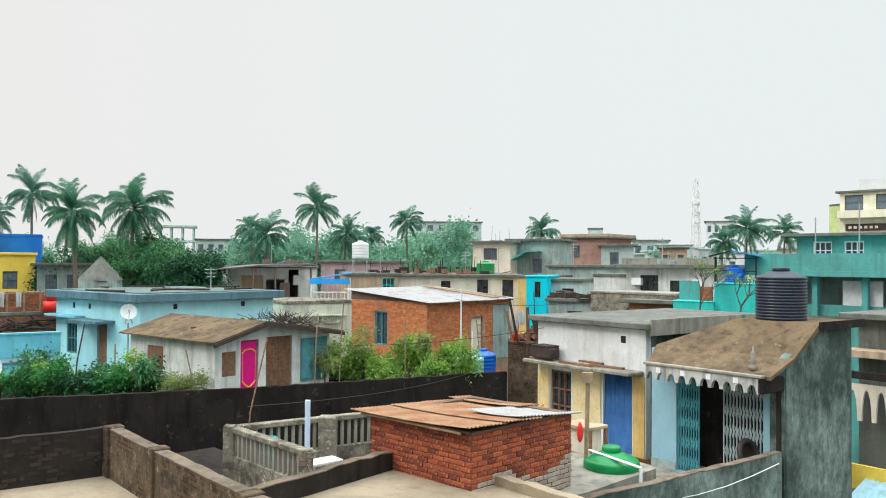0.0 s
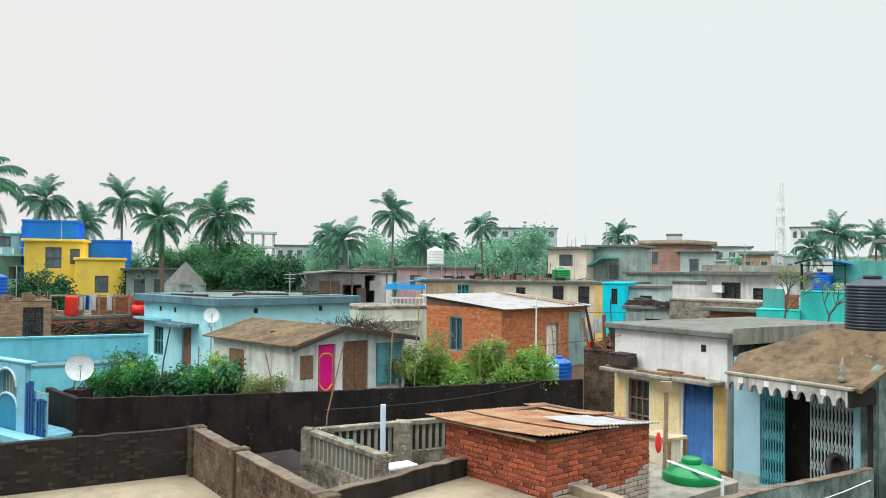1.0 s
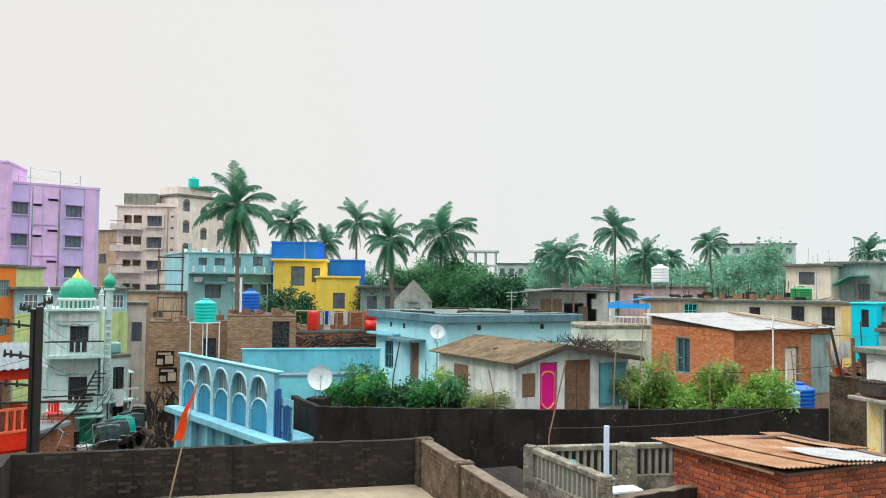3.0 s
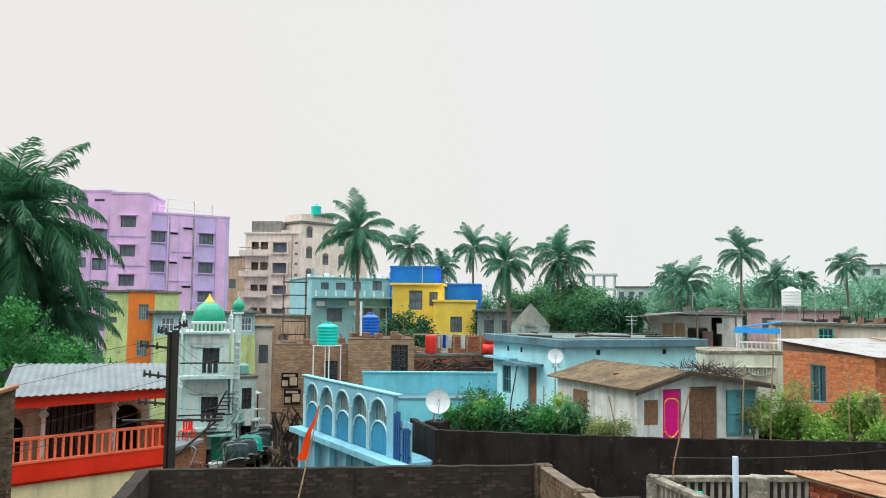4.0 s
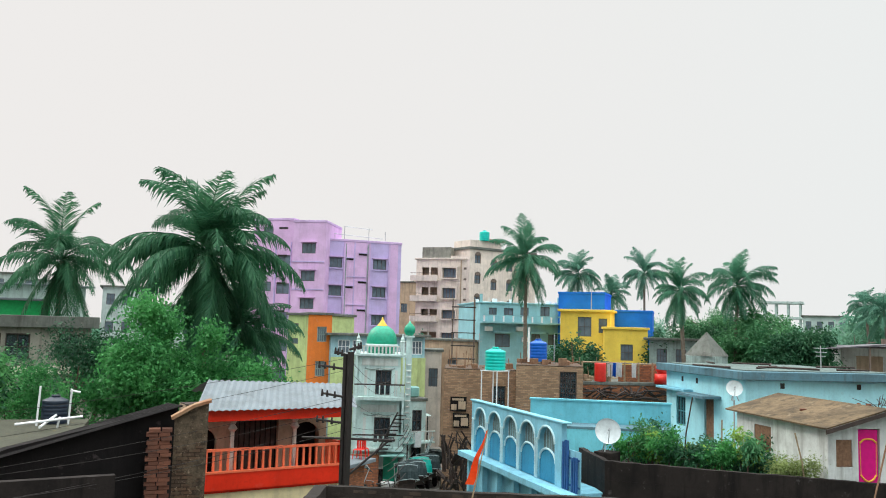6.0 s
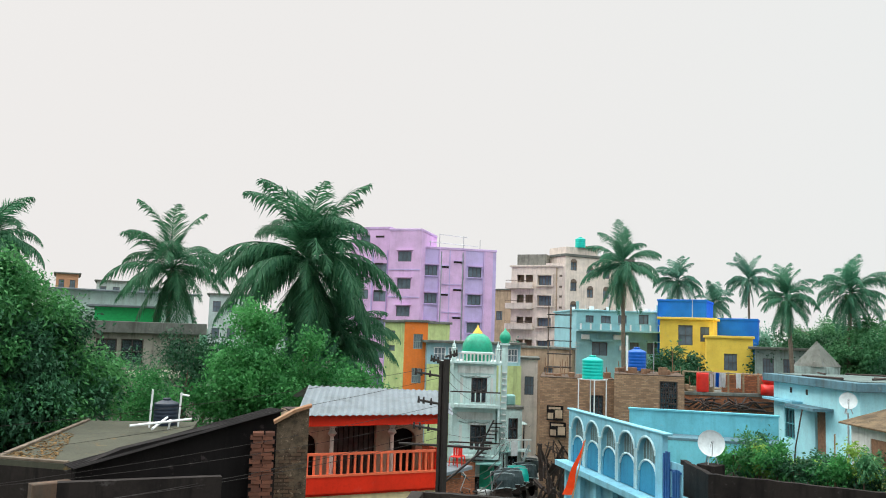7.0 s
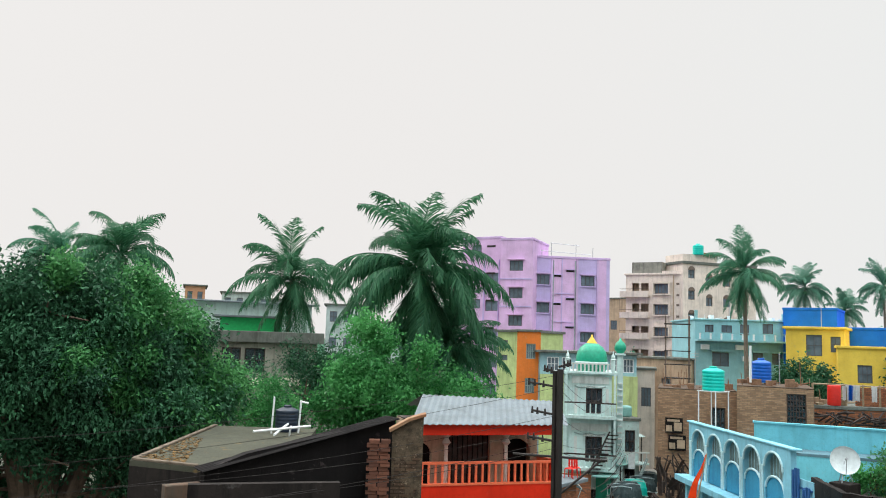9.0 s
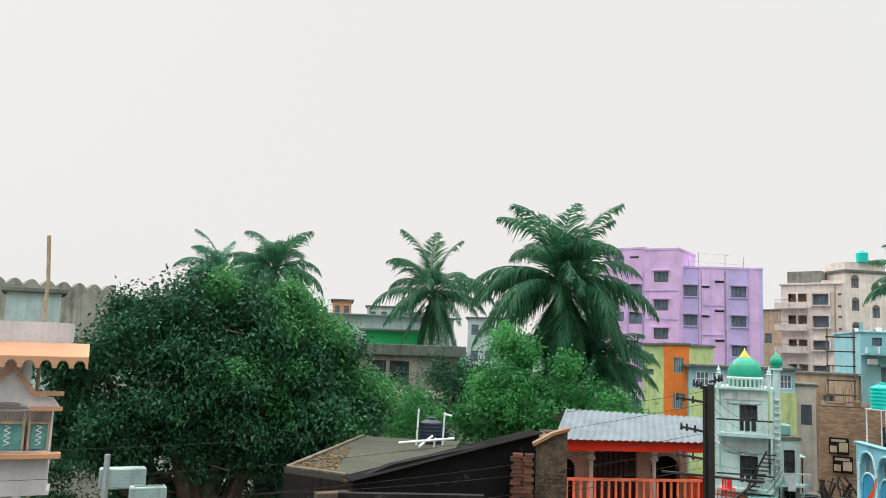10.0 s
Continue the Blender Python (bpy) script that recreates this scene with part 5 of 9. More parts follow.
# blue arcade house
ac = House("arcade_house", "pale and deep blue house with an arched balcony wall", at(38.6, 37.0), -30.3, 9.6, 1.3, 0.0)
arches = 5
aw, a0 = 1.62, 0.25
mF = ac.m()
ac.walls("arc_pale", 4.45, 0.22)
ac.slab("arc_pale", 4.453, 4.62, 0.0, "floor_slab")
ac.put("balcony_edge", "arc_pale", "f", -0.2, -0.55, 4.42, 9.9, -0.004, 4.64)
bm = bmesh.new()
for i in range(arches):
    a, b = a0 + aw * i, a0 + aw * (i + 1)
    c, r = (a + b) / 2, aw * 0.41
    out = [(a, 4.64), (a, 6.82), (b, 6.82), (b, 4.64), (c + r, 4.64), (c + r, 6.05)]
    out += [(c + r * math.cos(math.pi * k / 12), 6.05 + 0.55 * math.sin(math.pi * k / 12)) for k in range(1, 12)]
    out += [(c - r, 6.05), (c - r, 4.64)]
    extrude_xz(bm, out[::-1], 0.0, 0.2, mF)
box(bm, 0, 0.0, 4.64, a0 - 0.002, 0.2, 6.82, mF)
box(bm, a0 + aw * arches + 0.002, 0.0, 4.64, a0 + aw * arches + 0.35, 0.2, 6.82, mF)
part("arched_wall", bm, "arc_pale", ac.e)
for i in range(arches):
    c, r = a0 + aw * (i + 0.5), aw * 0.4
    bm = bmesh.new()
    pts = [(c - r, 4.65), (c - r, 5.35)] + [(c - r * math.cos(math.pi * k / 12), 5.35 + 0.42 * math.sin(math.pi * k / 12)) for k in range(1, 12)] + [(c + r, 5.35), (c + r, 4.65)]
    extrude_xz(bm, pts[::-1], 0.06, 0.15, mF)
    pn = part("arch_panel", bm, "arc_deep", ac.e, "deep blue arched panel")
    bm = bmesh.new()
    for k in range(12):
        x0, z0 = c - r * math.cos(math.pi * k / 12), 5.36 + 0.44 * math.sin(math.pi * k / 12)
        x1, z1 = c - r * math.cos(math.pi * (k + 1) / 12), 5.36 + 0.44 * math.sin(math.pi * (k + 1) / 12)
        tube(bm, (x0, 0.04, z0), (x1, 0.04, z1), 0.04, 0.04, 6, mF)
    part("arch_moulding", bm, "arc_trim", pn)
    bm = bmesh.new()
    for k in range(12):
        a1, a2 = math.pi * k / 12, math.pi * (k + 1) / 12
        tube(bm, (c - r * 1.03 * math.cos(a1), -0.01, 6.05 + 0.56 * math.sin(a1)), (c - r * 1.03 * math.cos(a2), -0.01, 6.05 + 0.56 * math.sin(a2)), 0.045, 0.045, 6, mF)
    part("arch_moulding", bm, "arc_trim", ac.e)
    ac.put("lattice_panel", "arc_inner", "f", c - r, 0.21, 4.65, c + r, 0.25, 6.7)
    bm = bmesh.new()
    for k in range(1, 6):
        x = c - r + 2 * r * k / 6
        tube(bm, (x, 0.1, 5.4), (x, 0.1, 6.05 + 0.5 * math.sin(math.pi * k / 6)), 0.009, 0.009, 5, mF)
    part("arch_grille", bm, "bluegrey", ac.e)
    bm = bmesh.new()
    for dx in (-0.1, 0.04):
        box(bm, a0 + aw * i + dx, -0.06, 4.66, a0 + aw * i + dx + 0.06, -0.003, 6.1, mF, 0.01)
    pil = part("pilaster", bm, "arc_trim", ac.e)
    bm = bmesh.new()
    box(bm, a0 + aw * i - 0.035, -0.02, 5.3, a0 + aw * i + 0.035, -0.003, 6.0, mF)
    part("groove", bm, "deep_blue", pil)
bm = bmesh.new()
box(bm, -0.1, -0.06, 6.83, 9.0, 0.24, 6.9, mF, 0.015)
part("coping", bm, "arc_pale", ac.e)
xg = a0 + aw * arches + 0.4
for k in range(7):
    h = 6.35 if k < 4 else 5.85
    if k != 3:
        ac.put("gate_bar", "deep_blue", "f", xg + 0.16 * k, 0.0, 4.64, xg + 0.075 + 0.16 * k, 0.06, h - 0.08 * abs(k % 4 - 1.5))
ac.put("gate_panel", "arc_pale", "f", xg - 0.03, 0.1, 4.64, xg + 1.12, 0.14, 6.0)
for z in (4.8, 5.7):
    ac.put("gate_rail", "deep_blue", "f", xg - 0.03, 0.062, z, xg + 1.12, 0.09, z + 0.06)
for i in range(6):
    ac.put("lower_pillar", "arc_pale", "f", 0.4 + 1.6 * i, -0.32, 0.0, 0.62 + 1.6 * i, -0.1, 4.4)
af, back = flat_roof("arcade_terrace_house", [tuple(at(b, d)) for b, d in ((38.4, 38.4), (31.9, 29.9), (31.8, 33.2), (27.0, 39.6), (34.6, 40.0))], 4.6, "blue house body with a cement terrace behind the arcade", "concrete", "arc_pale")
p, q = at(34.57, 40.0), at(25.2, 40.2)
bm = bmesh.new()
o, ang, w = facing(p, q)
box(bm, 0, 0, 0, w, 0.25, 6.72, pose(o.x, o.y, 0, 0, 0, ang))
box(bm, -0.05, -0.05, 6.723, w + 0.05, 0.3, 6.8, pose(o.x, o.y, 0, 0, 0, ang))
box(bm, 0, -1.6, 0, w, -0.004, 5.6, pose(o.x, o.y, 0, 0, 0, ang))
solid("terrace_wall", bm, "turquoise_wall", "long sky blue terrace wall with a ledge", "wall")
bm = bmesh.new()
box(bm, 0.2, -1.62, 5.604, w, -0.01, 5.72, pose(o.x, o.y, 0, 0, 0, ang))
solid("terrace_ledge", bm, "fascia", "slate-blue cement ledge along the blue wall", "ledge")


def block(name, label, p, q, depth, z1, mat, wins=(), z0=0.0, roof="roof_grey", over=0.15, thick=0.18, frame_mat="darkwood", parapet=None, mats=None, bars=2, shade_mat=None, sides=(), category="house", rail=1):
    """A plain town house with its front from p to q, flat roof and cut windows (x0, z0, x1, z1); sides: (side, x0, z0, x1, z1)."""
    o, ang, w = facing(p, q)
    h = House(name, label, o, ang, w, depth, z0, category)
    # past 55 m, panes and default frames carry the haze in their colour
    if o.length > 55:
        h.pane = "hazed_glass"
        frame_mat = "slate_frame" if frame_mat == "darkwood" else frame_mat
    for x in wins:
        h.window("f", *x, frame_mat, bars, shade_mat, rail=rail)
    for s, *x in sides:
        h.window(s, *x, frame_mat, bars, shade_mat, rail=rail)
    h.walls(mat, z1, 0.2, mats)
    h.slab(roof, z1 + 0.003, z1 + thick, over)
    if parapet:
        h.parapet(parapet[0], z1 + thick + 0.003, z1 + thick + parapet[1], 0.15, over - 0.02)
    return h


# brick walls and roofs past the arcade
bw = block("brick_house", "unplastered brown brick house beside the lane", at(40.6, 46.0), at(35.6, 46.1), 5, 7.75, "brick_ochre", [(2.75, 5.4, 3.45, 6.9)], over=0.0, thick=0.06, sides=[], roof="earth")
b2 = block("brick_house", "ochre brick house with an open roof terrace", at(35.6, 44.0), at(31.0, 44.1), 4.5, 8.15, "brick_ochre", [(2.3, 6.2, 3.2, 7.9)], over=0.0, bars=5, rail=5, thick=0.06, roof="earth")
b3 = block("brick_house", "low brown brick house with a cluttered roof", at(31.0, 45.0), at(25.4, 46.5), 5, 7.2, "brick_far", over=0.05)
bm = bmesh.new()
o, ang, w = facing(at(31.0, 45.0), at(25.4, 46.5))
mc = pose(o.x, o.y, 0, 0, 0, ang)
for k in range(7):
    tube(bm, (w * k / 6, 0.2, 7.38), (w * k / 6, 0.2, 8.45), 0.05, 0.05, 6, mc)
tube(bm, (0, 0.2, 8.42), (w, 0.2, 8.35), 0.045, 0.045, 6, mc)
ob = solid("roof_frame", bm, "bamboo", "rough bamboo frame along the brick roof", "frame")
bm = bmesh.new()
box(bm, w * 0.45, 0.4, 7.383, w * 0.93, 0.6, 8.3, mc)
solid("brick_wall", bm, "brick_far", "short brick wall on the roof", "wall")
r2 = random.Random(11)
bm = bmesh.new()
for k in range(46):
    x = r2.uniform(0, w * 0.95)
    tube(bm, (x, r2.uniform(-0.9, 0.1), 6.4 + r2.random() * 0.7), (x + r2.uniform(-1.2, 1.2), r2.uniform(-0.9, 0.1), 6.5 + r2.random() * 0.7), 0.05, 0.05, 5, mc)
tagged(solid("scrap_timber", bm, "darkwood", "heap of dark scrap timber and sheets", "timber"), kind="stuff")
p = at(29.85, 45.5)
bm = bmesh.new()
lathe(bm, [(0.3, 0), (0.32, 0.05), (0.31, 0.8), (0.32, 0.95), (0.3, 1.0), (0.02, 1.0)], 16, pose(p.x, p.y, 7.38))
solid("barrel", bm, "red_plastic", "red plastic barrel on the brick roof", "barrel", smooth=True)
p = at(25.75, 45.8)
bm = bmesh.new()
lathe(bm, [(0.25, 0), (0.36, 0.2), (0.34, 0.4), (0.2, 0.52), (0.02, 0.55)], 16, pose(p.x, p.y, 7.9))
box(bm, p.x - 0.3, p.y - 0.3, 7.36, p.x + 0.3, p.y + 0.3, 7.9)
solid("tub", bm, "red_plastic", "round red tub on the brick roof", "tub", smooth=True)
for k, (b, s) in enumerate(((29.2, 0.35), (28.95, 0.3), (28.6, 0.4), (27.6, 0.3))):
    p = at(b, 45.6)
    bm = bmesh.new()
    for i in range(7):
        bm.verts.new((p.x + s * (i / 6 - 0.5), p.y + 0.03 * math.sin(i * 2), 8.4))
        bm.verts.new((p.x + s * (i / 6 - 0.5) * 0.9, p.y + 0.06 * math.sin(i * 2), 7.62 + 0.06 * (i % 2)))
    bm.verts.ensure_lookup_table()
    for i in range(6):
        bm.faces.new([bm.verts[j] for j in (2 * i, 2 * i + 2, 2 * i + 3, 2 * i + 1)])
    bmesh.ops.solidify(bm, geom=bm.faces[:], thickness=0.01)
    solid("washing", bm, ("cloth_white", "tank_blue", "cloth_white", "cloth_white")[k], "cloth hung out to dry on the roof", "laundry", "washing on the line")


def tank_stand(x, y, z, s, h, mat="pvc"):
    e = thing("tank_stand", pose(x, y, z), "tall thin metal stand carrying a water tank", "stand", "tank stands")
    for sx in (-s, s):
        for sy in (-s, s):
            bm = bmesh.new()
            tube(bm, (sx, sy, 0), (sx, sy, h), 0.03)
            part("leg", bm, mat, e)
    for zz in (h - 0.045,):
        bm = bmesh.new()
        box(bm, -s - 0.05, -s - 0.05, zz, s + 0.05, s + 0.05, zz + 0.04)
        part("platform", bm, mat, e)
    return e


p = at(37.05, 43.0)
tank_stand(p.x, p.y, 4.62, 0.5, 3.3)
water_tank("water_tank", p.x, p.y, 7.923, 0.54, 1.2, "tank_teal", "turquoise plastic water tank on a tall stand", 6)
p = at(34.1, 46.0)
water_tank("water_tank", p.x, p.y, 8.335, 0.5, 1.25, "tank_blue", "blue plastic water tank on the brick roof", 6)
bm = bmesh.new()
p = at(34.75, 45.0)
tube(bm, (p.x, p.y, 8.33), (p.x, p.y, 10.2), 0.06)
solid("vent_pipe", bm, "pvc", "white vent pipe on the brick roof", "pipe", "water pipes")

# yellow and royal blue house, and its blue-grey neighbour
yo = block("yellow_house", "bright yellow house with a royal blue upper storey", at(32.6, 64.5), at(29.2, 64.0), 7, 11.6, "yellow", [(1.35, 9.7, 2.4, 11.2), (2.95, 10.0, 3.6, 11.1)], roof="yellow", over=0.2, bars=1)
y2 = block("yellow_house", "low yellow house wing with one window", at(29.6, 62.5), at(26.7, 62.8), 6, 10.3, "yellow", [(1.2, 8.0, 2.1, 9.2)], roof="yellow", over=0.12)
p = at(32.7, 66.0)
block("blue_upper_house", "royal blue sheet-clad upper storey", at(32.75, 67.5), at(29.6, 67.0), 5, 13.1, "royal", z0=0, roof="royal", over=0.05)
block("blue_upper_house", "royal blue sheet-clad lower wing", at(29.7, 67.4), at(26.4, 67.2), 5, 11.7, "royal", z0=0, roof="royal", over=0.05)
bg = block("bluegrey_house", "faded teal two-storey house with a long ledge", at(38.2, 66.0), at(32.5, 68.0), 8, 12.15, "tealblue",
           [(5.1, 11.2, 5.9, 12.0), (2.0, 11.2, 2.8, 11.8), (3.4, 11.1, 4.1, 11.9), (0.75, 11.2, 1.4, 11.8), (1.3, 8.65, 2.55, 9.7), (4.37, 8.9, 5.1, 9.75), (5.8, 8.9, 6.6, 9.75)], over=0.12, bars=1, rail=0, roof="tealblue", thick=0.12)
bg.put("balcony", "tealblue", "f", 0.0, -0.9, 10.55, bg.w + 0.1, -0.005, 10.68)
for k in range(9):
    bg.put("railing_post", "white_paint", "f", 0.1 + 0.8 * k, -0.88, 10.683, 0.22 + 0.8 * k, -0.78, 11.15)
bg.put("railing_bar", "tealblue", "f", 0.0, -0.9, 11.153, bg.w, -0.76, 11.22)
for x, z in ((3.0, 9.95), (0.4, 9.9), (3.5, 9.1)):
    bg.put("air_conditioner", "white_paint", "f", x, -0.35, z, x + 0.6, -0.005, z + 0.38, "", 0.02)
for x0, x1 in ((1.1, 2.75), (4.2, 5.3), (5.65, 6.75)):
    bg.put("sunshade", "tealblue", "f", x0, -0.5, 9.8, x1, -0.005, 9.9)
bg.put("roof_post", "tealblue", "f", 0.0, 0.0, 12.273, 0.2, 0.2, 12.9)
bg.put("roof_post", "tealblue", "f", 6.6, 0.0, 12.273, 6.8, 0.2, 12.8)

# mint house with the green dome, by the lane
mo = House("domed_house", "narrow mint-white house with balconies and a green dome", at(46.5, 46.0), 45.0, 2.3, 3.2, 0.0)
for z in (1.6, 4.4, 7.0):
    mo.window("f", 0.92, z - 0.75, 1.8, z + 0.6, "darkwood", 2, rail=1)
    mo.put("wall_trim", "old_white", "f", 0.8, -0.04, z + 0.62, 1.92, -0.004, z + 0.72)
    for x in (0.3, 1.98):
        mo.put("wall_trim", "old_white", "f", x, -0.03, z - 0.8, x + 0.16, -0.004, z + 0.6)
mo.walls("mint", 8.37, 0.18)
mo.slab("mint", 8.373, 8.51, 0.3)
for zb in (3.25, 6.0):
    mo.put("balcony_floor", "mint", "f", -0.22, -0.7, zb, 2.55, -0.005, zb + 0.16)


def railing(h, side, x0, x1, y, z0, z1, n, mat, post=None, thick=0.035, top=None):
    m = h.m(side)
    bm = bmesh.new()
    box(bm, x0 - 0.04, y - 0.05, z1 - 0.07, x1 + 0.04, y + 0.05, z1, m)
    part("handrail", bm, top or mat, h.e)
    bm = bmesh.new()
    box(bm, -thick, -thick, z0, thick, thick, z1 - 0.072)
    me = mesh_of(bm, MAT[post or mat])
    for i in range(n):
        ob = new("baluster", me)
        ob.parent = h.e
        ob.matrix_local = m @ pose(x0 + (x1 - x0) * (i + 0.5) / n, y, 0)


for x in (-0.2, 2.4):
    mo.put("balcony_post", "mint", "f", x, -0.66, 3.41, x + 0.12, -0.54, 8.37)
mo.put("carved_panel", "old_white", "f", 0.15, -0.05, 7.85, 2.15, -0.004, 8.25)
mo.put("carved_panel", "old_white", "f", 0.15, -0.05, 5.3, 2.15, -0.004, 5.7)
railing(mo, "f", -0.18, 2.5, -0.62, 3.41, 4.15, 9, "mint", top="darkwood")
railing(mo, "f", -0.18, 2.5, -0.62, 6.16, 6.88, 9, "mint", top="darkwood")
railing(mo, "f", -0.1, 2.4, -0.2, 8.51, 8.97, 12, "old_white", thick=0.05)
# painted relief: garlands under the ledges and fluted strips beside the windows
for zz in (7.72, 5.2):
    bm = bmesh.new()
    path_tube(bm, [mo.m() @ Vector((0.3 + 0.085 * k, -0.03, zz - 0.09 * abs(math.sin(math.pi * k / 10)))) for k in range(21)], 0.035, 5)
    part("garland", bm, "grey", mo.e, "grey-green moulded garland")
for k in range(14):
    mo.put("louvre_slat", "old_white", "f", 2.62, -0.06 - 0.02 * (k % 2), 3.6 + 0.33 * k, 2.86, 0.3, 3.66 + 0.33 * k)
mo.put("brick_wall", "brick_far", "f", -0.3, -0.95, 0.0, 1.25, -0.8, 3.1, "reddish brick wall under the balcony")
mo.put("door", "dome", "f", 1.5, -0.06, 1.3, 2.3, -0.004, 3.1, "dark green door")
mo.put("shop_awning", "tank_mint", "f", 1.3, -1.3, 3.05, 2.7, -0.3, 3.12, "pale sheet awning over the door")
for x in (-0.1, 2.36):
    bm = bmesh.new()
    lathe(bm, [(0.15, 0), (0.15, 0.9), (0.19, 0.95), (0.12, 1.02), (0.14, 1.15), (0.06, 1.35), (0.01, 1.6)], 12, mo.m() @ pose(x, -0.2, 8.513) @ Matrix.Diagonal((0.8, 0.8, 0.72, 1)))
    part("turret", bm, "mint", mo.e)
bm = bmesh.new()
lathe(bm, [(0.80, 8.515), (0.80, 8.75), (0.84, 8.85), (0.87, 9.05), (0.86, 9.3), (0.79, 9.58), (0.64, 9.83), (0.42, 10.0), (0.26, 10.08)], 28, mo.m() @ pose(1.2, 0.9, 0))
dm = part("dome", bm, "dome", mo.e, "glossy green dome", True)
bm = bmesh.new()
lathe(bm, [(0.875, 8.9), (0.92, 8.93), (0.92, 9.0), (0.88, 9.04), (0.87, 8.9)], 28, mo.m() @ pose(1.2, 0.9, 0))
part("dome_rim", bm, "mint", dm, "pale rim of the dome", True)
bm = bmesh.new()
lathe(bm, [(0.34, 9.98), (0.28, 10.1), (0.15, 10.27), (0.06, 10.42), (0.01, 10.56)], 20, mo.m() @ pose(1.2, 0.9, 0))
part("dome_cap", bm, "gold", dm, "yellow pointed cap", True)
for x, y, zt in ((2.75, 0.3, 9.45), (-0.15, 0.5, 8.3)):
    bm = bmesh.new()
    box(bm, x - 0.16, y - 0.16, 0, x + 0.16, y + 0.16, zt, mo.m())
    box(bm, x - 0.28, y - 0.28, zt, x + 0.28, y + 0.28, zt + 0.1, mo.m())
    part("corner_column", bm, "mint", mo.e)
bm = bmesh.new()
lathe(bm, [(0.2, 9.552), (0.22, 9.62), (0.31, 9.75), (0.32, 9.92), (0.24, 10.12), (0.08, 10.26), (0.02, 10.4)], 18, mo.m() @ pose(2.75, 0.3, 0))
part("small_dome", bm, "dome", mo.e, "", True)
st = mo.m() @ pose(1.0, -1.05, 0)
for k in range(11):
    bm = bmesh.new()
    box(bm, 0, 0, 0, 0.55, 0.2, 0.05, st @ pose(0.1 + 0.1 * k, 0, 3.2 + 0.2 * k))
    part("step", bm, "iron", mo.e)
bm = bmesh.new()
for y in (0, 0.2):
    tube(bm, (0.1, y, 3.15), (1.2, y, 5.4), 0.04, 0.04, 6, st)
part("stair_rail", bm, "iron", mo.e)
mo2 = block("lane_house", "narrow pale mint house with open balconies", at(42.95, 47.3), at(41.8, 47.7), 3.5, 5.8, "mint", [(0.2, 4.1, 0.8, 5.3), (0.2, 2.1, 0.8, 3.2)], over=0.08, bars=1)
for z in (3.5, 1.75):
    mo2.put("balcony_floor", "mint", "f", -0.1, -0.7, z, mo2.w + 0.3, -0.005, z + 0.1)
    railing(mo2, "f", -0.08, mo2.w + 0.28, -0.65, z + 0.103, z + 0.7, 6, "old_white", thick=0.02)
mo2.put("washing", "cloth_white", "f", 0.1, -0.72, 3.3, 0.5, -0.7, 4.1)
mo2.put("roof_tank", "tank_mint", "f", 0.2, 0.4, 5.983, 0.8, 1.0, 6.6, "", 0.08)
bm = bmesh.new()
for y in (-0.95, -0.75):
    tube(bm, (0.05, y, 1.3), (1.15, y, 3.9), 0.035, 0.035, 6, mo2.m())
for k in range(10):
    tube(bm, (0.13 + 0.11 * k, -0.95, 1.5 + 0.26 * k), (0.13 + 0.11 * k, -0.75, 1.5 + 0.26 * k), 0.02, 0.02, 5, mo2.m())
part("stair", bm, "grille", mo2.e, "pale iron stair")

# orange and lime house, teal strip behind the domed house
block("lime_house", "lime green house wall with small windows", at(51.5, 62.0), at(50.1, 60.5), 5, 10.7, "lime", [(0.4, 9.8, 1.1, 10.1), (0.4, 8.6, 1.1, 9.0), (0.4, 5.0, 1.1, 5.5)], bars=0, rail=0)
block("orange_house", "bright orange house with barred windows", at(50.1, 60.3), at(48.5, 60.6), 5, 10.75, "orange", [(0.65, 8.8, 1.35, 9.9), (0.6, 6.3, 1.3, 7.4)], over=0.1, bars=3, frame_mat="grey")
ts = block("teal_strip_house", "lime and slate-blue house behind the domed house", at(48.5, 60.0), at(42.0, 62.0), 5, 9.3, "bluegrey", [(0.5, 8.0, 1.4, 9.0), (1.6, 8.0, 2.3, 9.0), (5.2, 8.0, 6.0, 9.0), (6.2, 8.0, 7.0, 9.0)], over=0.35, frame_mat="white_paint", mats={})
ts.put("lower_wall", "lime", "f", -0.02, -0.2, 0, ts.w + 0.02, -0.005, 7.75)

# red and orange balcony house
def sheet_between(bm, a, b, c, d, ribs, amp=0.02, th=0.006):
    """A corrugated sheet with the front edge a-b and the back edge d-c, its ribs running from front to back."""
    a, b, c, d = (Vector(v) for v in (a, b, c, d))
    k = ribs * 4
    rows = []
    for lift in (0.0, -th):
        for p, q in ((a, b), (d, c)):
            rows.append([bm.verts.new(p.lerp(q, i / k) + Vector((0, 0, lift + amp * (0, 1, 0, -1)[i % 4]))) for i in range(k + 1)])
    for i in range(k):
        bm.faces.new((rows[0][i], rows[0][i + 1], rows[1][i + 1], rows[1][i]))
        bm.faces.new((rows[2][i + 1], rows[2][i], rows[3][i], rows[3][i + 1]))
        bm.faces.new((rows[0][i + 1], rows[0][i], rows[2][i], rows[2][i + 1]))
        bm.faces.new((rows[1][i], rows[1][i + 1], rows[3][i + 1], rows[3][i]))


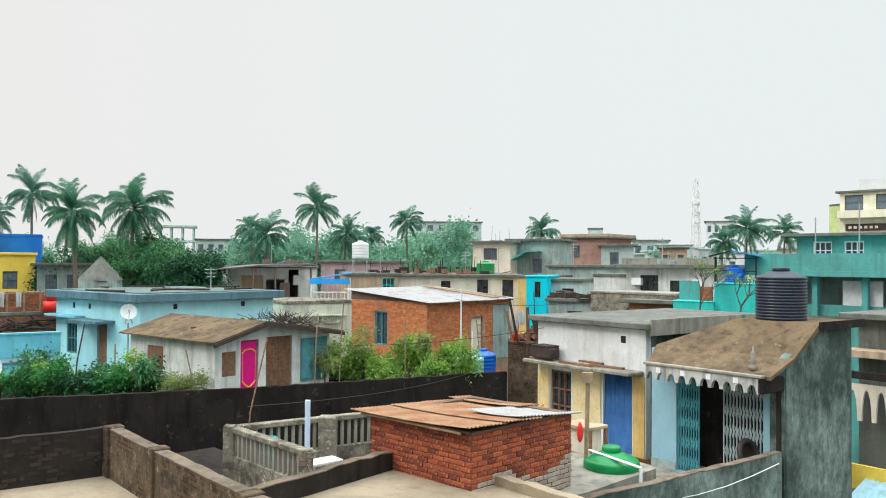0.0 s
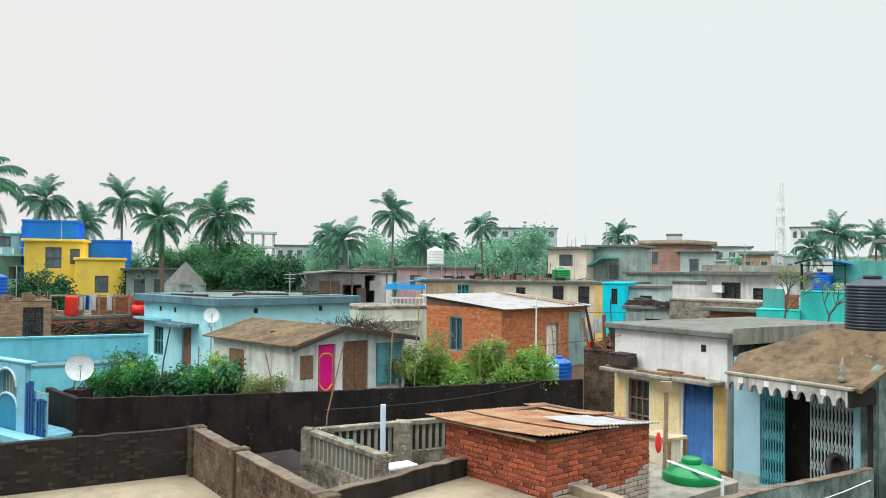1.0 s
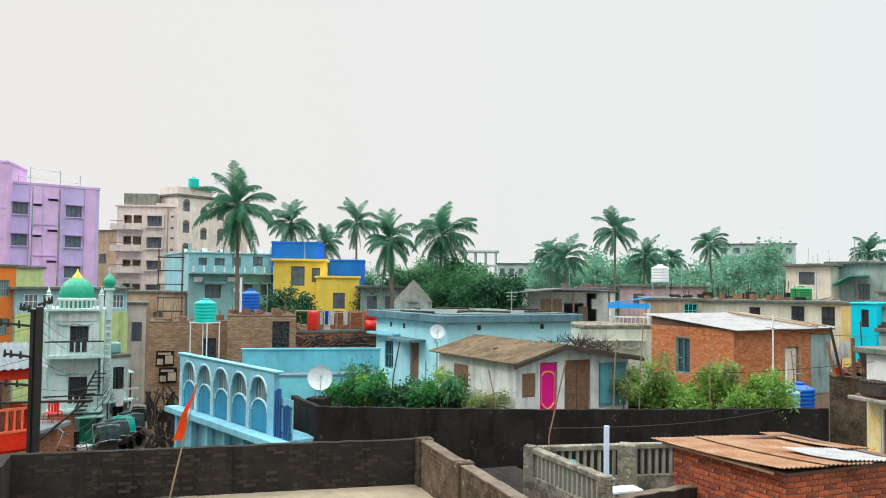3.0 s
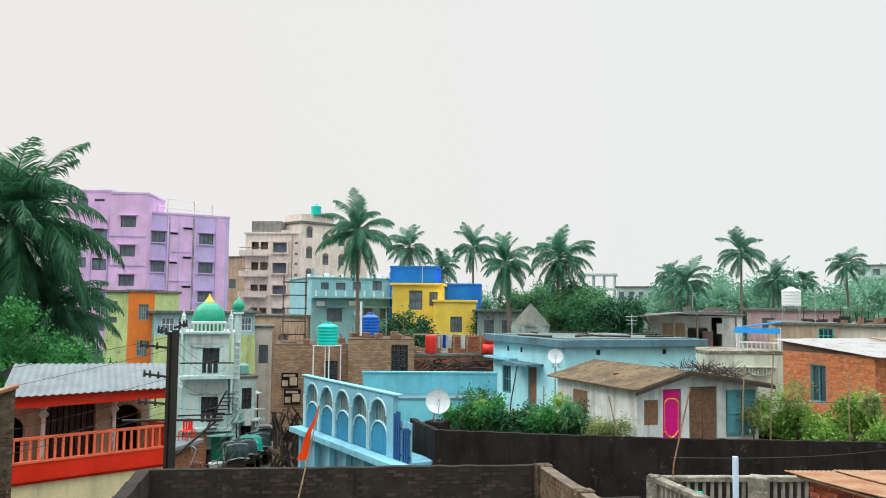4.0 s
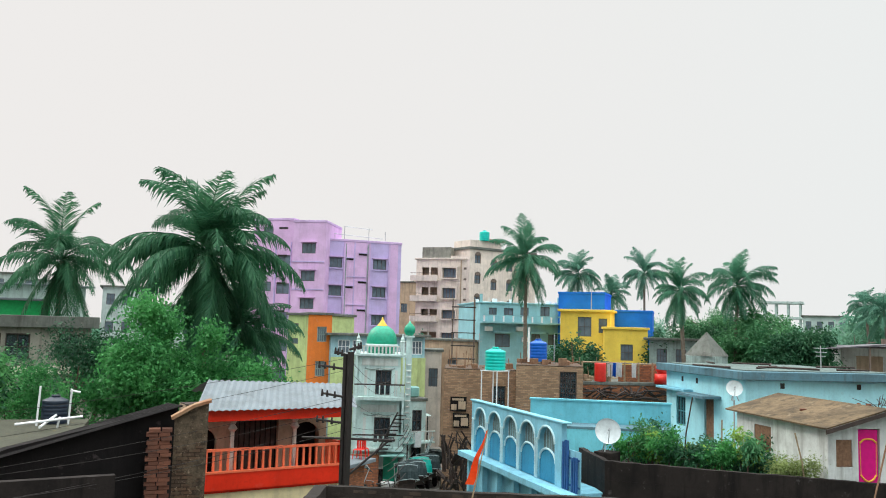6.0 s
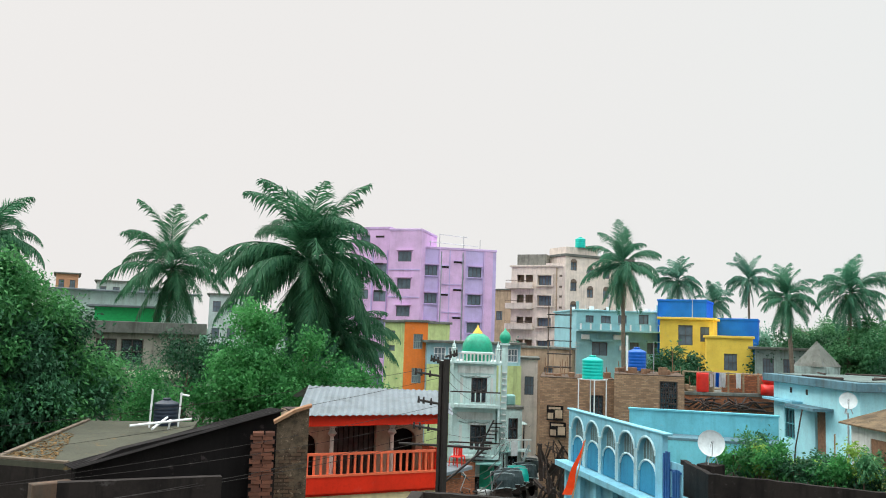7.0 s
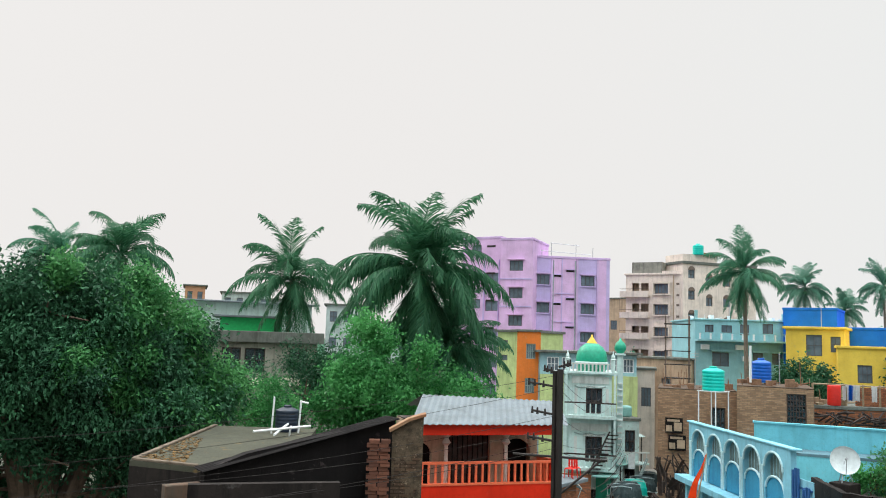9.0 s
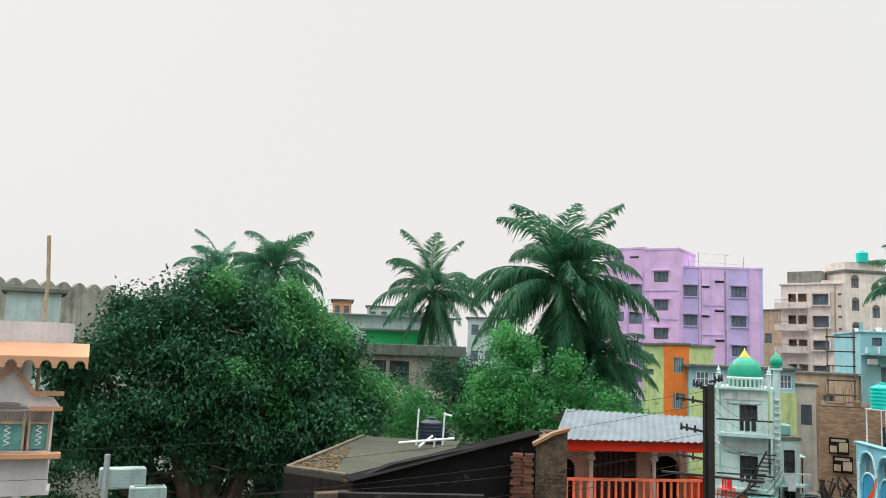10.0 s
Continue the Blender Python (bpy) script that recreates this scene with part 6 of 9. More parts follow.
rd = House("balcony_house", "red balcony house with orange railing and tin roof", at(57.1, 23.7), 73.2, 4.44, 2.0, 0.0)
rd.walls("panel_yellow", 5.3, 0.2)
rd.put("balcony_floor", "red", "f", -0.05, -0.05, 5.303, 4.49, 2.0, 5.42)
rd.put("balcony_band", "red", "f", -0.12, -0.13, 5.38, 4.56, -0.055, 5.84)
rd.put("band_cap", "rail_orange", "f", -0.13, -0.15, 5.843, 4.57, -0.04, 5.9)
for x in (0.0, 4.28):
    rd.put("rail_post", "red", "f", x, -0.1, 5.903, x + 0.16, 0.04, 6.55)
railing(rd, "f", 0.17, 4.27, -0.02, 5.903, 6.5, 20, "rail_orange", None, 0.03)
railing(rd, "r", 0.15, 1.25, 0.02, 5.423, 6.5, 10, "rail_orange", None, 0.028)
bm = bmesh.new()
wall_bm(bm, 0.0, 4.44, 5.423, 7.6, 0.18, [(0.2, 5.43, 0.95, 6.9), (1.35, 5.43, 2.85, 7.25), (3.3, 5.43, 4.2, 7.0)], rd.m() @ Matrix.Translation((0, 1.3, 0)))
part("inner_wall", bm, "tan", rd.e)
for x0, x1, z in ((0.2, 0.95, 6.9), (3.3, 4.2, 7.0)):
    bm = bmesh.new()
    c, r = (x0 + x1) / 2, (x1 - x0) / 2
    for sg in (-1, 1):
        pts = [(c + sg * r, z), (c + sg * r, z - 0.4)] + [(c + sg * r * math.cos(math.pi * k / 12), z - 0.4 + 0.38 * math.sin(math.pi * k / 12)) for k in range(1, 6)] + [(c, z - 0.02), (c, z)]
        extrude_xz(bm, pts[::sg], 1.32, 1.46, rd.m())
    part("arch", bm, "tan", rd.e)
for k in range(9):
    rd.put("screen_slat", "darkwood", "f", 1.37 + 0.165 * k, 1.49, 5.43, 1.5 + 0.165 * k, 1.54, 7.25)
# added black panel that gives the arches an unlit interior
rd.put("dark_screen", "near_black", "f", 0.19, 1.72, 5.423, 4.25, 1.78, 7.6)
rd.put("balcony_ceiling", "darkwood", "f", 0.0, 0.05, 7.603, 4.44, 1.9, 7.63)
rd.put("back_wall", "tan", "f", 0, 1.82, 5.423, 4.44, 2.0, 7.6)
rd.put("side_wall", "tan", "l", 0.185, 0.0, 5.423, 0.515, 0.18, 7.6)
rd.put("side_wall", "tan", "r", 1.485, 0.0, 5.423, 1.815, 0.18, 7.6)
for x in (1.15, 3.05):
    bm = bmesh.new()
    tube(bm, (x, 0.5, 5.423), (x, 0.5, 7.35), 0.07, 0.05, 10, rd.m())
    lathe(bm, [(0.07, 6.9), (0.14, 6.98), (0.06, 7.1), (0.13, 7.2), (0.07, 7.35)], 10, rd.m() @ pose(x, 0.5, 0))
    part("column", bm, "cream", rd.e)
rd.put("eave_board", "red", "f", -0.1, -0.2, 7.27, 4.54, -0.12, 7.57)
roof_m = rd.m()
eave = [roof_m @ Vector(v) for v in ((-0.22, -0.4, 7.6), (4.66, -0.4, 7.58))]
to_local = rd.e.matrix_world.inverted()
ridge = [to_local @ Vector((*at(47.2, 27.2), 8.12)), to_local @ Vector((*at(56.6, 25.9), 8.26))]
behind = [ridge[0] + Vector((0.45, 0.8, -0.4)), ridge[1] + Vector((-0.3, 0.8, -0.4))]
bm = bmesh.new()
sheet_between(bm, eave[0], eave[1], ridge[0], ridge[1], 24)
part("roof_sheet", bm, "tin", rd.e, "grey corrugated tin roof sheet")
bm = bmesh.new()
sheet_between(bm, ridge[1], ridge[0], behind[0], behind[1], 24)
part("roof_sheet", bm, "tin", rd.e)

# utility pole with insulators before the red house
px, py = at(47.25, 21.0)
up = thing("utility_pole", pose(px, py, 0), "dark iron utility pole with insulators and brackets", "utility pole")
bm = bmesh.new()
box(bm, -0.1, -0.1, 0, 0.0, 0.05, 9.3)
box(bm, 0.06, -0.1, 0, 0.14, 0.05, 9.35)
for k in range(16):
    box(bm, -0.02, -0.06, 0.5 + 0.56 * k, 0.08, 0.0, 0.62 + 0.56 * k)
part("mast", bm, "iron", up)
for z, l, s in ((9.25, 0.35, -1), (8.9, 0.75, -1), (8.2, 0.65, -1), (7.55, 0.75, -1), (9.4, 0.3, 1)):
    bm = bmesh.new()
    a = Vector((0.0, 0.0, z))
    b = a + Vector((0.66 * s * l, 0.72 * s * l, 0.1))
    tube(bm, a, b, 0.03, 0.03, 6)
    for k in (0.5, 0.8, 1.0):
        c = a.lerp(b, k)
        tube(bm, c - Vector((0, 0, 0.07)), c + Vector((0, 0, 0.1)), 0.036, 0.02, 8)
    part("insulator_arm", bm, "iron", up)
bm = bmesh.new()
tube(bm, (-0.75, -0.8, 7.2), (0.85, 0.9, 7.15), 0.03, 0.03, 6)
tube(bm, (0.0, 0.0, 6.2), (0.75, 0.8, 7.15), 0.03, 0.03, 6)
part("bracket", bm, "iron", up)

# ruined brick wall and dark gable beside the red house
rw = House("ruined_wall_house", "roofless house with a ruined brick pier and dark wall", at(60.3, 18.6), 60.0, 1.25, 3.6, 0.0)
rw.walls("black_wall", 6.9, 0.22)
bm = bmesh.new()
r2 = random.Random(9)
for j in range(18):
    for i in range(2):
        box(bm, 0.02 + i * 0.24 + r2.uniform(-0.02, 0.02) + (j % 2) * 0.04, -0.06 - r2.random() * 0.04, 6.2 + j * 0.085, 0.24 + i * 0.24 + (j % 2) * 0.04, 0.2, 6.275 + j * 0.085, rw.m())
tagged(part("brickwork", bm, "brick_heap", rw.e), kind="stuff")
bm = bmesh.new()
extrude_xz(bm, [(0.56, 5.5), (1.25, 5.5), (1.25, 8.25), (0.95, 8.15), (0.56, 7.9)], -0.004, 0.2, rw.m())
part("wall_stub", bm, "brown_plaster", rw.e)
bm = bmesh.new()
extrude_xz(bm, [(0.5, 7.9), (0.96, 8.165), (1.3, 8.27), (1.3, 8.33), (0.94, 8.225), (0.48, 7.96)], -0.1, 0.3, rw.m())
part("tile_cap", bm, "rust", rw.e, "sloping terracotta cap")
bm = bmesh.new()
p0, p1 = at(58.4, 19.3), at(71.0, 17.5)
o, ang, w = facing(p1, p0)
mg = pose(o.x, o.y, 0, 0, 0, ang)
extrude_xz(bm, [(0, 0), (w, 0), (w, 8.1), (w * 0.2, 7.5), (0, 7.2)], 0, 0.25, mg)
# the deep shade on this wall is put into its colour
dw = solid("dark_gable_wall", bm, "near_black", "tall wall with a sloping top, deep shade in its near-black colour", "wall")
for k, (xa, za, ya, yb) in enumerate(((-0.1, 7.18, -0.22, 0.45),)):
    bm = bmesh.new()
    zb = 8.12 + 0.16 * k
    L = math.hypot(w - xa, zb - za)
    corrugated(bm, yb - ya, L, 0.13, 0.016, mg @ pose(xa, yb, za + 0.03, 0, -math.degrees(math.atan2(zb - za, w - xa)), 0) @ pose(0, 0, 0, 0, 0, -90), 3)
    solid("sloping_sheet", bm, "near_black", "near-black corrugated sheet along the wall top", "roof sheet")
bm = bmesh.new()
box(bm, -0.75, 0.02, 0, -0.01, 0.3, 6.95, mg, 0.02)
solid("wall_pier", bm, "earth", "brown plastered pier at the end of the dark wall", "pier")

# flat grey slab roof with the black tank
S = [at(75.7, 20.4), at(71.5, 19.2), at(64.5, 23.0), at(63.8, 27.0), at(70.6, 27.6)]
sl, back = flat_roof("slab_house", [(v.x, v.y) for v in (S[0], S[1], S[2], S[3], S[4])], 7.0, "low house with a stained grey cement slab roof", "slab_dark", "black_wall")
bm = bmesh.new()
prism(bm, [(v.x * 1.006, v.y * 1.006) for v in (S[0], S[1], S[2], S[3], S[4])], 6.72, 6.87, back)
part("slab_edge", bm, "coping", sl)
bm = bmesh.new()
g = random.Random(63)
for k in range(420):
    f_, e_ = g.random() ** 1.6, g.random()
    q = S[0].lerp(S[1], e_ * 0.8).lerp(S[4], 0.05 + 0.55 * f_)
    box(bm, -0.035, -0.02, 0, 0.035, 0.02, 0.006, pose(q.x, q.y, 7.002 + 0.01 * g.random(), g.uniform(-20, 20), g.uniform(-20, 20), g.uniform(0, 180)))
tagged(solid("fallen_leaves", bm, island_mat("dry_leaf", (0.20, 0.115, 0.045), (0.09, 0.06, 0.03), (0.14, 0.10, 0.05)), "dry brown leaves scattered over the slab roof", "leaves"), kind="stuff")
bm = bmesh.new()
for a_, b_ in ((S[0], S[1]), (S[4], S[0])):
    o_, ang_, w_ = facing(a_, b_)
    box(bm, 0.05, 0.02, 7.003, w_ - 0.05, 0.14, 7.06, back @ pose(o_.x, o_.y, 0, 0, 0, ang_), 0.01)
part("roof_kerb", bm, "coping", sl)
p = at(65.8, 26.2)
water_tank("water_tank", p.x, p.y, 7.0, 0.36, 0.8, "tank_black", "small black plastic tank on the slab roof", 6)
bm = bmesh.new()
for b, d, z0, z1 in ((66.8, 25.6, 7.0, 8.1), (65.0, 25.8, 7.0, 8.0), (65.6, 25.0, 7.0, 7.3)):
    a = at(b, d)
    tube(bm, (a.x, a.y, z0), (a.x + 0.1, a.y, z1), 0.03)
a, b = at(68.0, 24.3), at(64.2, 25.0)
tube(bm, (a.x, a.y, 7.2), (b.x, b.y, 7.3), 0.035)
a, b = at(66.6, 24.0), at(65.4, 26.6)
tube(bm, (a.x, a.y, 7.15), (b.x, b.y, 7.3), 0.035)
a, b = at(65.0, 25.8), at(64.4, 25.8)
tube(bm, (a.x, a.y, 7.95), (b.x, b.y, 7.9), 0.03)
solid("pipe_frame", bm, "pvc", "white plastic water pipes round the black tank", "pipe", "water pipes")

# peach house at the end of the turn
pe = House("peach_house", "peach and pale pink house with arched grille window", at(95.0, 20.3), 88.5, 1.66, 0.9, 0.0)
pe.holes["f"].append((-0.0, 7.45, 1.64, 8.3))
pe.walls("pinkwhite", 8.33, 0.16, z0=6.6)
pe.put("bay_floor", "pinkwhite", "f", -0.1, 0.0, 6.5, 1.72, 0.9, 6.597)
pe.put("main_wall", "pinkwhite", "f", -3.0, 0.95, 0.0, 0.95, 4.0, 9.9)
pe.put("roof_band", "pinkwhite", "f", -3.0, 0.05, 9.8, 1.9, 4.0, 10.25)
m = pe.m()
bm = bmesh.new()
extrude_xz(bm, [(0, 0), (0.05, -0.06), (0.75, -0.32), (0.75, -0.22), (0.05, 0.06)], -3.0, 2.3, m @ pose(0, 0.04, 9.74, 0, 0, -90))
part("canopy", bm, "peach", pe.e)
bm = bmesh.new()
scallops(bm, 5.3, 9.27, 9.5, 16, -0.74, -0.68, m @ Matrix.Translation((-3.0, 0, 0)), 0.75)
part("canopy_fringe", bm, "peach", pe.e, "scalloped peach canopy edge")
# gabled hood over an arched window
bm = bmesh.new()
arch = [(0.8 + 0.42 * math.cos(math.pi * k / 10), 8.32 + 0.2 * math.sin(math.pi * k / 10)) for k in range(11)]
extrude_xz(bm, [(-0.23, 8.36), (-0.06, 8.6), (0.36, 8.66), (0.8, 9.24), (1.24, 8.66), (1.66, 8.6), (1.83, 8.36)][::-1] + [(-0.23, 8.32), (0.37, 8.32)] + arch[::-1][1:-1] + [(1.23, 8.32), (1.83, 8.32)], -0.2, -0.004, m)
part("pediment", bm, "pinkwhite", pe.e, "pale gabled pediment over the arched window")
bm = bmesh.new()
for sg in (-1, 1):
    extrude_xz(bm, [(0.8 + sg * x, z) for x, z in ((0.0, 9.25), (0.46, 8.66), (1.06, 8.66), (1.06, 8.75), (0.5, 8.75), (0.0, 9.36))][::sg], -0.32, -0.206, m)
    extrude_xz(bm, [(0.8 + sg * x, z) for x, z in ((0.44, 8.33), (1.06, 8.33), (1.06, 8.42), (0.42, 8.42))][::sg], -0.32, -0.206, m)
part("moulding", bm, "peach", pe.e, "peach moulding along the gable")
pe.put("sill", "peach", "f", -0.25, -0.3, 7.3, 1.9, -0.005, 7.43, "", 0.02)
for x0, x1 in ((0.0, 0.4), (0.46, 1.14), (1.2, 1.64)):
    bm = bmesh.new()
    box(bm, x0, 0.05, 7.46, x0 + 0.05, 0.11, 8.3, m)
    box(bm, x1 - 0.05, 0.05, 7.46, x1, 0.11, 8.3, m)
    box(bm, x0 + 0.052, 0.05, 8.02, x1 - 0.052, 0.11, 8.07, m)
    c, r = (x0 + x1) / 2, (x1 - x0) / 2 - 0.06
    for k in range(9):
        a = math.pi * k / 8
        tube(bm, (c, 0.08, 8.07), (c + r * math.cos(a), 0.08, 8.07 + 0.22 * math.sin(a)), 0.009, 0.009, 5, m)
    wn_ = part("window", bm, "tan", pe.e)
    bm = bmesh.new()
    box(bm, x0 + 0.03, 0.13, 7.47, x1 - 0.03, 0.14, 8.02, m)
    part("pane", bm, "teal_pane", wn_, "turquoise patterned pane")
    bm = bmesh.new()
    for k in range(4):
        z = 7.55 + 0.11 * k
        tube(bm, (c - 0.06, 0.115, z), (c + 0.06, 0.115, z + 0.06), 0.011, 0.011, 5, m)
        tube(bm, (c + 0.06, 0.115, z + 0.06), (c - 0.05, 0.115, z + 0.1), 0.011, 0.011, 5, m)
    part("grille", bm, "white_paint", wn_)
# black sheet added behind the panes in place of a shaded room
pe.put("dark_room", "near_black", "f", 0.1, 0.8, 7.4, 1.5, 0.84, 8.3)

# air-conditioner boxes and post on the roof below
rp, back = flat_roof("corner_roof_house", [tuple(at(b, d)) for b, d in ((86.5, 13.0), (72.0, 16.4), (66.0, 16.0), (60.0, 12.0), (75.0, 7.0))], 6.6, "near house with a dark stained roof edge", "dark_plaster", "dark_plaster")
low_wall(rp, back, [tuple(at(72.0, 16.4)), tuple(at(62.0, 16.6))], 6.6, 7.12, 0.2, "black_wall")
for b, d, w_, h_, z in ((85.9, 16.5, 0.8, 0.22, 7.22), (84.3, 15.8, 0.62, 0.16, 7.05)):
    p = at(b, d)
    e = thing("air_conditioner", pose(p.x, p.y, 0, 0, 0, b + 5), "pale grey outdoor air-conditioner box on a bracket", "air conditioner", "air conditioners")
    bm = bmesh.new()
    box(bm, -w_ / 2, -0.15, z, w_ / 2, 0.15, z + h_ + 0.15, None, 0.02)
    part("body", bm, "unit_grey", e)
    bm = bmesh.new()
    for k in range(6):
        box(bm, -w_ / 2 + 0.06, -0.158, z + 0.05 + 0.055 * k, w_ / 2 - 0.06, -0.152, z + 0.08 + 0.055 * k)
    part("grille", bm, "grey", e)
    bm = bmesh.new()
    for sx in (-0.3, 0.3):
        tube(bm, (sx, 0, 0), (sx, 0, z), 0.03)
    part("bracket", bm, "iron", e)
p = at(86.9, 15.6)
bm = bmesh.new()
tube(bm, (p.x, p.y, 0), (p.x, p.y, 7.95), 0.05)
solid("steel_post", bm, "steel", "grey steel post beside the air conditioners", "post")


# ---- tall and distant buildings ----
def grid_windows(xs, zs):
    return [(x0, z0, x1, z1) for x0, x1 in xs for z0, z1 in zs]


pz = [(15.96 - 2.9 * k, 17.0 - 2.9 * k) for k in range(5)]
pu = block("lilac_block", "lilac painted apartment block with dark windows", at(49.15, 84.0), at(43.85, 86.0), 9, 18.7, "lilac2", grid_windows([(0.35, 1.77), (5.08, 6.5)], pz), over=0.06, thick=0.25, roof="purple", bars=2, rail=0)
# pinkish pilasters and recessed strips between the window bays
for x0, x1, y, mat in ((1.9, 2.08, -0.16, "purple"), (3.0, 3.12, -0.06, "lilac2"), (4.55, 4.75, -0.16, "purple"), (6.72, 6.88, -0.14, "purple"), (-0.05, 0.1, -0.12, "lilac2"), (2.082, 2.998, -0.03, "lilac_pink"), (3.122, 4.548, -0.03, "lilac_pink"), (6.882, 7.75, -0.03, "lilac_pink")):
    pu.put("pilaster", mat, "f", x0, y, 0, x1, -0.004, 18.68)
for x, mat in ((2.12, "grey"), (4.42, "grey")):
    pu.put("drain_pipe", mat, "f", x, -0.13, 0, x + 0.07, -0.035, 18.5)
for k in range(5):
    z = 2.9 * k
    for x0, x1 in ((0.25, 1.87), (4.98, 6.6)):
        pu.put("sunshade", "purple", "f", x0, -0.3, 17.06 - z, x1, -0.005, 17.14 - z)
        pu.put("sill", "lilac2", "f", x0, -0.14, 15.84 - z, x1, -0.005, 15.92 - z)
    for x0, x1, zz in ((2.2, 2.95, 16.85), (3.5, 4.35, 17.4)):
        pu.put("vent_ledge", "lilac2", "f", x0 - 0.05, -0.24, zz + 0.14 - z, x1 + 0.05, -0.035, zz + 0.2 - z)
        pu.put("vent", "iron", "f", x0, -0.05, zz - 0.06 - z, x1, -0.034, zz + 0.13 - z)
    pu.put("waste_pipe", "lilac2", "f", 2.3, -0.12, 15.05 - z, 4.3, -0.05, 15.12 - z)
pt = block("lilac_block", "projecting lilac stair tower of the apartment block", at(51.4, 83.6), at(49.15, 82.6), 6, 20.35, "lilac_pink", grid_windows([(0.95, 2.37)], [(17.2 - 2.8 * k, 18.25 - 2.8 * k) for k in range(6)]), over=0.05, thick=0.25, roof="purple", shade_mat="lilac_pink", bars=2, rail=0)
for k in range(6):
    pt.put("floor_band", "lilac2", "f", -0.04, -0.07, 16.3 - 2.8 * k, 3.3, -0.004, 16.42 - 2.8 * k)
pl = block("lilac_block", "lilac wing of the apartment block", at(54.1, 88.0), at(51.4, 86.0), 8, 20.85, "lilac_pink", grid_windows([(1.1, 2.25)], [(19.2 - 2.9 * k, 20.2 - 2.9 * k) for k in range(6)]) + grid_windows([(2.85, 4.3)], [(16.1 - 2.95 * k, 17.2 - 2.95 * k) for k in range(5)]), over=0.05, thick=0.25, roof="purple", bars=1, rail=0)
for x0, x1 in ((2.6, 2.75), (4.34, 4.42)):
    pl.put("pilaster", "lilac2", "f", x0, -0.1, 0, x1, -0.004, 18.6)
for k in range(5):
    pl.put("vent", "iron", "f", 2.9, -0.03, 19.95 - 2.9 * k, 3.9, -0.004, 20.15 - 2.9 * k)
bm = bmesh.new()
o = pu.e.matrix_world @ pu.m()
for x, z in ((2.0, 20.4), (4.6, 20.3), (1.0, 19.6), (6.4, 20.0)):
    tube(bm, (x, 0.4, 18.95), (x, 0.4, z), 0.035, 0.035, 5, o)
tube(bm, (1.9, 0.4, 20.35), (5.0, 0.4, 20.15), 0.035, 0.035, 5, o)
tube(bm, (0.9, 0.4, 19.5), (6.2, 0.4, 19.25), 0.035, 0.035, 5, o)
solid("roof_railing", bm, "steel", "thin pipe railing on the lilac roof", "railing")

crow = [(16.1, 17.25), (13.65, 14.85), (11.2, 12.2), (8.4, 9.5)]
o, ang, w = facing(at(42.75, 99.0), at(39.0, 97.0))
cr = House("cream_block", "weathered cream apartment block with balconies", o, ang, w, 9, 0.0)
cr.pane = "hazed_glass"
for z0, z1 in crow:
    cr.holes["f"].append((0.75, z0 + 0.35, 2.75, z1 + 0.1))
    cr.window("f", 3.45, z0, 5.1, z1, "taupe_frame", 3, rail=0)
cr.walls("cream", 18.3, 0.25)
cr.slab("cream", 18.303, 18.5, 0.2)
cr.put("roof_parapet", "concrete", "f", 0.75, -0.1, 18.503, 4.35, 2.5, 19.8, "stained grey parapet block")
cr.put("roof_parapet", "cream", "f", 4.352, -0.1, 18.503, w + 0.1, 0.2, 18.75)
for z0, z1 in crow:
    cr.put("balcony_back", "tan", "f", 0.6, 1.1, z0 - 0.3, 2.9, 1.2, z1 + 0.3)
    cr.put("balcony_floor", "cream", "f", -0.5, -0.75, z0 - 0.42, 2.9, 1.1, z0 - 0.25)
    cr.put("balcony_wall", "cream", "f", -0.5, -0.75, z0 - 0.248, 2.9, -0.62, z0 + 0.25)
    cr.put("balcony_side", "cream", "f", -0.5, -0.618, z0 - 0.248, -0.38, -0.005, z0 + 0.25)
    cr.put("balcony_rail", "taupe_frame", "f", -0.5, -0.72, z0 + 0.5, 2.9, -0.66, z0 + 0.56)
    cr.put("balcony_post", "cream", "f", 1.62, -0.02, z0 + 0.3, 1.82, 0.14, z1 + 0.12)
    for x0, x1, za, zb in ((3.25, 3.42, z0 - 0.15, z1 + 0.2), (5.13, 5.3, z0 - 0.15, z1 + 0.2), (3.422, 5.128, z1 + 0.03, z1 + 0.2), (3.422, 5.128, z0 - 0.15, z0 - 0.03)):
        cr.put("window_box", "cream", "f", x0, -0.4, za, x1, -0.004, zb)
    for k in range(2):
        cr.put("vent", "taupe_frame", "f", 6.0, -0.03, z0 - 0.3 + 1.3 * k, 6.35, -0.004, z0 - 0.05 + 1.3 * k)
cr.put("drain_pipe", "tan", "f", 5.62, -0.12, 0, 5.74, -0.01, 18.2)
cx = block("cream_block", "taller cream wing with arched windows", at(39.0, 96.6), at(34.4, 103.0), 8, 19.55, "cream", grid_windows([(0.75, 1.65)], [(17.9, 18.9), (15.45, 16.5), (12.85, 13.9)]) + grid_windows([(3.2, 4.1), (5.6, 6.6)], [(17.2, 18.2), (14.8, 15.8), (12.2, 13.2)]), over=0.15, thick=0.3, bars=1, frame_mat="taupe_frame")
for x0, x1, tops in ((0.75, 1.65, (18.9, 16.5, 13.9)), (3.2, 4.1, (18.2, 15.8, 13.2)), (5.6, 6.6, (18.2, 15.8, 13.2))):
    for z in tops:
        bm = bmesh.new()
        c, r = (x0 + x1) / 2, (x1 - x0) / 2
        pts = [(c - r, z)] + [(c - r * math.cos(math.pi * i / 8), z + 0.9 * r * math.sin(math.pi * i / 8)) for i in range(1, 8)] + [(c + r, z)]
        extrude_xz(bm, pts[::-1], -0.04, -0.006, cx.m())
        part("arch", bm, "taupe_frame", cx.e)
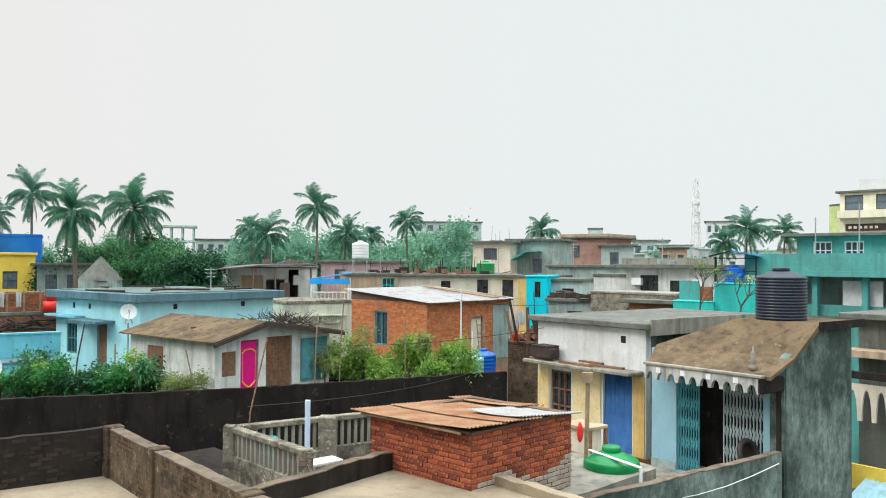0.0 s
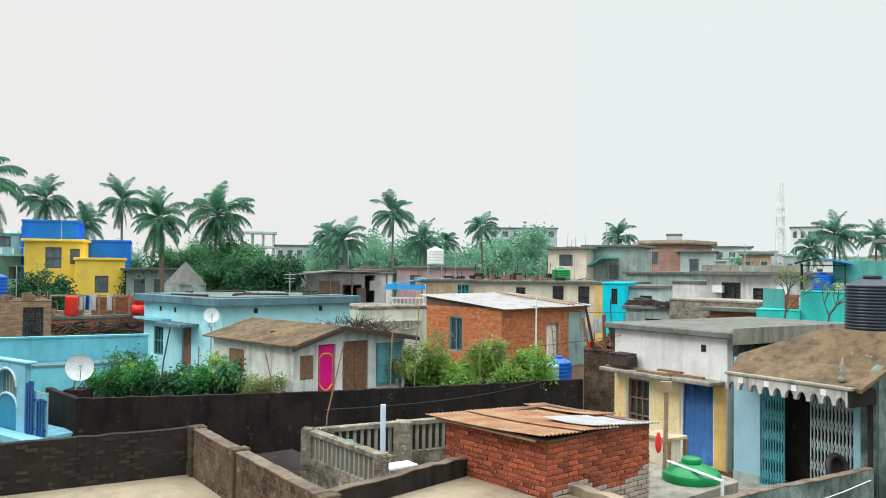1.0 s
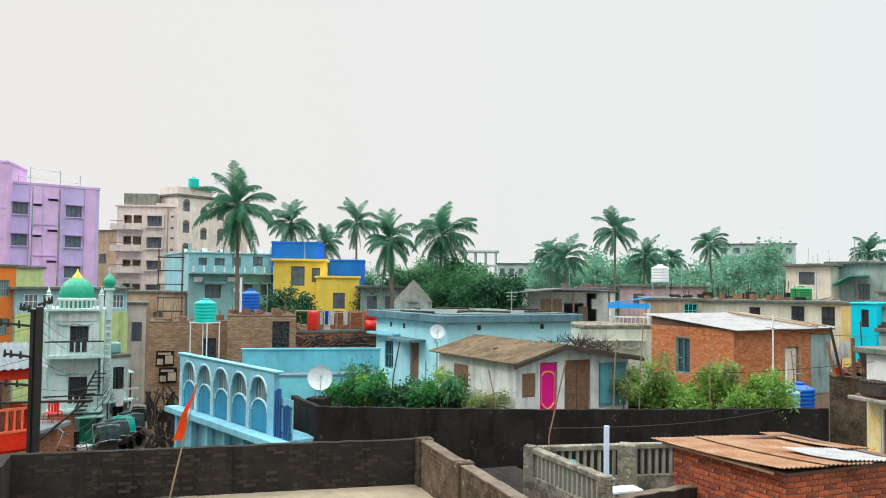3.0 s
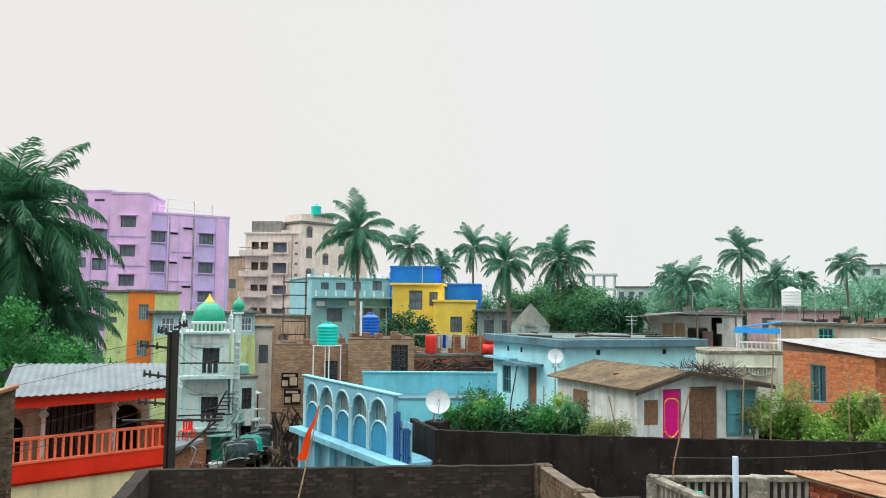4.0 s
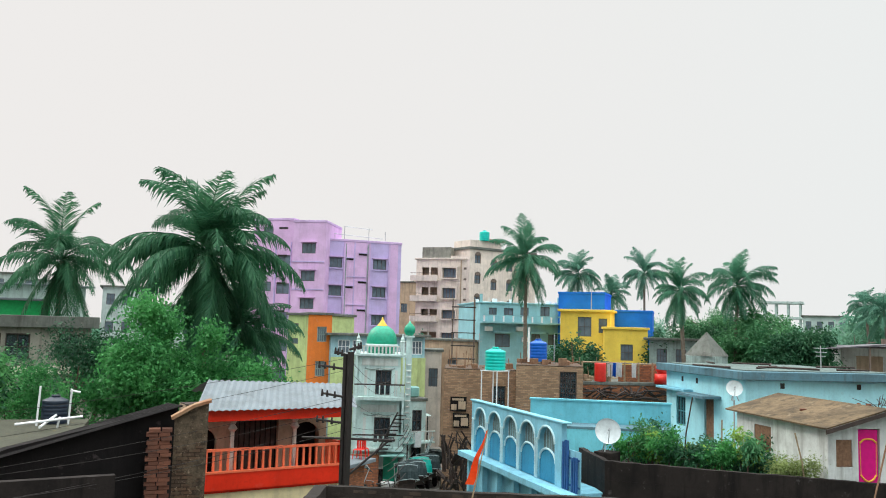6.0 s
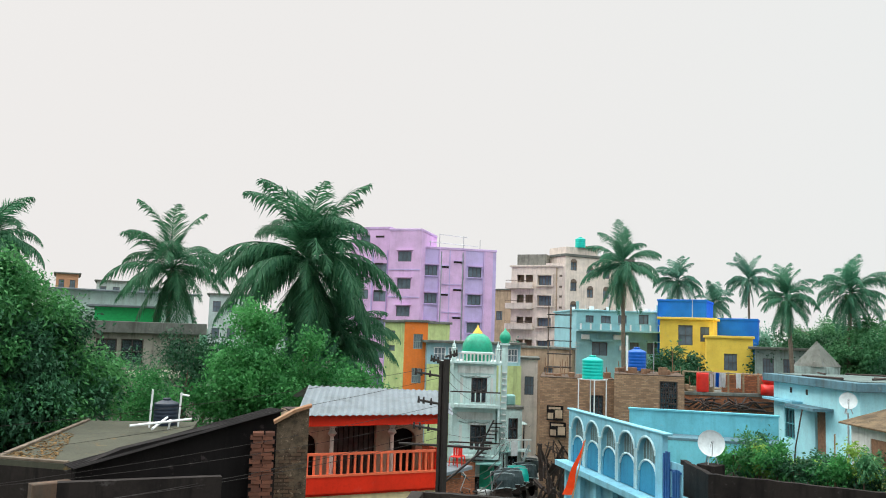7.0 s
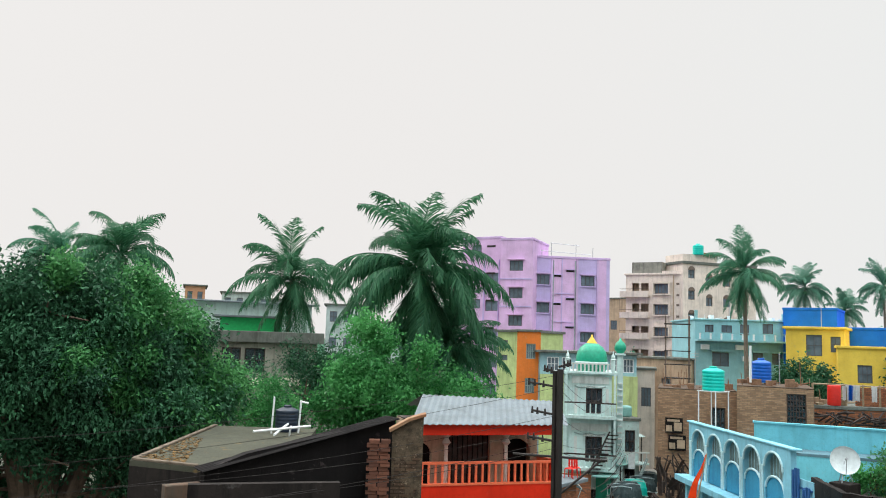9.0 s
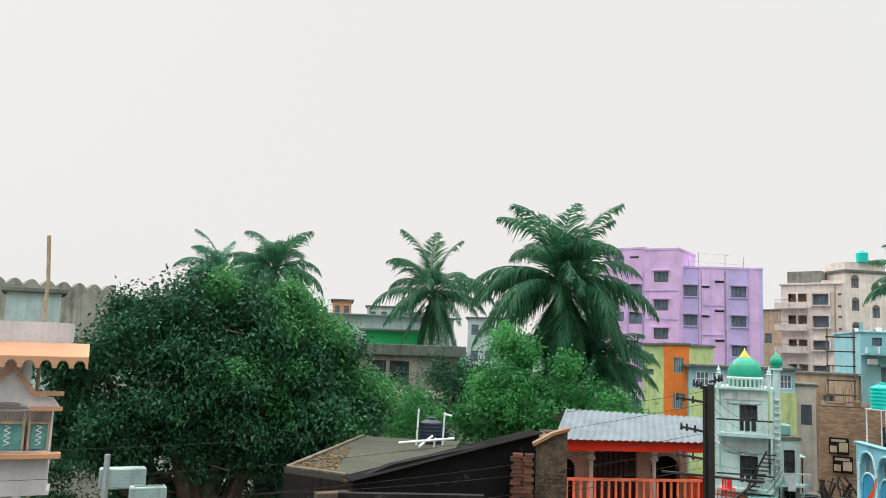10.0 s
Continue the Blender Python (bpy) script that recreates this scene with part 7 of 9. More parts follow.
cx.put("roof_room", "cream", "f", 0.5, 0.6, 19.853, 5.2, 4.0, 20.75)
cx.put("roof_sheet", "rust", "f", 2.9, 0.3, 20.753, 5.6, 4.2, 21.0)
p = at(38.0, 98.7)
water_tank("water_tank", p.x, p.y, 20.755, 0.62, 1.3, "tank_teal", "green water tank on the cream block", 5)
sf = thing("scaffold", pose(*at(40.1, 60.0), 0, 0, 0, 40), "dark steel frame with landings beside the lane", "scaffold")
for sx in (0, 1.6):
    for sy in (0, 1.2):
        bm = bmesh.new()
        tube(bm, (sx, sy, 0), (sx, sy, 12.2), 0.05)
        part("post", bm, "taupe_frame", sf)
for k in range(9):
    bm = bmesh.new()
    box(bm, -0.1, -0.1, 4 + 0.95 * k, 1.7, 1.3, 4.06 + 0.95 * k)
    part("landing", bm, "iron", sf)
block("lane_shop", "brown stained house far along the lane", at(42.2, 70.0), at(38.5, 66.0), 6, 9.0, "tan", [(1, 6, 2, 7.5), (3, 6, 4, 7.5)])
block("far_house", "dull brown house between the tall blocks", at(44.2, 110.0), at(42.6, 108.0), 6, 16.0, "tan", [(1, 12, 2, 13.2)])

# centre: beige row and its neighbours
be = block("beige_house", "long beige house with flat roof behind the hut", at(3.2, 52.0), at(-5.2, 52.0), 8, 9.05, "beige", [(2.7, 8.2, 3.3, 8.8), (5.0, 8.0, 5.7, 8.9), (6.6, 7.6, 7.3, 8.9)], over=0.25, bars=1)
block("tan_house", "tan plastered house with parapet roof", at(6.9, 51.5), at(3.2, 51.8), 7, 9.1, "tan", [(2.3, 8.1, 3.1, 8.95)], over=0.1, frame_mat="teal")
block("yellow_sliver_house", "narrow ochre house end", at(-5.2, 50.0), at(-5.95, 49.5), 5, 9.05, "ochre", over=0.05)
cy = block("cyan_house", "bright cyan box house with one window", at(-5.75, 47.5), at(-7.15, 47.2), 3, 9.15, "cyan", [(0.5, 8.0, 0.85, 8.9)], over=0.05, roof="cyan", thick=0.1)
ph = block("pale_house", "pale plastered wall of a low house", at(11.2, 43.0), at(6.2, 44.5), 4, 7.75, "aged_cream", over=0.05, roof="worn_cement")
ph.put("painted_panel", "blue_house", "f", 0.7, -0.02, 4.0, 1.75, -0.003, 6.5, "faded sky blue painted stretch of wall")
ph.put("rail_bar", "aged_cream", "f", 0.55, -0.2, 7.1, 3.5, -0.003, 7.16)
for x0 in (0.75, 2.1):
    for k in range(9):
        x = x0 + 0.14 * k
        z = 6.72 + 0.16 * (k / 4 - 1) ** 2
        ph.put("slat", "aged_cream", "f", x, -0.17, z, x + 0.05, -0.11, 7.097)
    bm = bmesh.new()
    for k in range(8):
        tube(bm, (x0 + 0.14 * k, -0.14, 6.7 + 0.16 * (k / 4 - 1) ** 2), (x0 + 0.14 * (k + 1), -0.14, 6.7 + 0.16 * ((k + 1) / 4 - 1) ** 2), 0.03, 0.03, 6, ph.m())
    part("curved_rail", bm, "aged_cream", ph.e)
p = at(5.9, 54.0)
tank_stand(p.x, p.y, 9.28, 0.45, 0.95, "steel")
water_tank("water_tank", p.x, p.y, 10.235, 0.56, 1.15, "tank_white", "white plastic water tank on a steel stand", 5)
p = at(-2.9, 54.5)
water_tank("water_tank", p.x, p.y, 9.235, 0.62, 0.85, "tank_green", "green plastic water tank on the beige roof", 5)
aw_ = thing("blue_awning", pose(*at(9.4, 47.0), 0, 0, 0, 4), "bright blue tarpaulin awning on thin posts", "awning")
bm = bmesh.new()
extrude_xz(bm, [(0, 8.95), (2.3, 9.3), (2.3, 9.36), (0, 9.01)], 0, 2.2)
box(bm, 0, -0.04, 8.72, 2.3, -0.004, 9.0)
part("canopy", bm, "tarp", aw_)
for x in (0.1, 2.2):
    for y in (0.1, 2.0):
        bm = bmesh.new()
        tube(bm, (x, y, 0), (x, y, 9.0), 0.05)
        part("post", bm, "white_paint", aw_)
bm = bmesh.new()
for k in range(9):
    box(bm, 0.2 + k * 0.22, -0.2, 7.2, 0.26 + k * 0.22, -0.15, 8.2)
box(bm, 0.1, -0.25, 8.2, 2.2, -0.1, 8.28)
part("fence", bm, "old_white", aw_)
o, ang, w = facing(at(14.8, 58.0), at(8.9, 60.0))
gs = House("grey_shed_house", "low whitish house under a wide dark flat roof", o, ang, w, 6, 0.0, "house")
gs.holes["f"] += [(2.6, 7.4, 4.0, 8.7), (4.25, 7.4, 5.0, 9.4)]
gs.walls("old_white", 9.5, 0.2)
gs.slab("slate_frame", 9.503, 9.62, 0.15)
bm = bmesh.new()
extrude_xz(bm, [(-1.3, 9.42), (1.6, 9.66), (5.3, 9.72), (5.3, 9.82), (1.6, 9.76), (-1.3, 9.48)], -2.6, 0.4, gs.m())
part("roof_sheet", bm, "slate_frame", gs.e, "dark sagging sheet roof over the porch")
for x in (0.9, 2.45, 5.0):
    gs.put("post", "taupe_frame", "f", x, -2.4, 0.0, x + 0.1, -2.3, 9.6)
gs.put("porch_floor", "worn_cement", "f", -0.2, -2.5, 7.2, 6.0, -0.006, 7.38)
gs.put("plank_screen", "taupe_frame", "f", 3.2, -1.3, 7.383, 3.9, -1.2, 8.5)
gs.put("washing", "cloth_white", "f", 4.5, -0.35, 8.3, 5.0, -0.32, 9.0)
gs.put("brick_patch", "tan", "f", 0.85, -0.03, 7.383, 2.4, -0.004, 9.0)

hs = block("cream_roof_house", "cream upper house with grilled window", at(-2.0, 64.0), at(-4.6, 63.0), 5, 11.5, "beige", [(0.9, 10.2, 2.0, 11.1)], over=0.4, bars=5, rail=0)
h2 = block("green_roof_house", "grey-green house with a lean-to roof", at(-4.6, 65.0), at(-8.0, 64.0), 5, 11.7, "grey", [(1.9, 9.2, 2.6, 10.3)], over=0.35)
bm = bmesh.new()
extrude_xz(bm, [(0.0, 9.9), (1.6, 10.9), (2.6, 10.9), (2.6, 10.8), (1.65, 10.8), (0.0, 9.8)], -1.6, -0.01, h2.m())
part("lean_to", bm, "seagreen", h2.e)
block("brick_house", "unfinished reddish house against the sky", at(-8.4, 82.0), at(-11.2, 80.0), 6, 12.4, "brick_hazy", [(1.0, 10.5, 1.7, 11.7)], over=0.4, parapet=("tan", 0.25))
block("pale_far_house", "pale grey house with a flat overhanging roof", at(-10.9, 78.0), at(-13.1, 78.0), 6, 11.6, "hazegrey", [(0.8, 9.8, 1.6, 11.0)], over=0.4)
block("roof_room", "small concrete stair room on the far roof", at(-10.0, 84.0), at(-11.0, 84.0), 2, 13.4, "hazegrey", over=0.05)
block("stained_house", "pale stained wall of an old house", at(-10.4, 45.0), at(-13.0, 44.0), 5, 9.25, "old_white", over=0.05)
block("grey_house", "grey two-storey house with small openings", at(-7.3, 54.0), at(-11.6, 52.0), 5, 9.7, "grey", [(0.6, 8.2, 1.2, 9.0), (2.6, 8.2, 3.2, 9.0)], over=0.2)
block("white_small_house", "small white house behind the cyan one", at(-7.2, 48.5), at(-9.6, 48.0), 4, 8.9, "hazegrey", [(0.9, 7.6, 1.6, 8.5)], over=0.15)
wr = block("wide_house", "wide whitish house with a deep roof slab", at(-12.6, 43.0), at(-18.3, 41.5), 6, 9.75, "old_white", [(0.75, 8.6, 1.7, 9.4), (2.3, 8.5, 3.4, 9.15)], over=0.5, thick=0.2)
wr.put("balcony_wall", "old_white", "f", 0.1, -0.9, 7.6, 4.0, -0.8, 8.2)
wr.put("roof_railing", "concrete", "f", -0.4, 0.4, 9.953, wr.w, 0.5, 10.25, "low brownish roof parapet")
block("brown_low_house", "stained tan roof parapet of a low house", at(-10.2, 40.0), at(-15.9, 37.6), 2, 8.55, "worn_cement", over=0.04, thick=0.12, roof="concrete")
for x in (0.4, 3.5):
    e_ = wr.put("air_conditioner", "white_paint", "f", x, -0.3, 8.9, x + 0.5, -0.005, 9.25)
block("brown_low_house", "low brown roofs and brick walls", at(-12.8, 38.0), at(-16.2, 37.0), 5, 8.2, "brick_far", over=0.3)
# right: teal houses
tw = block("teal_wall_house", "bright turquoise painted roof room", at(-18.35, 33.0), at(-20.95, 32.6), 2.6, 9.2, "teal", over=0.02, thick=0.07, roof="teal")
tv = block("teal_wall_house", "low turquoise roof wall with a bare brick pier", at(-15.7, 33.0), at(-18.3, 32.8), 2.2, 8.5, "teal", over=0.02, thick=0.06, roof="teal")
tv.put("muted_wall", "seagreen", "f", 0.1, 0.9, 8.563, 0.85, 1.05, 9.3, "faded sea-green wall")
tv.put("brick_pier", "brick_far", "f", 0.95, 0.3, 8.563, 1.42, 0.5, 9.1, "unplastered brick pier")
fr = thing("tank_shelter", pose(*at(-18.4, 33.8), 9.27, 0, 0, -20), "iron frame shelter with black and blue sheet roof", "shelter")
for sx in (0, 1.5):
    for sy in (0, 1.2):
        bm = bmesh.new()
        tube(bm, (sx, sy, 0.003), (sx, sy, 1.0), 0.03)
        part("post", bm, "iron", fr)
bm = bmesh.new()
for z in (0.45, 0.95):
    tube(bm, (0, 0, z), (1.5, 0, z), 0.022)
    tube(bm, (1.5, 0, z), (1.5, 1.2, z), 0.022)
part("brace", bm, "iron", fr)
bm = bmesh.new()
extrude_xz(bm, [(-0.25, 1.0), (0.6, 1.22), (0.6, 1.26), (-0.25, 1.04)], -0.2, 1.4)
part("black_sheet", bm, "iron", fr)
bm = bmesh.new()
extrude_xz(bm, [(0.602, 1.22), (1.7, 1.0), (1.7, 1.04), (0.602, 1.26)], -0.2, 1.4)
part("blue_sheet", bm, "tarp", fr)
p = at(-19.65, 34.0)
water_tank("water_tank", p.x, p.y, 9.273, 0.38, 0.68, "tank_blue", "blue plastic water tank under the shelter", 6)
tl = block("teal_house", "sea-green house with a deep balcony band", at(-21.0, 34.5), at(-30.5, 32.0), 6, 7.9, "seagreen", over=0.1)
o = tl.m()
tl.put("balcony_band", "seagreen", "f", -0.3, -0.4, 9.75, tl.w + 0.3, -0.2, 10.4)
tl.put("balcony_floor", "seagreen", "f", -0.3, -0.4, 9.55, tl.w + 0.3, 5.5, 9.745)
for x in (0.2, 2.2, 4.0, 5.4):
    tl.put("column", "seagreen", "f", x, 0.0, 8.083, x + 0.2, 0.2, 9.545)
tl.put("back_wall", "grey", "f", 0, 2.6, 8.083, tl.w, 2.8, 9.545)
tl.put("hanging_cloth", "cloth_white", "f", 3.2, 0.3, 8.4, 4.6, 0.33, 9.4)
tl.put("low_wall", "seagreen", "f", 0, 0.25, 8.083, tl.w, 0.35, 8.5)
t2 = block("teal_upper_house", "sea-green upper floor with a wide flat roof", at(-23.4, 39.5), at(-30.0, 38.0), 5, 11.2, "seagreen", [(0.7, 10.2, 1.5, 11.0), (2.0, 10.2, 2.8, 11.0)], over=0.5, thick=0.15, frame_mat="white_paint")
ye = block("cream_tower_house", "tall cream building with balcony and dark signboard", at(-25.9, 79.0), at(-31.5, 77.0), 9, 16.2, "pale_cream", [(0.4, 14.7, 1.9, 16.0), (2.9, 14.7, 4.6, 16.0)], over=0.3, bars=0)
ye.put("balcony", "pale_cream", "f", 0.0, -0.7, 14.0, 5.5, -0.005, 14.65)
ye.put("signboard", "darkwood", "f", 0.5, -0.12, 12.9, 4.4, -0.005, 13.5, "dark signboard with illegible pale lettering")
for k in range(6):
    ye.put("lettering", "beige", "f", 0.75 + 0.42 * k, -0.14, 13.08, 1.0 + 0.42 * k, -0.122, 13.3)
ye.put("roof_room", "haze_white", "f", 1.2, 1.0, 16.5, 6, 5, 17.4)
block("ochre_tower_house", "ochre side of the tall building", at(-25.3, 81.0), at(-25.9, 80.0), 6, 15.2, "lime", over=0.02)
# balcony house at the right edge
rb_ = block("balcony_row_house", "brown house with a cream arched balcony", at(-26.95, 27.0), at(-32.0, 26.0), 5, 8.4, "roof_grey", over=0.4)
rb_.put("balcony_floor", "tan", "f", -0.2, -0.8, 7.35, rb_.w, -0.005, 7.55)
rb_.put("beam", "dark_plaster", "f", -0.2, -0.9, 6.75, rb_.w, -0.7, 6.95)
for k in range(6):
    bm = bmesh.new()
    scallops(bm, 0.396, 5.55, 6.6, 1, -0.8, -0.72, rb_.m() @ Matrix.Translation((0.4 * k, 0, 0)), 0.85)
    part("railing_arch", bm, "beige", rb_.e, "cream cement railing arch")
rb_.put("yellow_wall", "yellow", "f", -0.1, -0.8, 3.6, rb_.w, -0.7, 4.3)
rb_.put("yellow_wall", "yellow", "f", -0.1, -0.8, 2.2, rb_.w, -0.7, 3.0)
bm = bmesh.new()
corrugated(bm, 1.4, 1.6, 0.16, 0.02, rb_.m() @ pose(0.55, -2.3, 3.4, 20, 0, 0), 2)
part("blue_sheet", bm, "bluegrey", rb_.e)

# lattice tower and skyline
lt = thing("lattice_mast", pose(*at(-17.17, 300), 0), "tall pale steel lattice radio mast in the haze", "radio mast")
bm = bmesh.new()
for a in range(4):
    c0, c1 = (1.9 if a in (0, 3) else -1.9), (1.9 if a < 2 else -1.9)
    tube(bm, (c0, c1, 0), (c0 * 0.35, c1 * 0.35, 40), 0.22, 0.14, 5)
for k in range(20):
    z, s, s2 = 2 * k, 1.9 * (1 - 0.65 * k / 20), 1.9 * (1 - 0.65 * (k + 1) / 20)
    for a, b in (((s, s), (-s2, s2)), ((-s, s), (s2, s2)), ((s, -s), (-s2, -s2)), ((-s, -s), (s2, -s2)), ((s, s), (s2, -s2)), ((-s, -s), (-s2, s2))):
        tube(bm, (*a, z), (*b, z + 2), 0.09, 0.09, 4)
part("lattice", bm, "haze_white", lt)
for z in (24, 28, 31):
    bm = bmesh.new()
    lathe(bm, [(1.5, z), (1.5, z + 0.8), (0.3, z + 0.9)], 10)
    part("antenna_ring", bm, "haze_white", lt)
for b0, b1, d, z, mat, nw in ((2.2, -2.6, 180, 18.8, "hazegrey", 6), (-17.8, -19.6, 160, 17.8, "haze_white", 4), (73.0, 71.7, 110, 15.8, "peach", 2), (70.6, 67.4, 120, 15.6, "hazegrey", 4), (67.4, 65.5, 90, 13.6, "grey", 2), (63.5, 60.5, 95, 13.5, "hazegrey", 3),
                              (17.0, 14.4, 130, 13.2, "hazegrey", 4), (-13.0, -15.4, 120, 13.2, "hazegrey", 3), (-14.8, -16.6, 90, 11.6, "tan", 2), (-22.8, -24.2, 110, 12.8, "hazegrey", 2), (10.5, 8.5, 110, 12.2, "old_white", 2),
                              (-4.6, -7.8, 150, 12.6, "hazegrey", 3), (59.9, 57.5, 60, 11.0, "hazegrey", 2), (44.0, 42.8, 140, 17.5, "hazegrey", 2)):
    p, q = at(b0, d), at(b1, d)
    L = (q - p).length
    wins = [(L * (k + 0.25) / nw, zz, L * (k + 0.75) / nw, zz + 1.2) for k in range(nw) for zz in (z - 1.9, z - 4.9)]
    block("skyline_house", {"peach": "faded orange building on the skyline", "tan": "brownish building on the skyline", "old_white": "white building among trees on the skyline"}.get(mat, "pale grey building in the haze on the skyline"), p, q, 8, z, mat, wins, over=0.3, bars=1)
fs = thing("concrete_frame", pose(*at(19.4, 150), 0, 0, 0, 15), "unfinished open concrete frame on the skyline", "building frame")
for i in range(4):
    for j in range(2):
        bm = bmesh.new()
        box(bm, i * 1.9, j * 4, 0, i * 1.9 + 0.3, j * 4 + 0.3, 16.2)
        part("column", bm, "hazegrey", fs)
for z in (10.4, 13.2, 15.8):
    bm = bmesh.new()
    box(bm, -0.3, -0.3, z, 6.4, 4.6, z + 0.35)
    part("floor", bm, "hazegrey", fs)
p = at(22.9, 54.0)
bm = bmesh.new()
lathe(bm, [(1.35, 8.75), (1.25, 8.88), (0.1, 10.15), (0.02, 10.25)], 4, pose(p.x, p.y, 0, 0, 0, 35))
py_ = thing("pyramid_roof_house", pose(p.x, p.y, 0), "small house with a grey pyramid roof", "house")
bm.transform(Matrix.Translation((-p.x, -p.y, 0)))
part("roof", bm, "roof_grey", py_)
bm = bmesh.new()
box(bm, -0.95, -0.95, 0, 0.95, 0.95, 8.745)
part("wall", bm, "grey", py_)
block("pink_gable_house", "grey low house roof beside the yellow house", at(26.6, 60.0), at(23.6, 60.0), 4, 9.6, "grey", [(0.5, 8.0, 1.2, 9.0), (1.8, 8.0, 2.5, 9.0)], over=0.4)

# west: grey house with the green sheet, scallop-topped wall
gw = block("grey_window_house", "stained grey house with dark strip windows", at(72.4, 45.0), at(64.0, 46.0), 6, 9.5, "concrete", [(1.6, 7.9, 2.6, 9.2), (2.8, 7.9, 3.9, 9.2), (5.2, 7.9, 6.2, 9.2)], over=0.3, thick=0.6, bars=1)
gw.put("strip", "beige", "f", 0.8, -0.15, 7.2, 6.5, -0.005, 7.6)
block("green_sheet_house", "house with a bright green sheet wall under a tin roof", at(70.6, 56.0), at(66.5, 56.0), 5, 11.0, "green_sheet", over=0.5, roof="tin", thick=0.15)
block("tin_roof_house", "pale tin-roofed house behind the trees", at(73.2, 62.0), at(64.5, 64.0), 5, 12.2, "hazegrey", over=0.5, roof="tin", thick=0.12)
bm = bmesh.new()
o, ang, w = facing(at(95.5, 44.0), at(87.2, 47.0))
mw = pose(o.x, o.y, 0, 0, 0, ang)
box(bm, 0, 0, 0, w, 0.3, 12.35, mw)
for k in range(9):
    a, b = w * k / 9, w * (k + 1) / 9
    pts = [(a, 12.35)] + [(a + (b - a) * i / 8, 12.35 + 0.3 * math.sin(math.pi * i / 8)) for i in range(1, 8)] + [(b, 12.35)]
    extrude_xz(bm, pts[::-1], 0, 0.3, mw)
solid("scalloped_wall", bm, "concrete", "old grey wall with a scalloped top", "wall")
block("shed_roof_house", "house roof with a pale blue panel", at(93.5, 34.0), at(90.4, 34.0), 3, 11.5, "brick_far", over=0.2, mats={"f": "hazegrey"})
bm = bmesh.new()
p = at(91.3, 24.0)
path_tube(bm, [(p.x, p.y, 0), (p.x, p.y, 10.2), (p.x - 0.02, p.y + 0.02, 11.4), (p.x - 0.05, p.y - 0.06, 12.6)], 0.05)
solid("bamboo_pole", bm, "bamboo", "tall bare bamboo pole behind the peach house", "pole", "bamboo poles")

# pale low houses along the skyline
g = random.Random(52)
for k in range(13):
    b = -7.5 - 1.45 * k + g.uniform(-0.4, 0.4)
    d = g.uniform(98, 135)
    w, z = g.uniform(2.6, 5.2), 10.2 + d * g.uniform(0.008, 0.021)
    p = at(b, d)
    q = p + Vector((w * math.cos(radians(b)), w * math.sin(radians(b))))
    wins = [(0.4 + 1.3 * i, z - 2.0, 1.1 + 1.3 * i, z - 1.0) for i in range(int((w - 0.4) / 1.3))]
    block("far_house", "small pale flat-roofed house on the skyline", p, q, 4, z, ("haze_white", "hazegrey", "pinkwhite", "hazegrey")[k % 4], wins, over=0.2, roof="hazegrey", frame_mat="grey", bars=1)


# ---- palms, trees, garden ----
def frond_mesh(rise, droop, seed, pairs=58, mat="leaf_palm"):
    """A coconut frond of length 1 along +x: an arched midrib with hanging leaflets on both sides."""
    r = random.Random(seed)
    verts, faces = [], []
    pts, p, a = [], Vector((0, 0, 0)), radians(rise)
    n = 16
    for i in range(n + 1):
        pts.append(p.copy())
        p = p + Vector((math.cos(a), 0, math.sin(a))) / n
        a -= radians(droop) / n * (0.5 + 1.0 * i / n)

    def on(s):
        k = min(int(s * n), n - 1)
        return pts[k].lerp(pts[k + 1], s * n - k), (pts[k + 1] - pts[k]).normalized()

    for i in range(n):
        w0, w1 = 0.012 * (1 - i / n) + 0.003, 0.012 * (1 - (i + 1) / n) + 0.003
        b = len(verts)
        for q, w in ((pts[i], w0), (pts[i + 1], w1)):
            verts += [q + Vector((0, w, 0)), q + Vector((0, -w, 0)), q + Vector((0, 0, -w * 1.3))]
        faces += [(b, b + 3, b + 4, b + 1), (b + 1, b + 4, b + 5, b + 2), (b + 2, b + 5, b + 3, b)]
    for i in range(pairs):
        s = 0.12 + 0.87 * (i + r.random() * 0.6) / pairs
        q, d = on(s)
        ln = (0.27 * math.sin(math.pi * min(1.0, s * 0.7 + 0.26)) + 0.035) * r.uniform(0.75, 1.15)
        for sg in (-1, 1):
            hang = (0.25 + 0.75 * r.random() * (0.5 + s)) * (1.0 - 0.85 * max(0.0, d.z))
            out = (Vector((0, sg, 0)) * 0.55 + d * 0.62 + Vector((0, 0, -0.65 * hang))).normalized()
            wd = d * 0.0085
            mid = q + out * ln * 0.5
            tip = q + (out + Vector((0, 0, -0.8 * hang))).normalized() * ln
            b = len(verts)
            verts += [q - wd * 0.6, q + wd * 0.6, mid + wd, tip, mid - wd]
            faces += [(b, b + 1, b + 2, b + 4), (b + 4, b + 2, b + 3)]
    me = bpy.data.meshes.new("frond")
    me.from_pydata([tuple(v) for v in verts], [], faces)
    me.materials.append(MAT[mat])
    return me


def frond_set(mat):
    kinds = {"up": ((84, 62), (74, 92), (64, 112), (56, 88)), "mid": ((42, 118), (28, 112), (16, 100)), "low": ((4, 88), (-14, 70)), "hang": ((-48, 40), (-62, 24))}
    return {k: [frond_mesh(a, d, 1 + i + 5 * j, mat=mat) for i, (a, d) in enumerate(v)] for j, (k, v) in enumerate(kinds.items())}


# the middle and far sets use the haze-tinted leaf colours
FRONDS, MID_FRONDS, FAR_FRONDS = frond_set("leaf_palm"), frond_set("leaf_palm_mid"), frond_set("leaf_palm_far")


bm = bmesh.new()
bmesh.ops.create_icosphere(bm, subdivisions=2, radius=0.13)
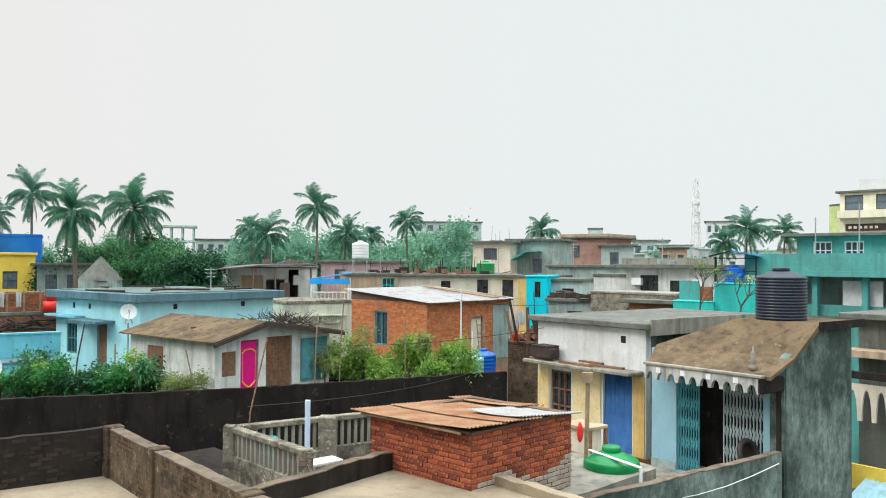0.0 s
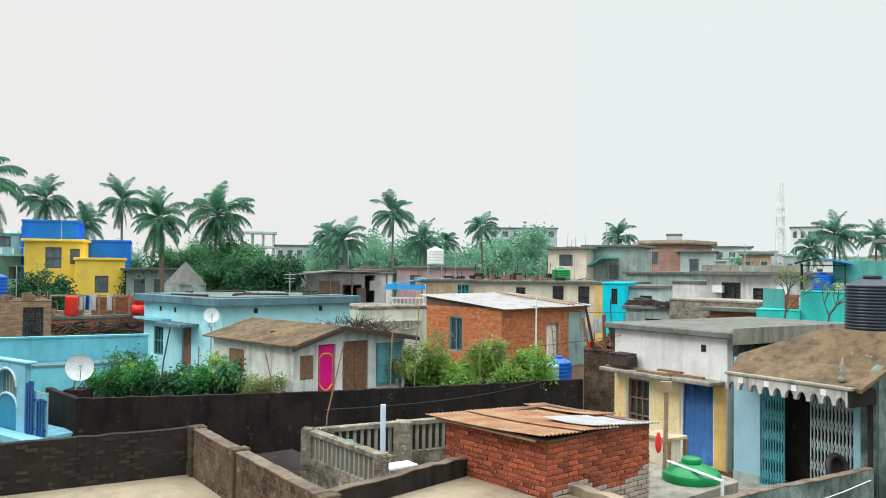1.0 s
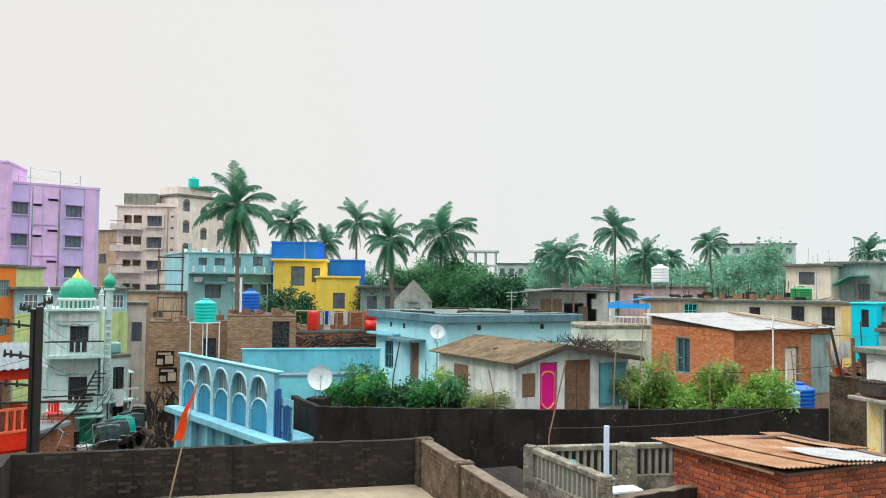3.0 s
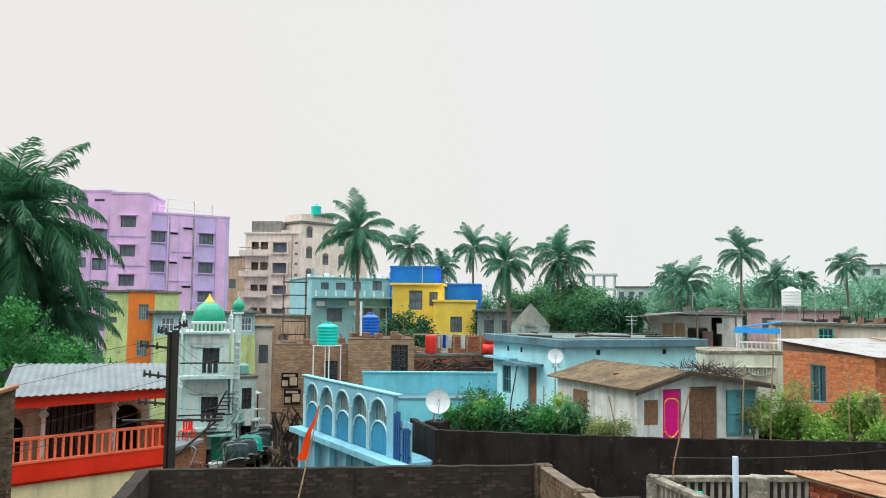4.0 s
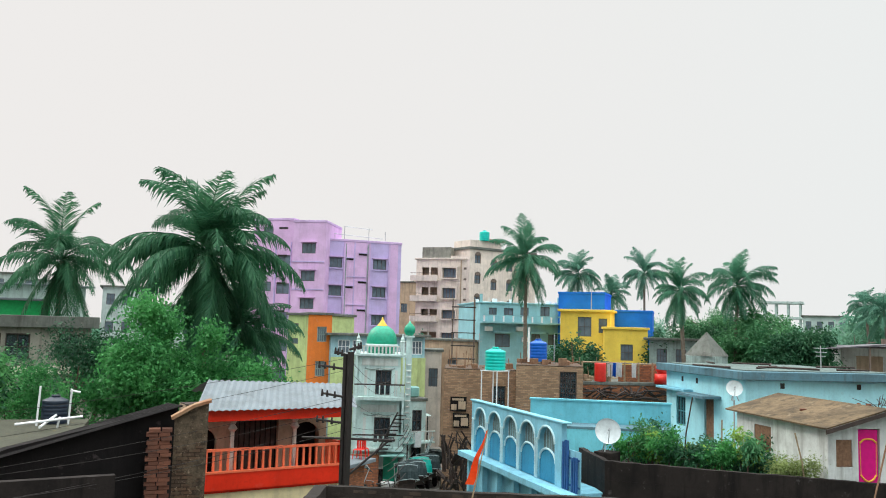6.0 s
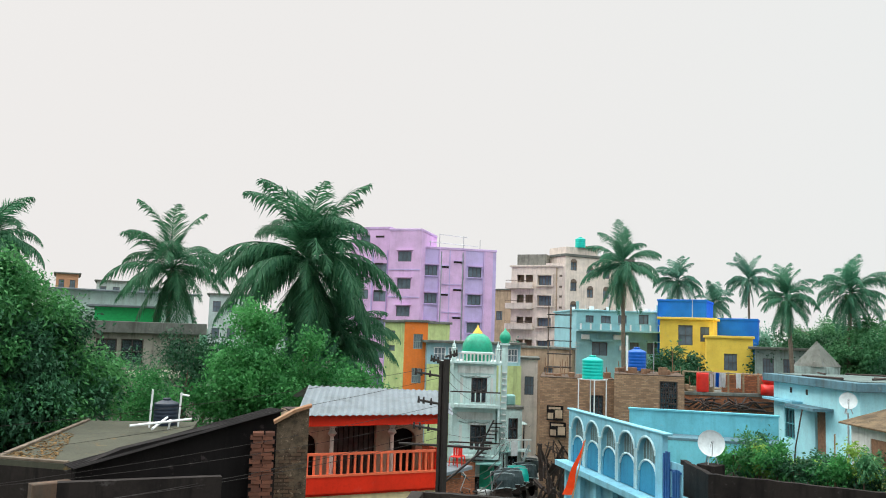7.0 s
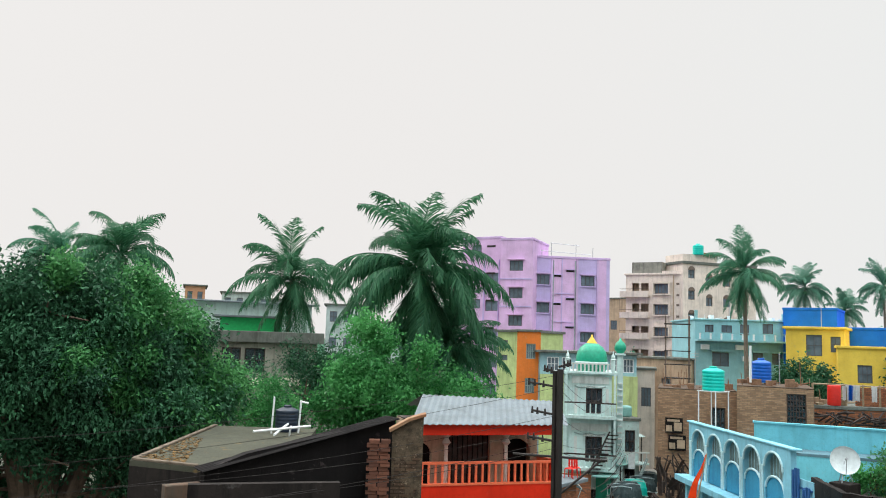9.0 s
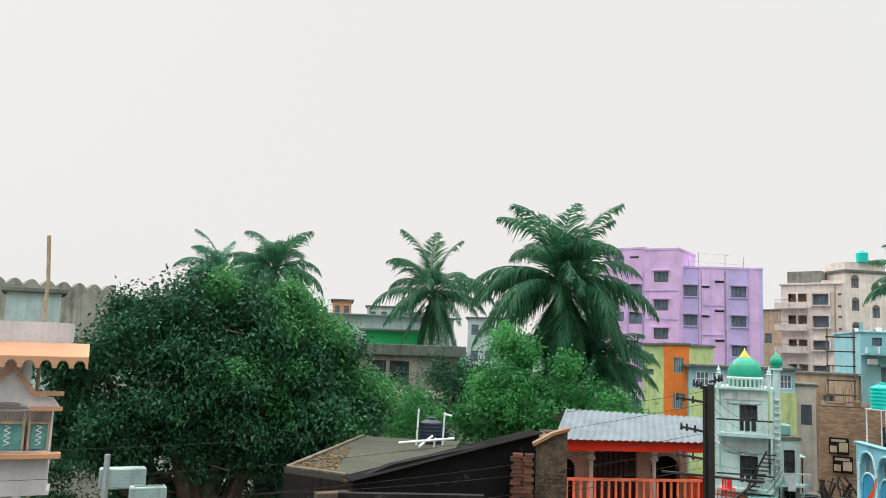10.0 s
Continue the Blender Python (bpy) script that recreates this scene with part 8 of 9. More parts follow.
bmesh.ops.scale(bm, vec=(1, 1, 1.25), verts=bm.verts)
COCONUT = mesh_of(bm, MAT["leaf_town"], True)


def palm(x, y, z, length, seed, label, trunk_r=0.16, lean=0.6, count=26, skirt=4, fronds=None):
    """A coconut palm with its crown's heart at z: a ringed leaning trunk and separate fronds."""
    r = random.Random(seed)
    e = thing("coconut_palm", pose(x, y, 0), label, "palm", "coconut palms")
    a = r.uniform(0, 6.28)
    dx, dy = lean * math.cos(a), lean * math.sin(a)
    bm = bmesh.new()
    K = 12
    pt = [Vector((-dx * (1 - (i / K) ** 1.5), -dy * (1 - (i / K) ** 1.5), z * i / K)) for i in range(K + 1)]
    for i in range(K):
        w0, w1 = trunk_r * (1.25 - 0.5 * i / K), trunk_r * (1.25 - 0.5 * (i + 1) / K)
        tube(bm, pt[i], pt[i + 1], w0, w1 * 1.06, 9)
    part("trunk", bm, "trunk", e)
    for k in range(7):
        b = r.uniform(0, 6.28)
        nut = new("coconut", COCONUT)
        nut.parent = e
        nut.matrix_local = pose(0.28 * math.cos(b), 0.28 * math.sin(b), z - 0.25 - 0.2 * r.random(), r.uniform(0, 90), 0, 0)
    kinds = ["up"] * int(count * 0.30) + ["mid"] * int(count * 0.40) + ["low"] * int(count * 0.30) + ["hang"] * skirt
    for i, k in enumerate(kinds):
        ob = new("frond", r.choice((fronds or FRONDS)[k]))
        ob.parent = e
        s = length * r.uniform(0.9, 1.18)
        ob.matrix_local = pose(0, 0, z - 0.1 + 0.2 * r.random(), r.uniform(-14, 14), r.uniform(-10, 10), (i * 137.5 + r.uniform(-20, 20)) % 360) @ Matrix.Diagonal((s, s, s, 1))
    return e


for i, (b, d, z, ln, lab) in enumerate((
        (57.0, 38.0, 13.1, 4.5, "large leafy coconut palm with drooping fronds"), (66.0, 52.0, 13.5, 4.2, "coconut palm with a skirt of hanging fronds"), (77.1, 56.0, 14.8, 4.0, "coconut palm behind the mango tree"),
        (80.6, 60.0, 14.6, 3.4, "coconut palm half hidden by the mango tree"), (35.1, 60.0, 15.3, 3.3, "coconut palm before the blue-grey house"), (31.4, 85.0, 16.0, 2.9, "slim coconut palm behind the blue roof"),
        (29.2, 88.0, 14.0, 2.5, "coconut palm behind the royal blue roof"), (26.95, 80.0, 15.8, 2.5, "slim coconut palm against the sky"), (24.6, 58.0, 13.0, 2.35, "dark coconut palm with a bent crown"),
        (20.9, 60.0, 13.6, 2.65, "dark coconut palm above the green trees"), (12.4, 75.0, 12.4, 2.6, "coconut palm in the far grove"), (8.9, 75.0, 14.9, 2.4, "tall coconut palm in the far grove"),
        (6.9, 78.0, 12.6, 2.3, "coconut palm in the far grove"), (2.7, 85.0, 14.3, 2.2, "coconut palm above the far houses"), (-6.8, 100.0, 13.8, 2.5, "coconut palm behind the far houses"),
        (-20.4, 90.0, 13.6, 2.8, "coconut palm beside the radio mast"), (-18.9, 88.0, 12.2, 2.1, "small coconut palm beside the radio mast"), (-22.7, 95.0, 13.4, 2.3, "coconut palm behind the teal house"),
        (13.4, 80.0, 13.0, 1.9, "coconut palm in the far grove"), (5.2, 90.0, 12.8, 2.0, "coconut palm in the far grove"), (-1.0, 95.0, 12.6, 2.0, "coconut palm in the far grove"), (0.6, 92.0, 12.2, 2.0, "coconut palm in the far grove"),
        (54.9, 40.0, 9.6, 3.4, "low coconut palm beside the bright tree"))):
    p = at(b, d)
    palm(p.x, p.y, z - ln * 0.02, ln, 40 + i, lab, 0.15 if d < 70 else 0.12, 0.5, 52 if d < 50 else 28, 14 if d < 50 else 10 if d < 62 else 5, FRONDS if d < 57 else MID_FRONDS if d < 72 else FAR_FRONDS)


def leaves(name, blobs, per, size, mat, parent, seed, clump=0.28, up=0.25, narrow=0.36, spread=0.10):
    """A crown of many small leaves in clumps over uneven blobs (x, y, z, rx, ry, rz, clumps)."""
    g = np.random.default_rng(seed)
    V, ages, count = [], [], 0
    for x, y, z, rx, ry, rz, k in blobs:
        sprays = max(4, k // 11)
        sd_ = g.normal(size=(sprays, 3)) + (0, 0, 0.25)
        sd_ /= np.linalg.norm(sd_, axis=1)[:, None]
        sr = g.uniform(0.72, 1.12, sprays)
        pick = g.integers(0, sprays, k)
        d = sd_[pick]
        c = d * sr[pick][:, None] * (rx, ry, rz) + (x, y, z)
        c += g.normal(size=(k, 3)) * np.array((spread * rx, spread * ry, spread * 0.6 * rz))
        spray_age = g.random(sprays) ** 1.5
        core = g.random(k) < 0.32
        c[core] = (c[core] - (x, y, z)) * g.uniform(0.2, 0.75, core.sum())[:, None] + (x, y, z)
        c = np.repeat(c, per, 0) + g.normal(size=(k * per, 3)) * clump
        dd = np.repeat(d, per, 0)
        u = g.normal(size=(len(c), 3)) * 0.8 + dd * 0.7 + (0, 0, up - 0.45)
        u /= np.linalg.norm(u, axis=1)[:, None]
        w = np.cross(u, g.normal(size=(len(c), 3)) + (0, 0, 0.5))
        w /= np.linalg.norm(w, axis=1)[:, None] + 1e-9
        ln = (size * g.uniform(0.6, 1.25, len(c)))[:, None]
        bend = np.array((0, 0, -0.18)) * ln
        ages.append(np.repeat(spray_age[pick], per))
        V.append(np.stack([c, c + u * ln * 0.5 + w * ln * narrow * 0.5, c + u * ln + bend, c + u * ln * 0.5 - w * ln * narrow * 0.5], 1).reshape(-1, 3))
        count += len(c)
    V = np.concatenate(V)
    me = bpy.data.meshes.new(name)
    me.vertices.add(len(V))
    me.vertices.foreach_set("co", V.ravel().astype(np.float32))
    me.loops.add(count * 4)
    me.loops.foreach_set("vertex_index", np.arange(count * 4, dtype=np.int32))
    me.polygons.add(count)
    me.polygons.foreach_set("loop_start", np.arange(0, count * 4, 4, dtype=np.int32))
    me.polygons.foreach_set("loop_total", np.full(count, 4, dtype=np.int32))
    me.update(calc_edges=True)
    me.attributes.new("age", "FLOAT", "FACE").data.foreach_set("value", np.concatenate(ages).astype(np.float32))
    me.materials.append(MAT[mat])
    ob = new(name, me)
    ob.parent = parent
    return ob


def tree(name, x, y, blobs, per, size, mat, label, seed, trunk=0.25, base=0.0, clump=0.28, category="tree", group="", narrow=0.36, lit_blobs=()):
    """A broad-leaved tree: trunk, a limb to every blob with twigs, and the crown. Blobs are placed from the foot."""
    r = random.Random(seed)
    e = thing(name, pose(x, y, base), label, category, group)
    bm = bmesh.new()
    low = min(b[2] for b in blobs)
    fork = Vector((0, 0, max(0.25, low * 0.55)))
    tube(bm, (0, 0, 0), fork, trunk * 1.25, trunk, 10)
    for bx, by, bz, rx, ry, rz, k in blobs:
        tip = Vector((bx, by, bz + rz * 0.3))
        mid = fork.lerp(tip, 0.5) + Vector((r.uniform(-0.3, 0.3), r.uniform(-0.3, 0.3), 0.2)) * trunk * 3
        tube(bm, fork, mid, trunk * 0.7, trunk * 0.45, 8)
        tube(bm, mid, tip, trunk * 0.45, trunk * 0.12, 7)
        for q in range(7):
            a = mid.lerp(tip, r.uniform(0, 0.9))
            v = Vector((r.gauss(0, 1) * rx, r.gauss(0, 1) * ry, r.gauss(0.2, 0.7) * rz)) * 0.55
            tube(bm, a, a + v, trunk * 0.2, trunk * 0.05, 5)
    part("trunk", bm, "bark", e)
    leaves("crown", blobs, per, size, mat, e, seed, clump, narrow=narrow)
    # extra blobs in the brighter leaf, where the crown looks lit
    if lit_blobs:
        leaves("young_foliage", lit_blobs, per, size, "lit_leaf", e, seed + 500, clump, narrow=narrow)
    return e


p = at(81.0, 31.0)
tree("mango_tree", p.x, p.y,
     [(-0.5, 0.3, 7.0, 2.3, 3.8, 3.6, 420), (0.9, -0.4, 10.6, 1.6, 1.9, 1.4, 200), (0.7, 1.9, 10.3, 1.6, 1.7, 1.5, 200), (0.8, 3.6, 9.3, 1.5, 1.5, 1.5, 180), (0.8, -2.2, 10.0, 1.5, 1.7, 1.4, 180),
      (0.6, -3.9, 8.9, 1.4, 1.5, 1.4, 160), (1.4, -1.2, 8.6, 1.5, 1.8, 1.3, 200), (1.7, 0.9, 8.4, 1.5, 1.7, 1.3, 200), (1.4, 2.9, 7.5, 1.5, 1.6, 1.4, 180), (1.0, 4.8, 7.2, 1.3, 1.4, 1.5, 150),
      (0.5, -3.2, 7.0, 1.3, 1.6, 1.3, 150), (0.0, -4.8, 6.6, 1.0, 1.3, 1.5, 110), (0.5, -1.0, 6.2, 1.3, 1.6, 1.2, 130), (0.9, 1.4, 5.9, 1.3, 1.6, 1.2, 140), (0.7, 3.6, 5.2, 1.4, 1.6, 1.4, 150),
      (-1.3, -2.6, 4.6, 1.1, 1.6, 1.4, 90), (-1.4, 0.5, 3.8, 1.3, 2.2, 1.4, 110), (0.2, 4.9, 4.6, 1.2, 1.3, 1.4, 110), (-1.6, -4.4, 3.8, 0.9, 1.3, 1.4, 70)],
     60, 0.19, "leaf_dark", "big dense dark green mango tree", 3, 0.4, 0, 0.27, narrow=0.42,
     # light on the crown's top and right, painted as brighter leaves
     lit_blobs=[(1.1, 3.5, 10.1, 1.3, 1.4, 0.9, 110), (1.3, 2.2, 10.9, 1.2, 1.3, 0.8, 80), (2.0, 2.6, 8.4, 1.2, 1.3, 0.9, 100), (1.5, 4.8, 8.3, 1.2, 1.2, 0.9, 100), (1.4, -0.2, 11.5, 1.3, 1.4, 0.6, 50), (1.9, 4.2, 6.6, 1.0, 1.2, 0.8, 70), (2.2, 1.0, 8.9, 1.0, 1.2, 0.7, 50)])
p = at(60.6, 33.0)
tree("neem_tree", p.x, p.y, [(0, 0, 8.3, 1.7, 1.9, 2.3, 260), (0.5, -0.6, 6.7, 1.7, 1.8, 1.9, 180), (-0.4, 1.1, 7.0, 1.5, 1.5, 1.8, 150)], 62, 0.17, "leaf_bright", "bright green leafy tree behind the tin roof", 4, 0.18, 0, 0.26, narrow=0.55)
p = at(55.4, 32.0)
tree("neem_tree", p.x, p.y, [(0, 0, 7.6, 1.5, 1.7, 1.8, 220), (0.3, 0.9, 6.6, 1.3, 1.4, 1.7, 130)], 62, 0.165, "leaf_bright", "smaller bright green tree behind the tin roof", 5, 0.15, 0, 0.24, narrow=0.55)
p = at(68.6, 33.0)
tree("shrub_tree", p.x, p.y, [(0, 0, 6.6, 1.4, 2.0, 1.9, 200), (0.3, 1.6, 6.2, 1.2, 1.5, 1.6, 120)], 44, 0.14, "leaf_bright", "low green bush tree behind the slab roof", 6, 0.12, 0, 0.22)
p = at(64.6, 40.0)
tree("dark_tree", p.x, p.y, [(0, 0, 7.2, 2.0, 2.4, 2.4, 230), (0.4, 2.0, 7.6, 1.6, 1.6, 1.8, 120)], 50, 0.19, "leaf_dark", "dark leafy tree below the palm", 7, 0.2, 0, 0.3)
p = at(57.5, 42.0)
tree("dark_tree", p.x, p.y, [(0, 0, 6.6, 2.6, 3.2, 2.4, 300)], 50, 0.19, "leaf_dark", "dark leafy tree below the large palm", 8, 0.2, 0, 0.3)
for i, (b, d, rx, rz, z, k, mat, lab) in enumerate(((22.6, 62, 1.9, 1.6, 8.9, 300, "leaf_town_dark", "round green tree behind the blue house"), (19.8, 60, 2.3, 2.1, 9.5, 460, "leaf_town", "green tree behind the blue house"), (17.0, 57, 1.7, 1.6, 8.9, 360, "leaf_town_dark", "dense green tree behind the blue house"),
                                              (31.6, 56, 1.5, 1.2, 7.9, 260, "leaf_town_dark", "leafy tree before the yellow house"), (13.3, 85, 2.8, 1.8, 10.0, 200, "leaf_far", "pale green tree in the far grove"), (10.6, 82, 2.5, 1.9, 10.2, 200, "leaf_far", "pale green tree in the far grove"),
                                              (24.9, 62, 1.7, 1.6, 9.0, 200, "leaf_town_dark", "dark tree beside the palm trunk"),
                                              (22.6, 84, 2.4, 1.9, 10.6, 260, "leaf_town", "green tree between the palms"), (27.0, 84, 2.2, 1.3, 9.9, 200, "leaf_far", "pale green tree behind the palms"))):
    p = at(b, d)
    tree("town_tree", p.x, p.y, [(0, 0, z, rx, rx, rz, k), (rx * 0.6, -0.3, z - rz * 0.5, rx * 0.8, rx * 0.8, rz * 0.8, k // 2), (-rx * 0.7, 0.2, z - rz * 0.4, rx * 0.75, rx * 0.75, rz * 0.8, k // 2)], 30, 0.22, mat, lab, 20 + i, 0.2, 0, 0.26, group="town trees", narrow=0.5)



def bare_tree(b, d, z0, h, seed, label):
    """A thin leafless tree: forking twigs with a few dry leaves."""
    r = random.Random(seed)
    p = at(b, d)
    e = thing("bare_tree", pose(p.x, p.y, z0), label, "tree", "bare trees")
    bm = bmesh.new()
    tips = []

    def grow(a, v, ln, rad, level):
        q = a + v * ln
        tube(bm, a, q, rad, rad * 0.65, 5)
        if level == 0:
            tips.append(q)
            return
        for _ in range(3 if level > 1 else 2):
            n = (v + Vector((r.uniform(-0.8, 0.8), r.uniform(-0.8, 0.8), r.uniform(-0.2, 0.6)))).normalized()
            grow(q, n, ln * r.uniform(0.6, 0.85), rad * 0.62, level - 1)

    grow(Vector((0, 0, 0)), Vector((0.1, 0, 1)), h * 0.34, 0.045, 4)
    part("trunk", bm, "bark", e)
    leaves("crown", [(q.x, q.y, q.z, 0.06, 0.06, 0.06, 4) for q in tips[::3]], 2, 0.1, "leaf_garden", e, seed, 0.05, narrow=0.5)


bare_tree(-17.3, 32.0, 7.6, 2.5, 61, "thin bare tree before the turquoise wall")
bare_tree(-19.9, 31.6, 7.8, 1.9, 62, "small bare shrub before the turquoise wall")

# distant woods along the skyline, too many to count
wd = thing("far_woods", pose(0, 0, 0), "hazy belt of distant trees on the skyline", "trees", kind="stuff")
g = random.Random(77)
bl = []
for k in range(330):
    b = g.uniform(-34, 98)
    d = g.uniform(95, 210)
    r = g.uniform(2.4, 4.6)
    p = at(b, d)
    bl.append((p.x, p.y, g.uniform(5.5, 9.0) * (0.8 + d / 700), r, r, r * 0.9, 42))
for k in range(60):
    b = g.uniform(-3, 14)
    d = g.uniform(80, 120)
    r = g.uniform(1.6, 3.0)
    p = at(b, d)
    bl.append((p.x, p.y, g.uniform(8.0, 11.0), r, r, r, 60))
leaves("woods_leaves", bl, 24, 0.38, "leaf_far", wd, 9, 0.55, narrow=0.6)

# roof garden shrubs
g = random.Random(21)
for k in range(15):
    b = 18.0 + 10.4 * (k + g.random() * 0.7) / 15
    d = g.uniform(29.9, 32.6) + 0.07 * max(0, b - 26)
    p = at(b, d)
    h = g.uniform(0.35, 0.7) if g.random() < 0.5 else g.uniform(0.8, 1.2)
    tree("garden_shrub", p.x, p.y, [(0, 0, h * 0.75, 0.5, 0.45, h * 0.55, 46), (0.3, 0.2, h * 0.55, 0.4, 0.35, h * 0.45, 26)], 20, 0.14, "leaf_garden" if k % 4 == 0 else ("leaf_dark" if k % 2 else "leaf_bright"), "leafy green potted shrub in the roof garden", 100 + k, 0.03, 5.2, 0.15, "shrub", "garden shrubs", narrow=0.5)
for k in range(17):
    b = -1.2 + 10.3 * (k + g.random() * 0.7) / 17
    d = g.uniform(31.2, 34.2)
    p = at(b, d)
    h = g.uniform(0.4, 0.8) if g.random() < 0.5 else g.uniform(0.95, 1.45)
    tree("garden_shrub", p.x, p.y, [(0, 0, h * 0.75, 0.48, 0.45, h * 0.55, 44), (0.3, 0.2, h * 0.5, 0.4, 0.35, h * 0.45, 26)], 20, 0.15, "leaf_garden", "yellow-green leafy shrub in the roof garden", 130 + k, 0.03, 5.2, 0.15, "shrub", "garden shrubs", narrow=0.5)


p = at(17.55, 28.75)
tree("garden_shrub", p.x, p.y, [(0, 0, 0.65, 0.62, 0.5, 0.6, 90), (-0.4, 0.1, 0.5, 0.45, 0.4, 0.45, 50)], 26, 0.13, "leaf_olive", "pale olive feathery shrub against the shed wall", 170, 0.03, 5.2, 0.12, "shrub", "garden shrubs", narrow=0.22)
for k, (b, d, h) in enumerate(((20.4, 29.6, 1.7), (26.6, 31.2, 1.5), (5.6, 31.9, 1.9), (8.3, 31.2, 1.5), (1.3, 32.4, 1.6))):
    p = at(b, d)
    tree("garden_shrub", p.x, p.y, [(0, 0, h * 0.8, 0.35, 0.35, h * 0.35, 34)], 16, 0.2, "leaf_town" if k < 2 else "leaf_olive", "tall thin leafy plant in the roof garden", 180 + k, 0.025, 5.2, 0.14, "shrub", "garden shrubs", narrow=0.3)


# ---- lane, rubble and wires ----
# rubble and brick walls beside the white house
rub = block("rubble_house", "broken brown brick house heaped with debris", at(-4.5, 34.6), at(-7.4, 33.5), 3, 6.6, "brown_plaster", over=0.02, thick=0.1, roof="earth")
g = random.Random(31)
bm = bmesh.new()
o = rub.e.matrix_world @ rub.m()
for k in range(420):
    x, y = g.uniform(0, rub.w), g.uniform(0.1, 2.9)
    z = 6.7 + 0.9 * math.exp(-((x - rub.w * 0.6) ** 2 + (y - 1.5) ** 2) / 1.1) * g.random()
    s = g.uniform(0.05, 0.15)
    box(bm, -s, -s * 0.6, -s * 0.4, s, s * 0.6, s * 0.4, o @ pose(x, y, z, g.uniform(-40, 40), g.uniform(-40, 40), g.uniform(0, 180)))
tagged(solid("rubble_heap", bm, "brick_heap", "heap of broken bricks and boards", "rubble"), kind="stuff")
for k, (b, d, h, w_) in enumerate(((-5.2, 33.6, 1.9, 0.05), (-5.9, 33.4, 1.5, 0.09), (-6.4, 33.2, 2.1, 0.05), (-4.8, 33.9, 1.3, 0.07), (-6.9, 33.2, 1.2, 0.12))):
    p = at(b, d)
    bm = bmesh.new()
    box(bm, -w_, -0.02, 0, w_, 0.02, h, pose(p.x, p.y, 6.7, 8 - 5 * k, -12 + 7 * k, 40 * k), 0.005)
    solid("leaning_plank", bm, "wood" if k % 2 else "darkwood", "old plank standing in the brick rubble", "plank", "planks in the rubble")
block("plaster_stub_house", "low grey roof cluttered with sheets", at(-7.3, 41.5), at(-13.2, 40.0), 5, 8.05, "grey", [(1.0, 6.6, 1.8, 7.6)], over=0.15)
bm = bmesh.new()
for k in range(46):
    p = at(g.uniform(-13, -7.4), g.uniform(40.6, 44.0))
    hw = g.uniform(0.06, 0.2)
    box(bm, -g.uniform(0.2, 0.7), -hw, 0, g.uniform(0.2, 0.7), hw, g.uniform(0.03, 0.3), pose(p.x, p.y, 8.24, 0, g.uniform(-6, 6), g.uniform(0, 180)))
tagged(solid("roof_clutter", bm, "darkwood", "dark boards and tubs lying on the flat roof", "clutter"), kind="stuff")
for k, (b, d, z, s) in enumerate(((-4.9, 34.0, 7.0, 0.35), (-5.4, 34.3, 7.35, 0.4), (-5.0, 34.2, 6.7, 0.3))):
    p = at(b, d)
    bm = bmesh.new()
    for i in range(8):
        bm.verts.new((p.x + s * (i / 7 - 0.5), p.y + 0.04 * math.sin(i * 2.1), z + 0.65))
        bm.verts.new((p.x + s * (i / 7 - 0.5) * 0.85, p.y + 0.08 * math.sin(i * 2.1), z + 0.05 * (i % 2)))
    bm.verts.ensure_lookup_table()
    for i in range(7):
        bm.faces.new([bm.verts[j] for j in (2 * i, 2 * i + 2, 2 * i + 3, 2 * i + 1)])
    bmesh.ops.solidify(bm, geom=bm.faces[:], thickness=0.01)
    solid("washing", bm, ("cloth_white", "cloth_white", "flag")[k], "cloth hung out to dry by the brick hut", "laundry", "washing on the line")
block("centre_back_house", "row of low pinkish roofs behind the beige house", at(8.6, 62.0), at(3.0, 62.0), 4, 9.9, "dusty_pink", [(1, 8.4, 1.8, 9.4), (3.5, 8.4, 4.3, 9.4)], over=0.25)
bm = bmesh.new()
for k in range(26):
    b = g.uniform(5.4, -3.0)
    p = at(b, g.uniform(53, 58))
    tube(bm, (p.x, p.y, 9.23), (p.x + g.uniform(-0.12, 0.12), p.y, 9.23 + g.uniform(0.3, 1.2)), 0.025, 0.025, 5)
for k in range(14):
    p = at(g.uniform(5.4, -3.0), g.uniform(53, 56))
    box(bm, -g.uniform(0.1, 0.5), -0.15, 0, g.uniform(0.1, 0.5), 0.15, g.uniform(0.15, 0.5), pose(p.x, p.y, 9.23, 0, 0, g.uniform(0, 90)))
tagged(solid("starter_bars", bm, "iron", "rusty rods and poles sticking up from the roof", "rods"), kind="stuff")


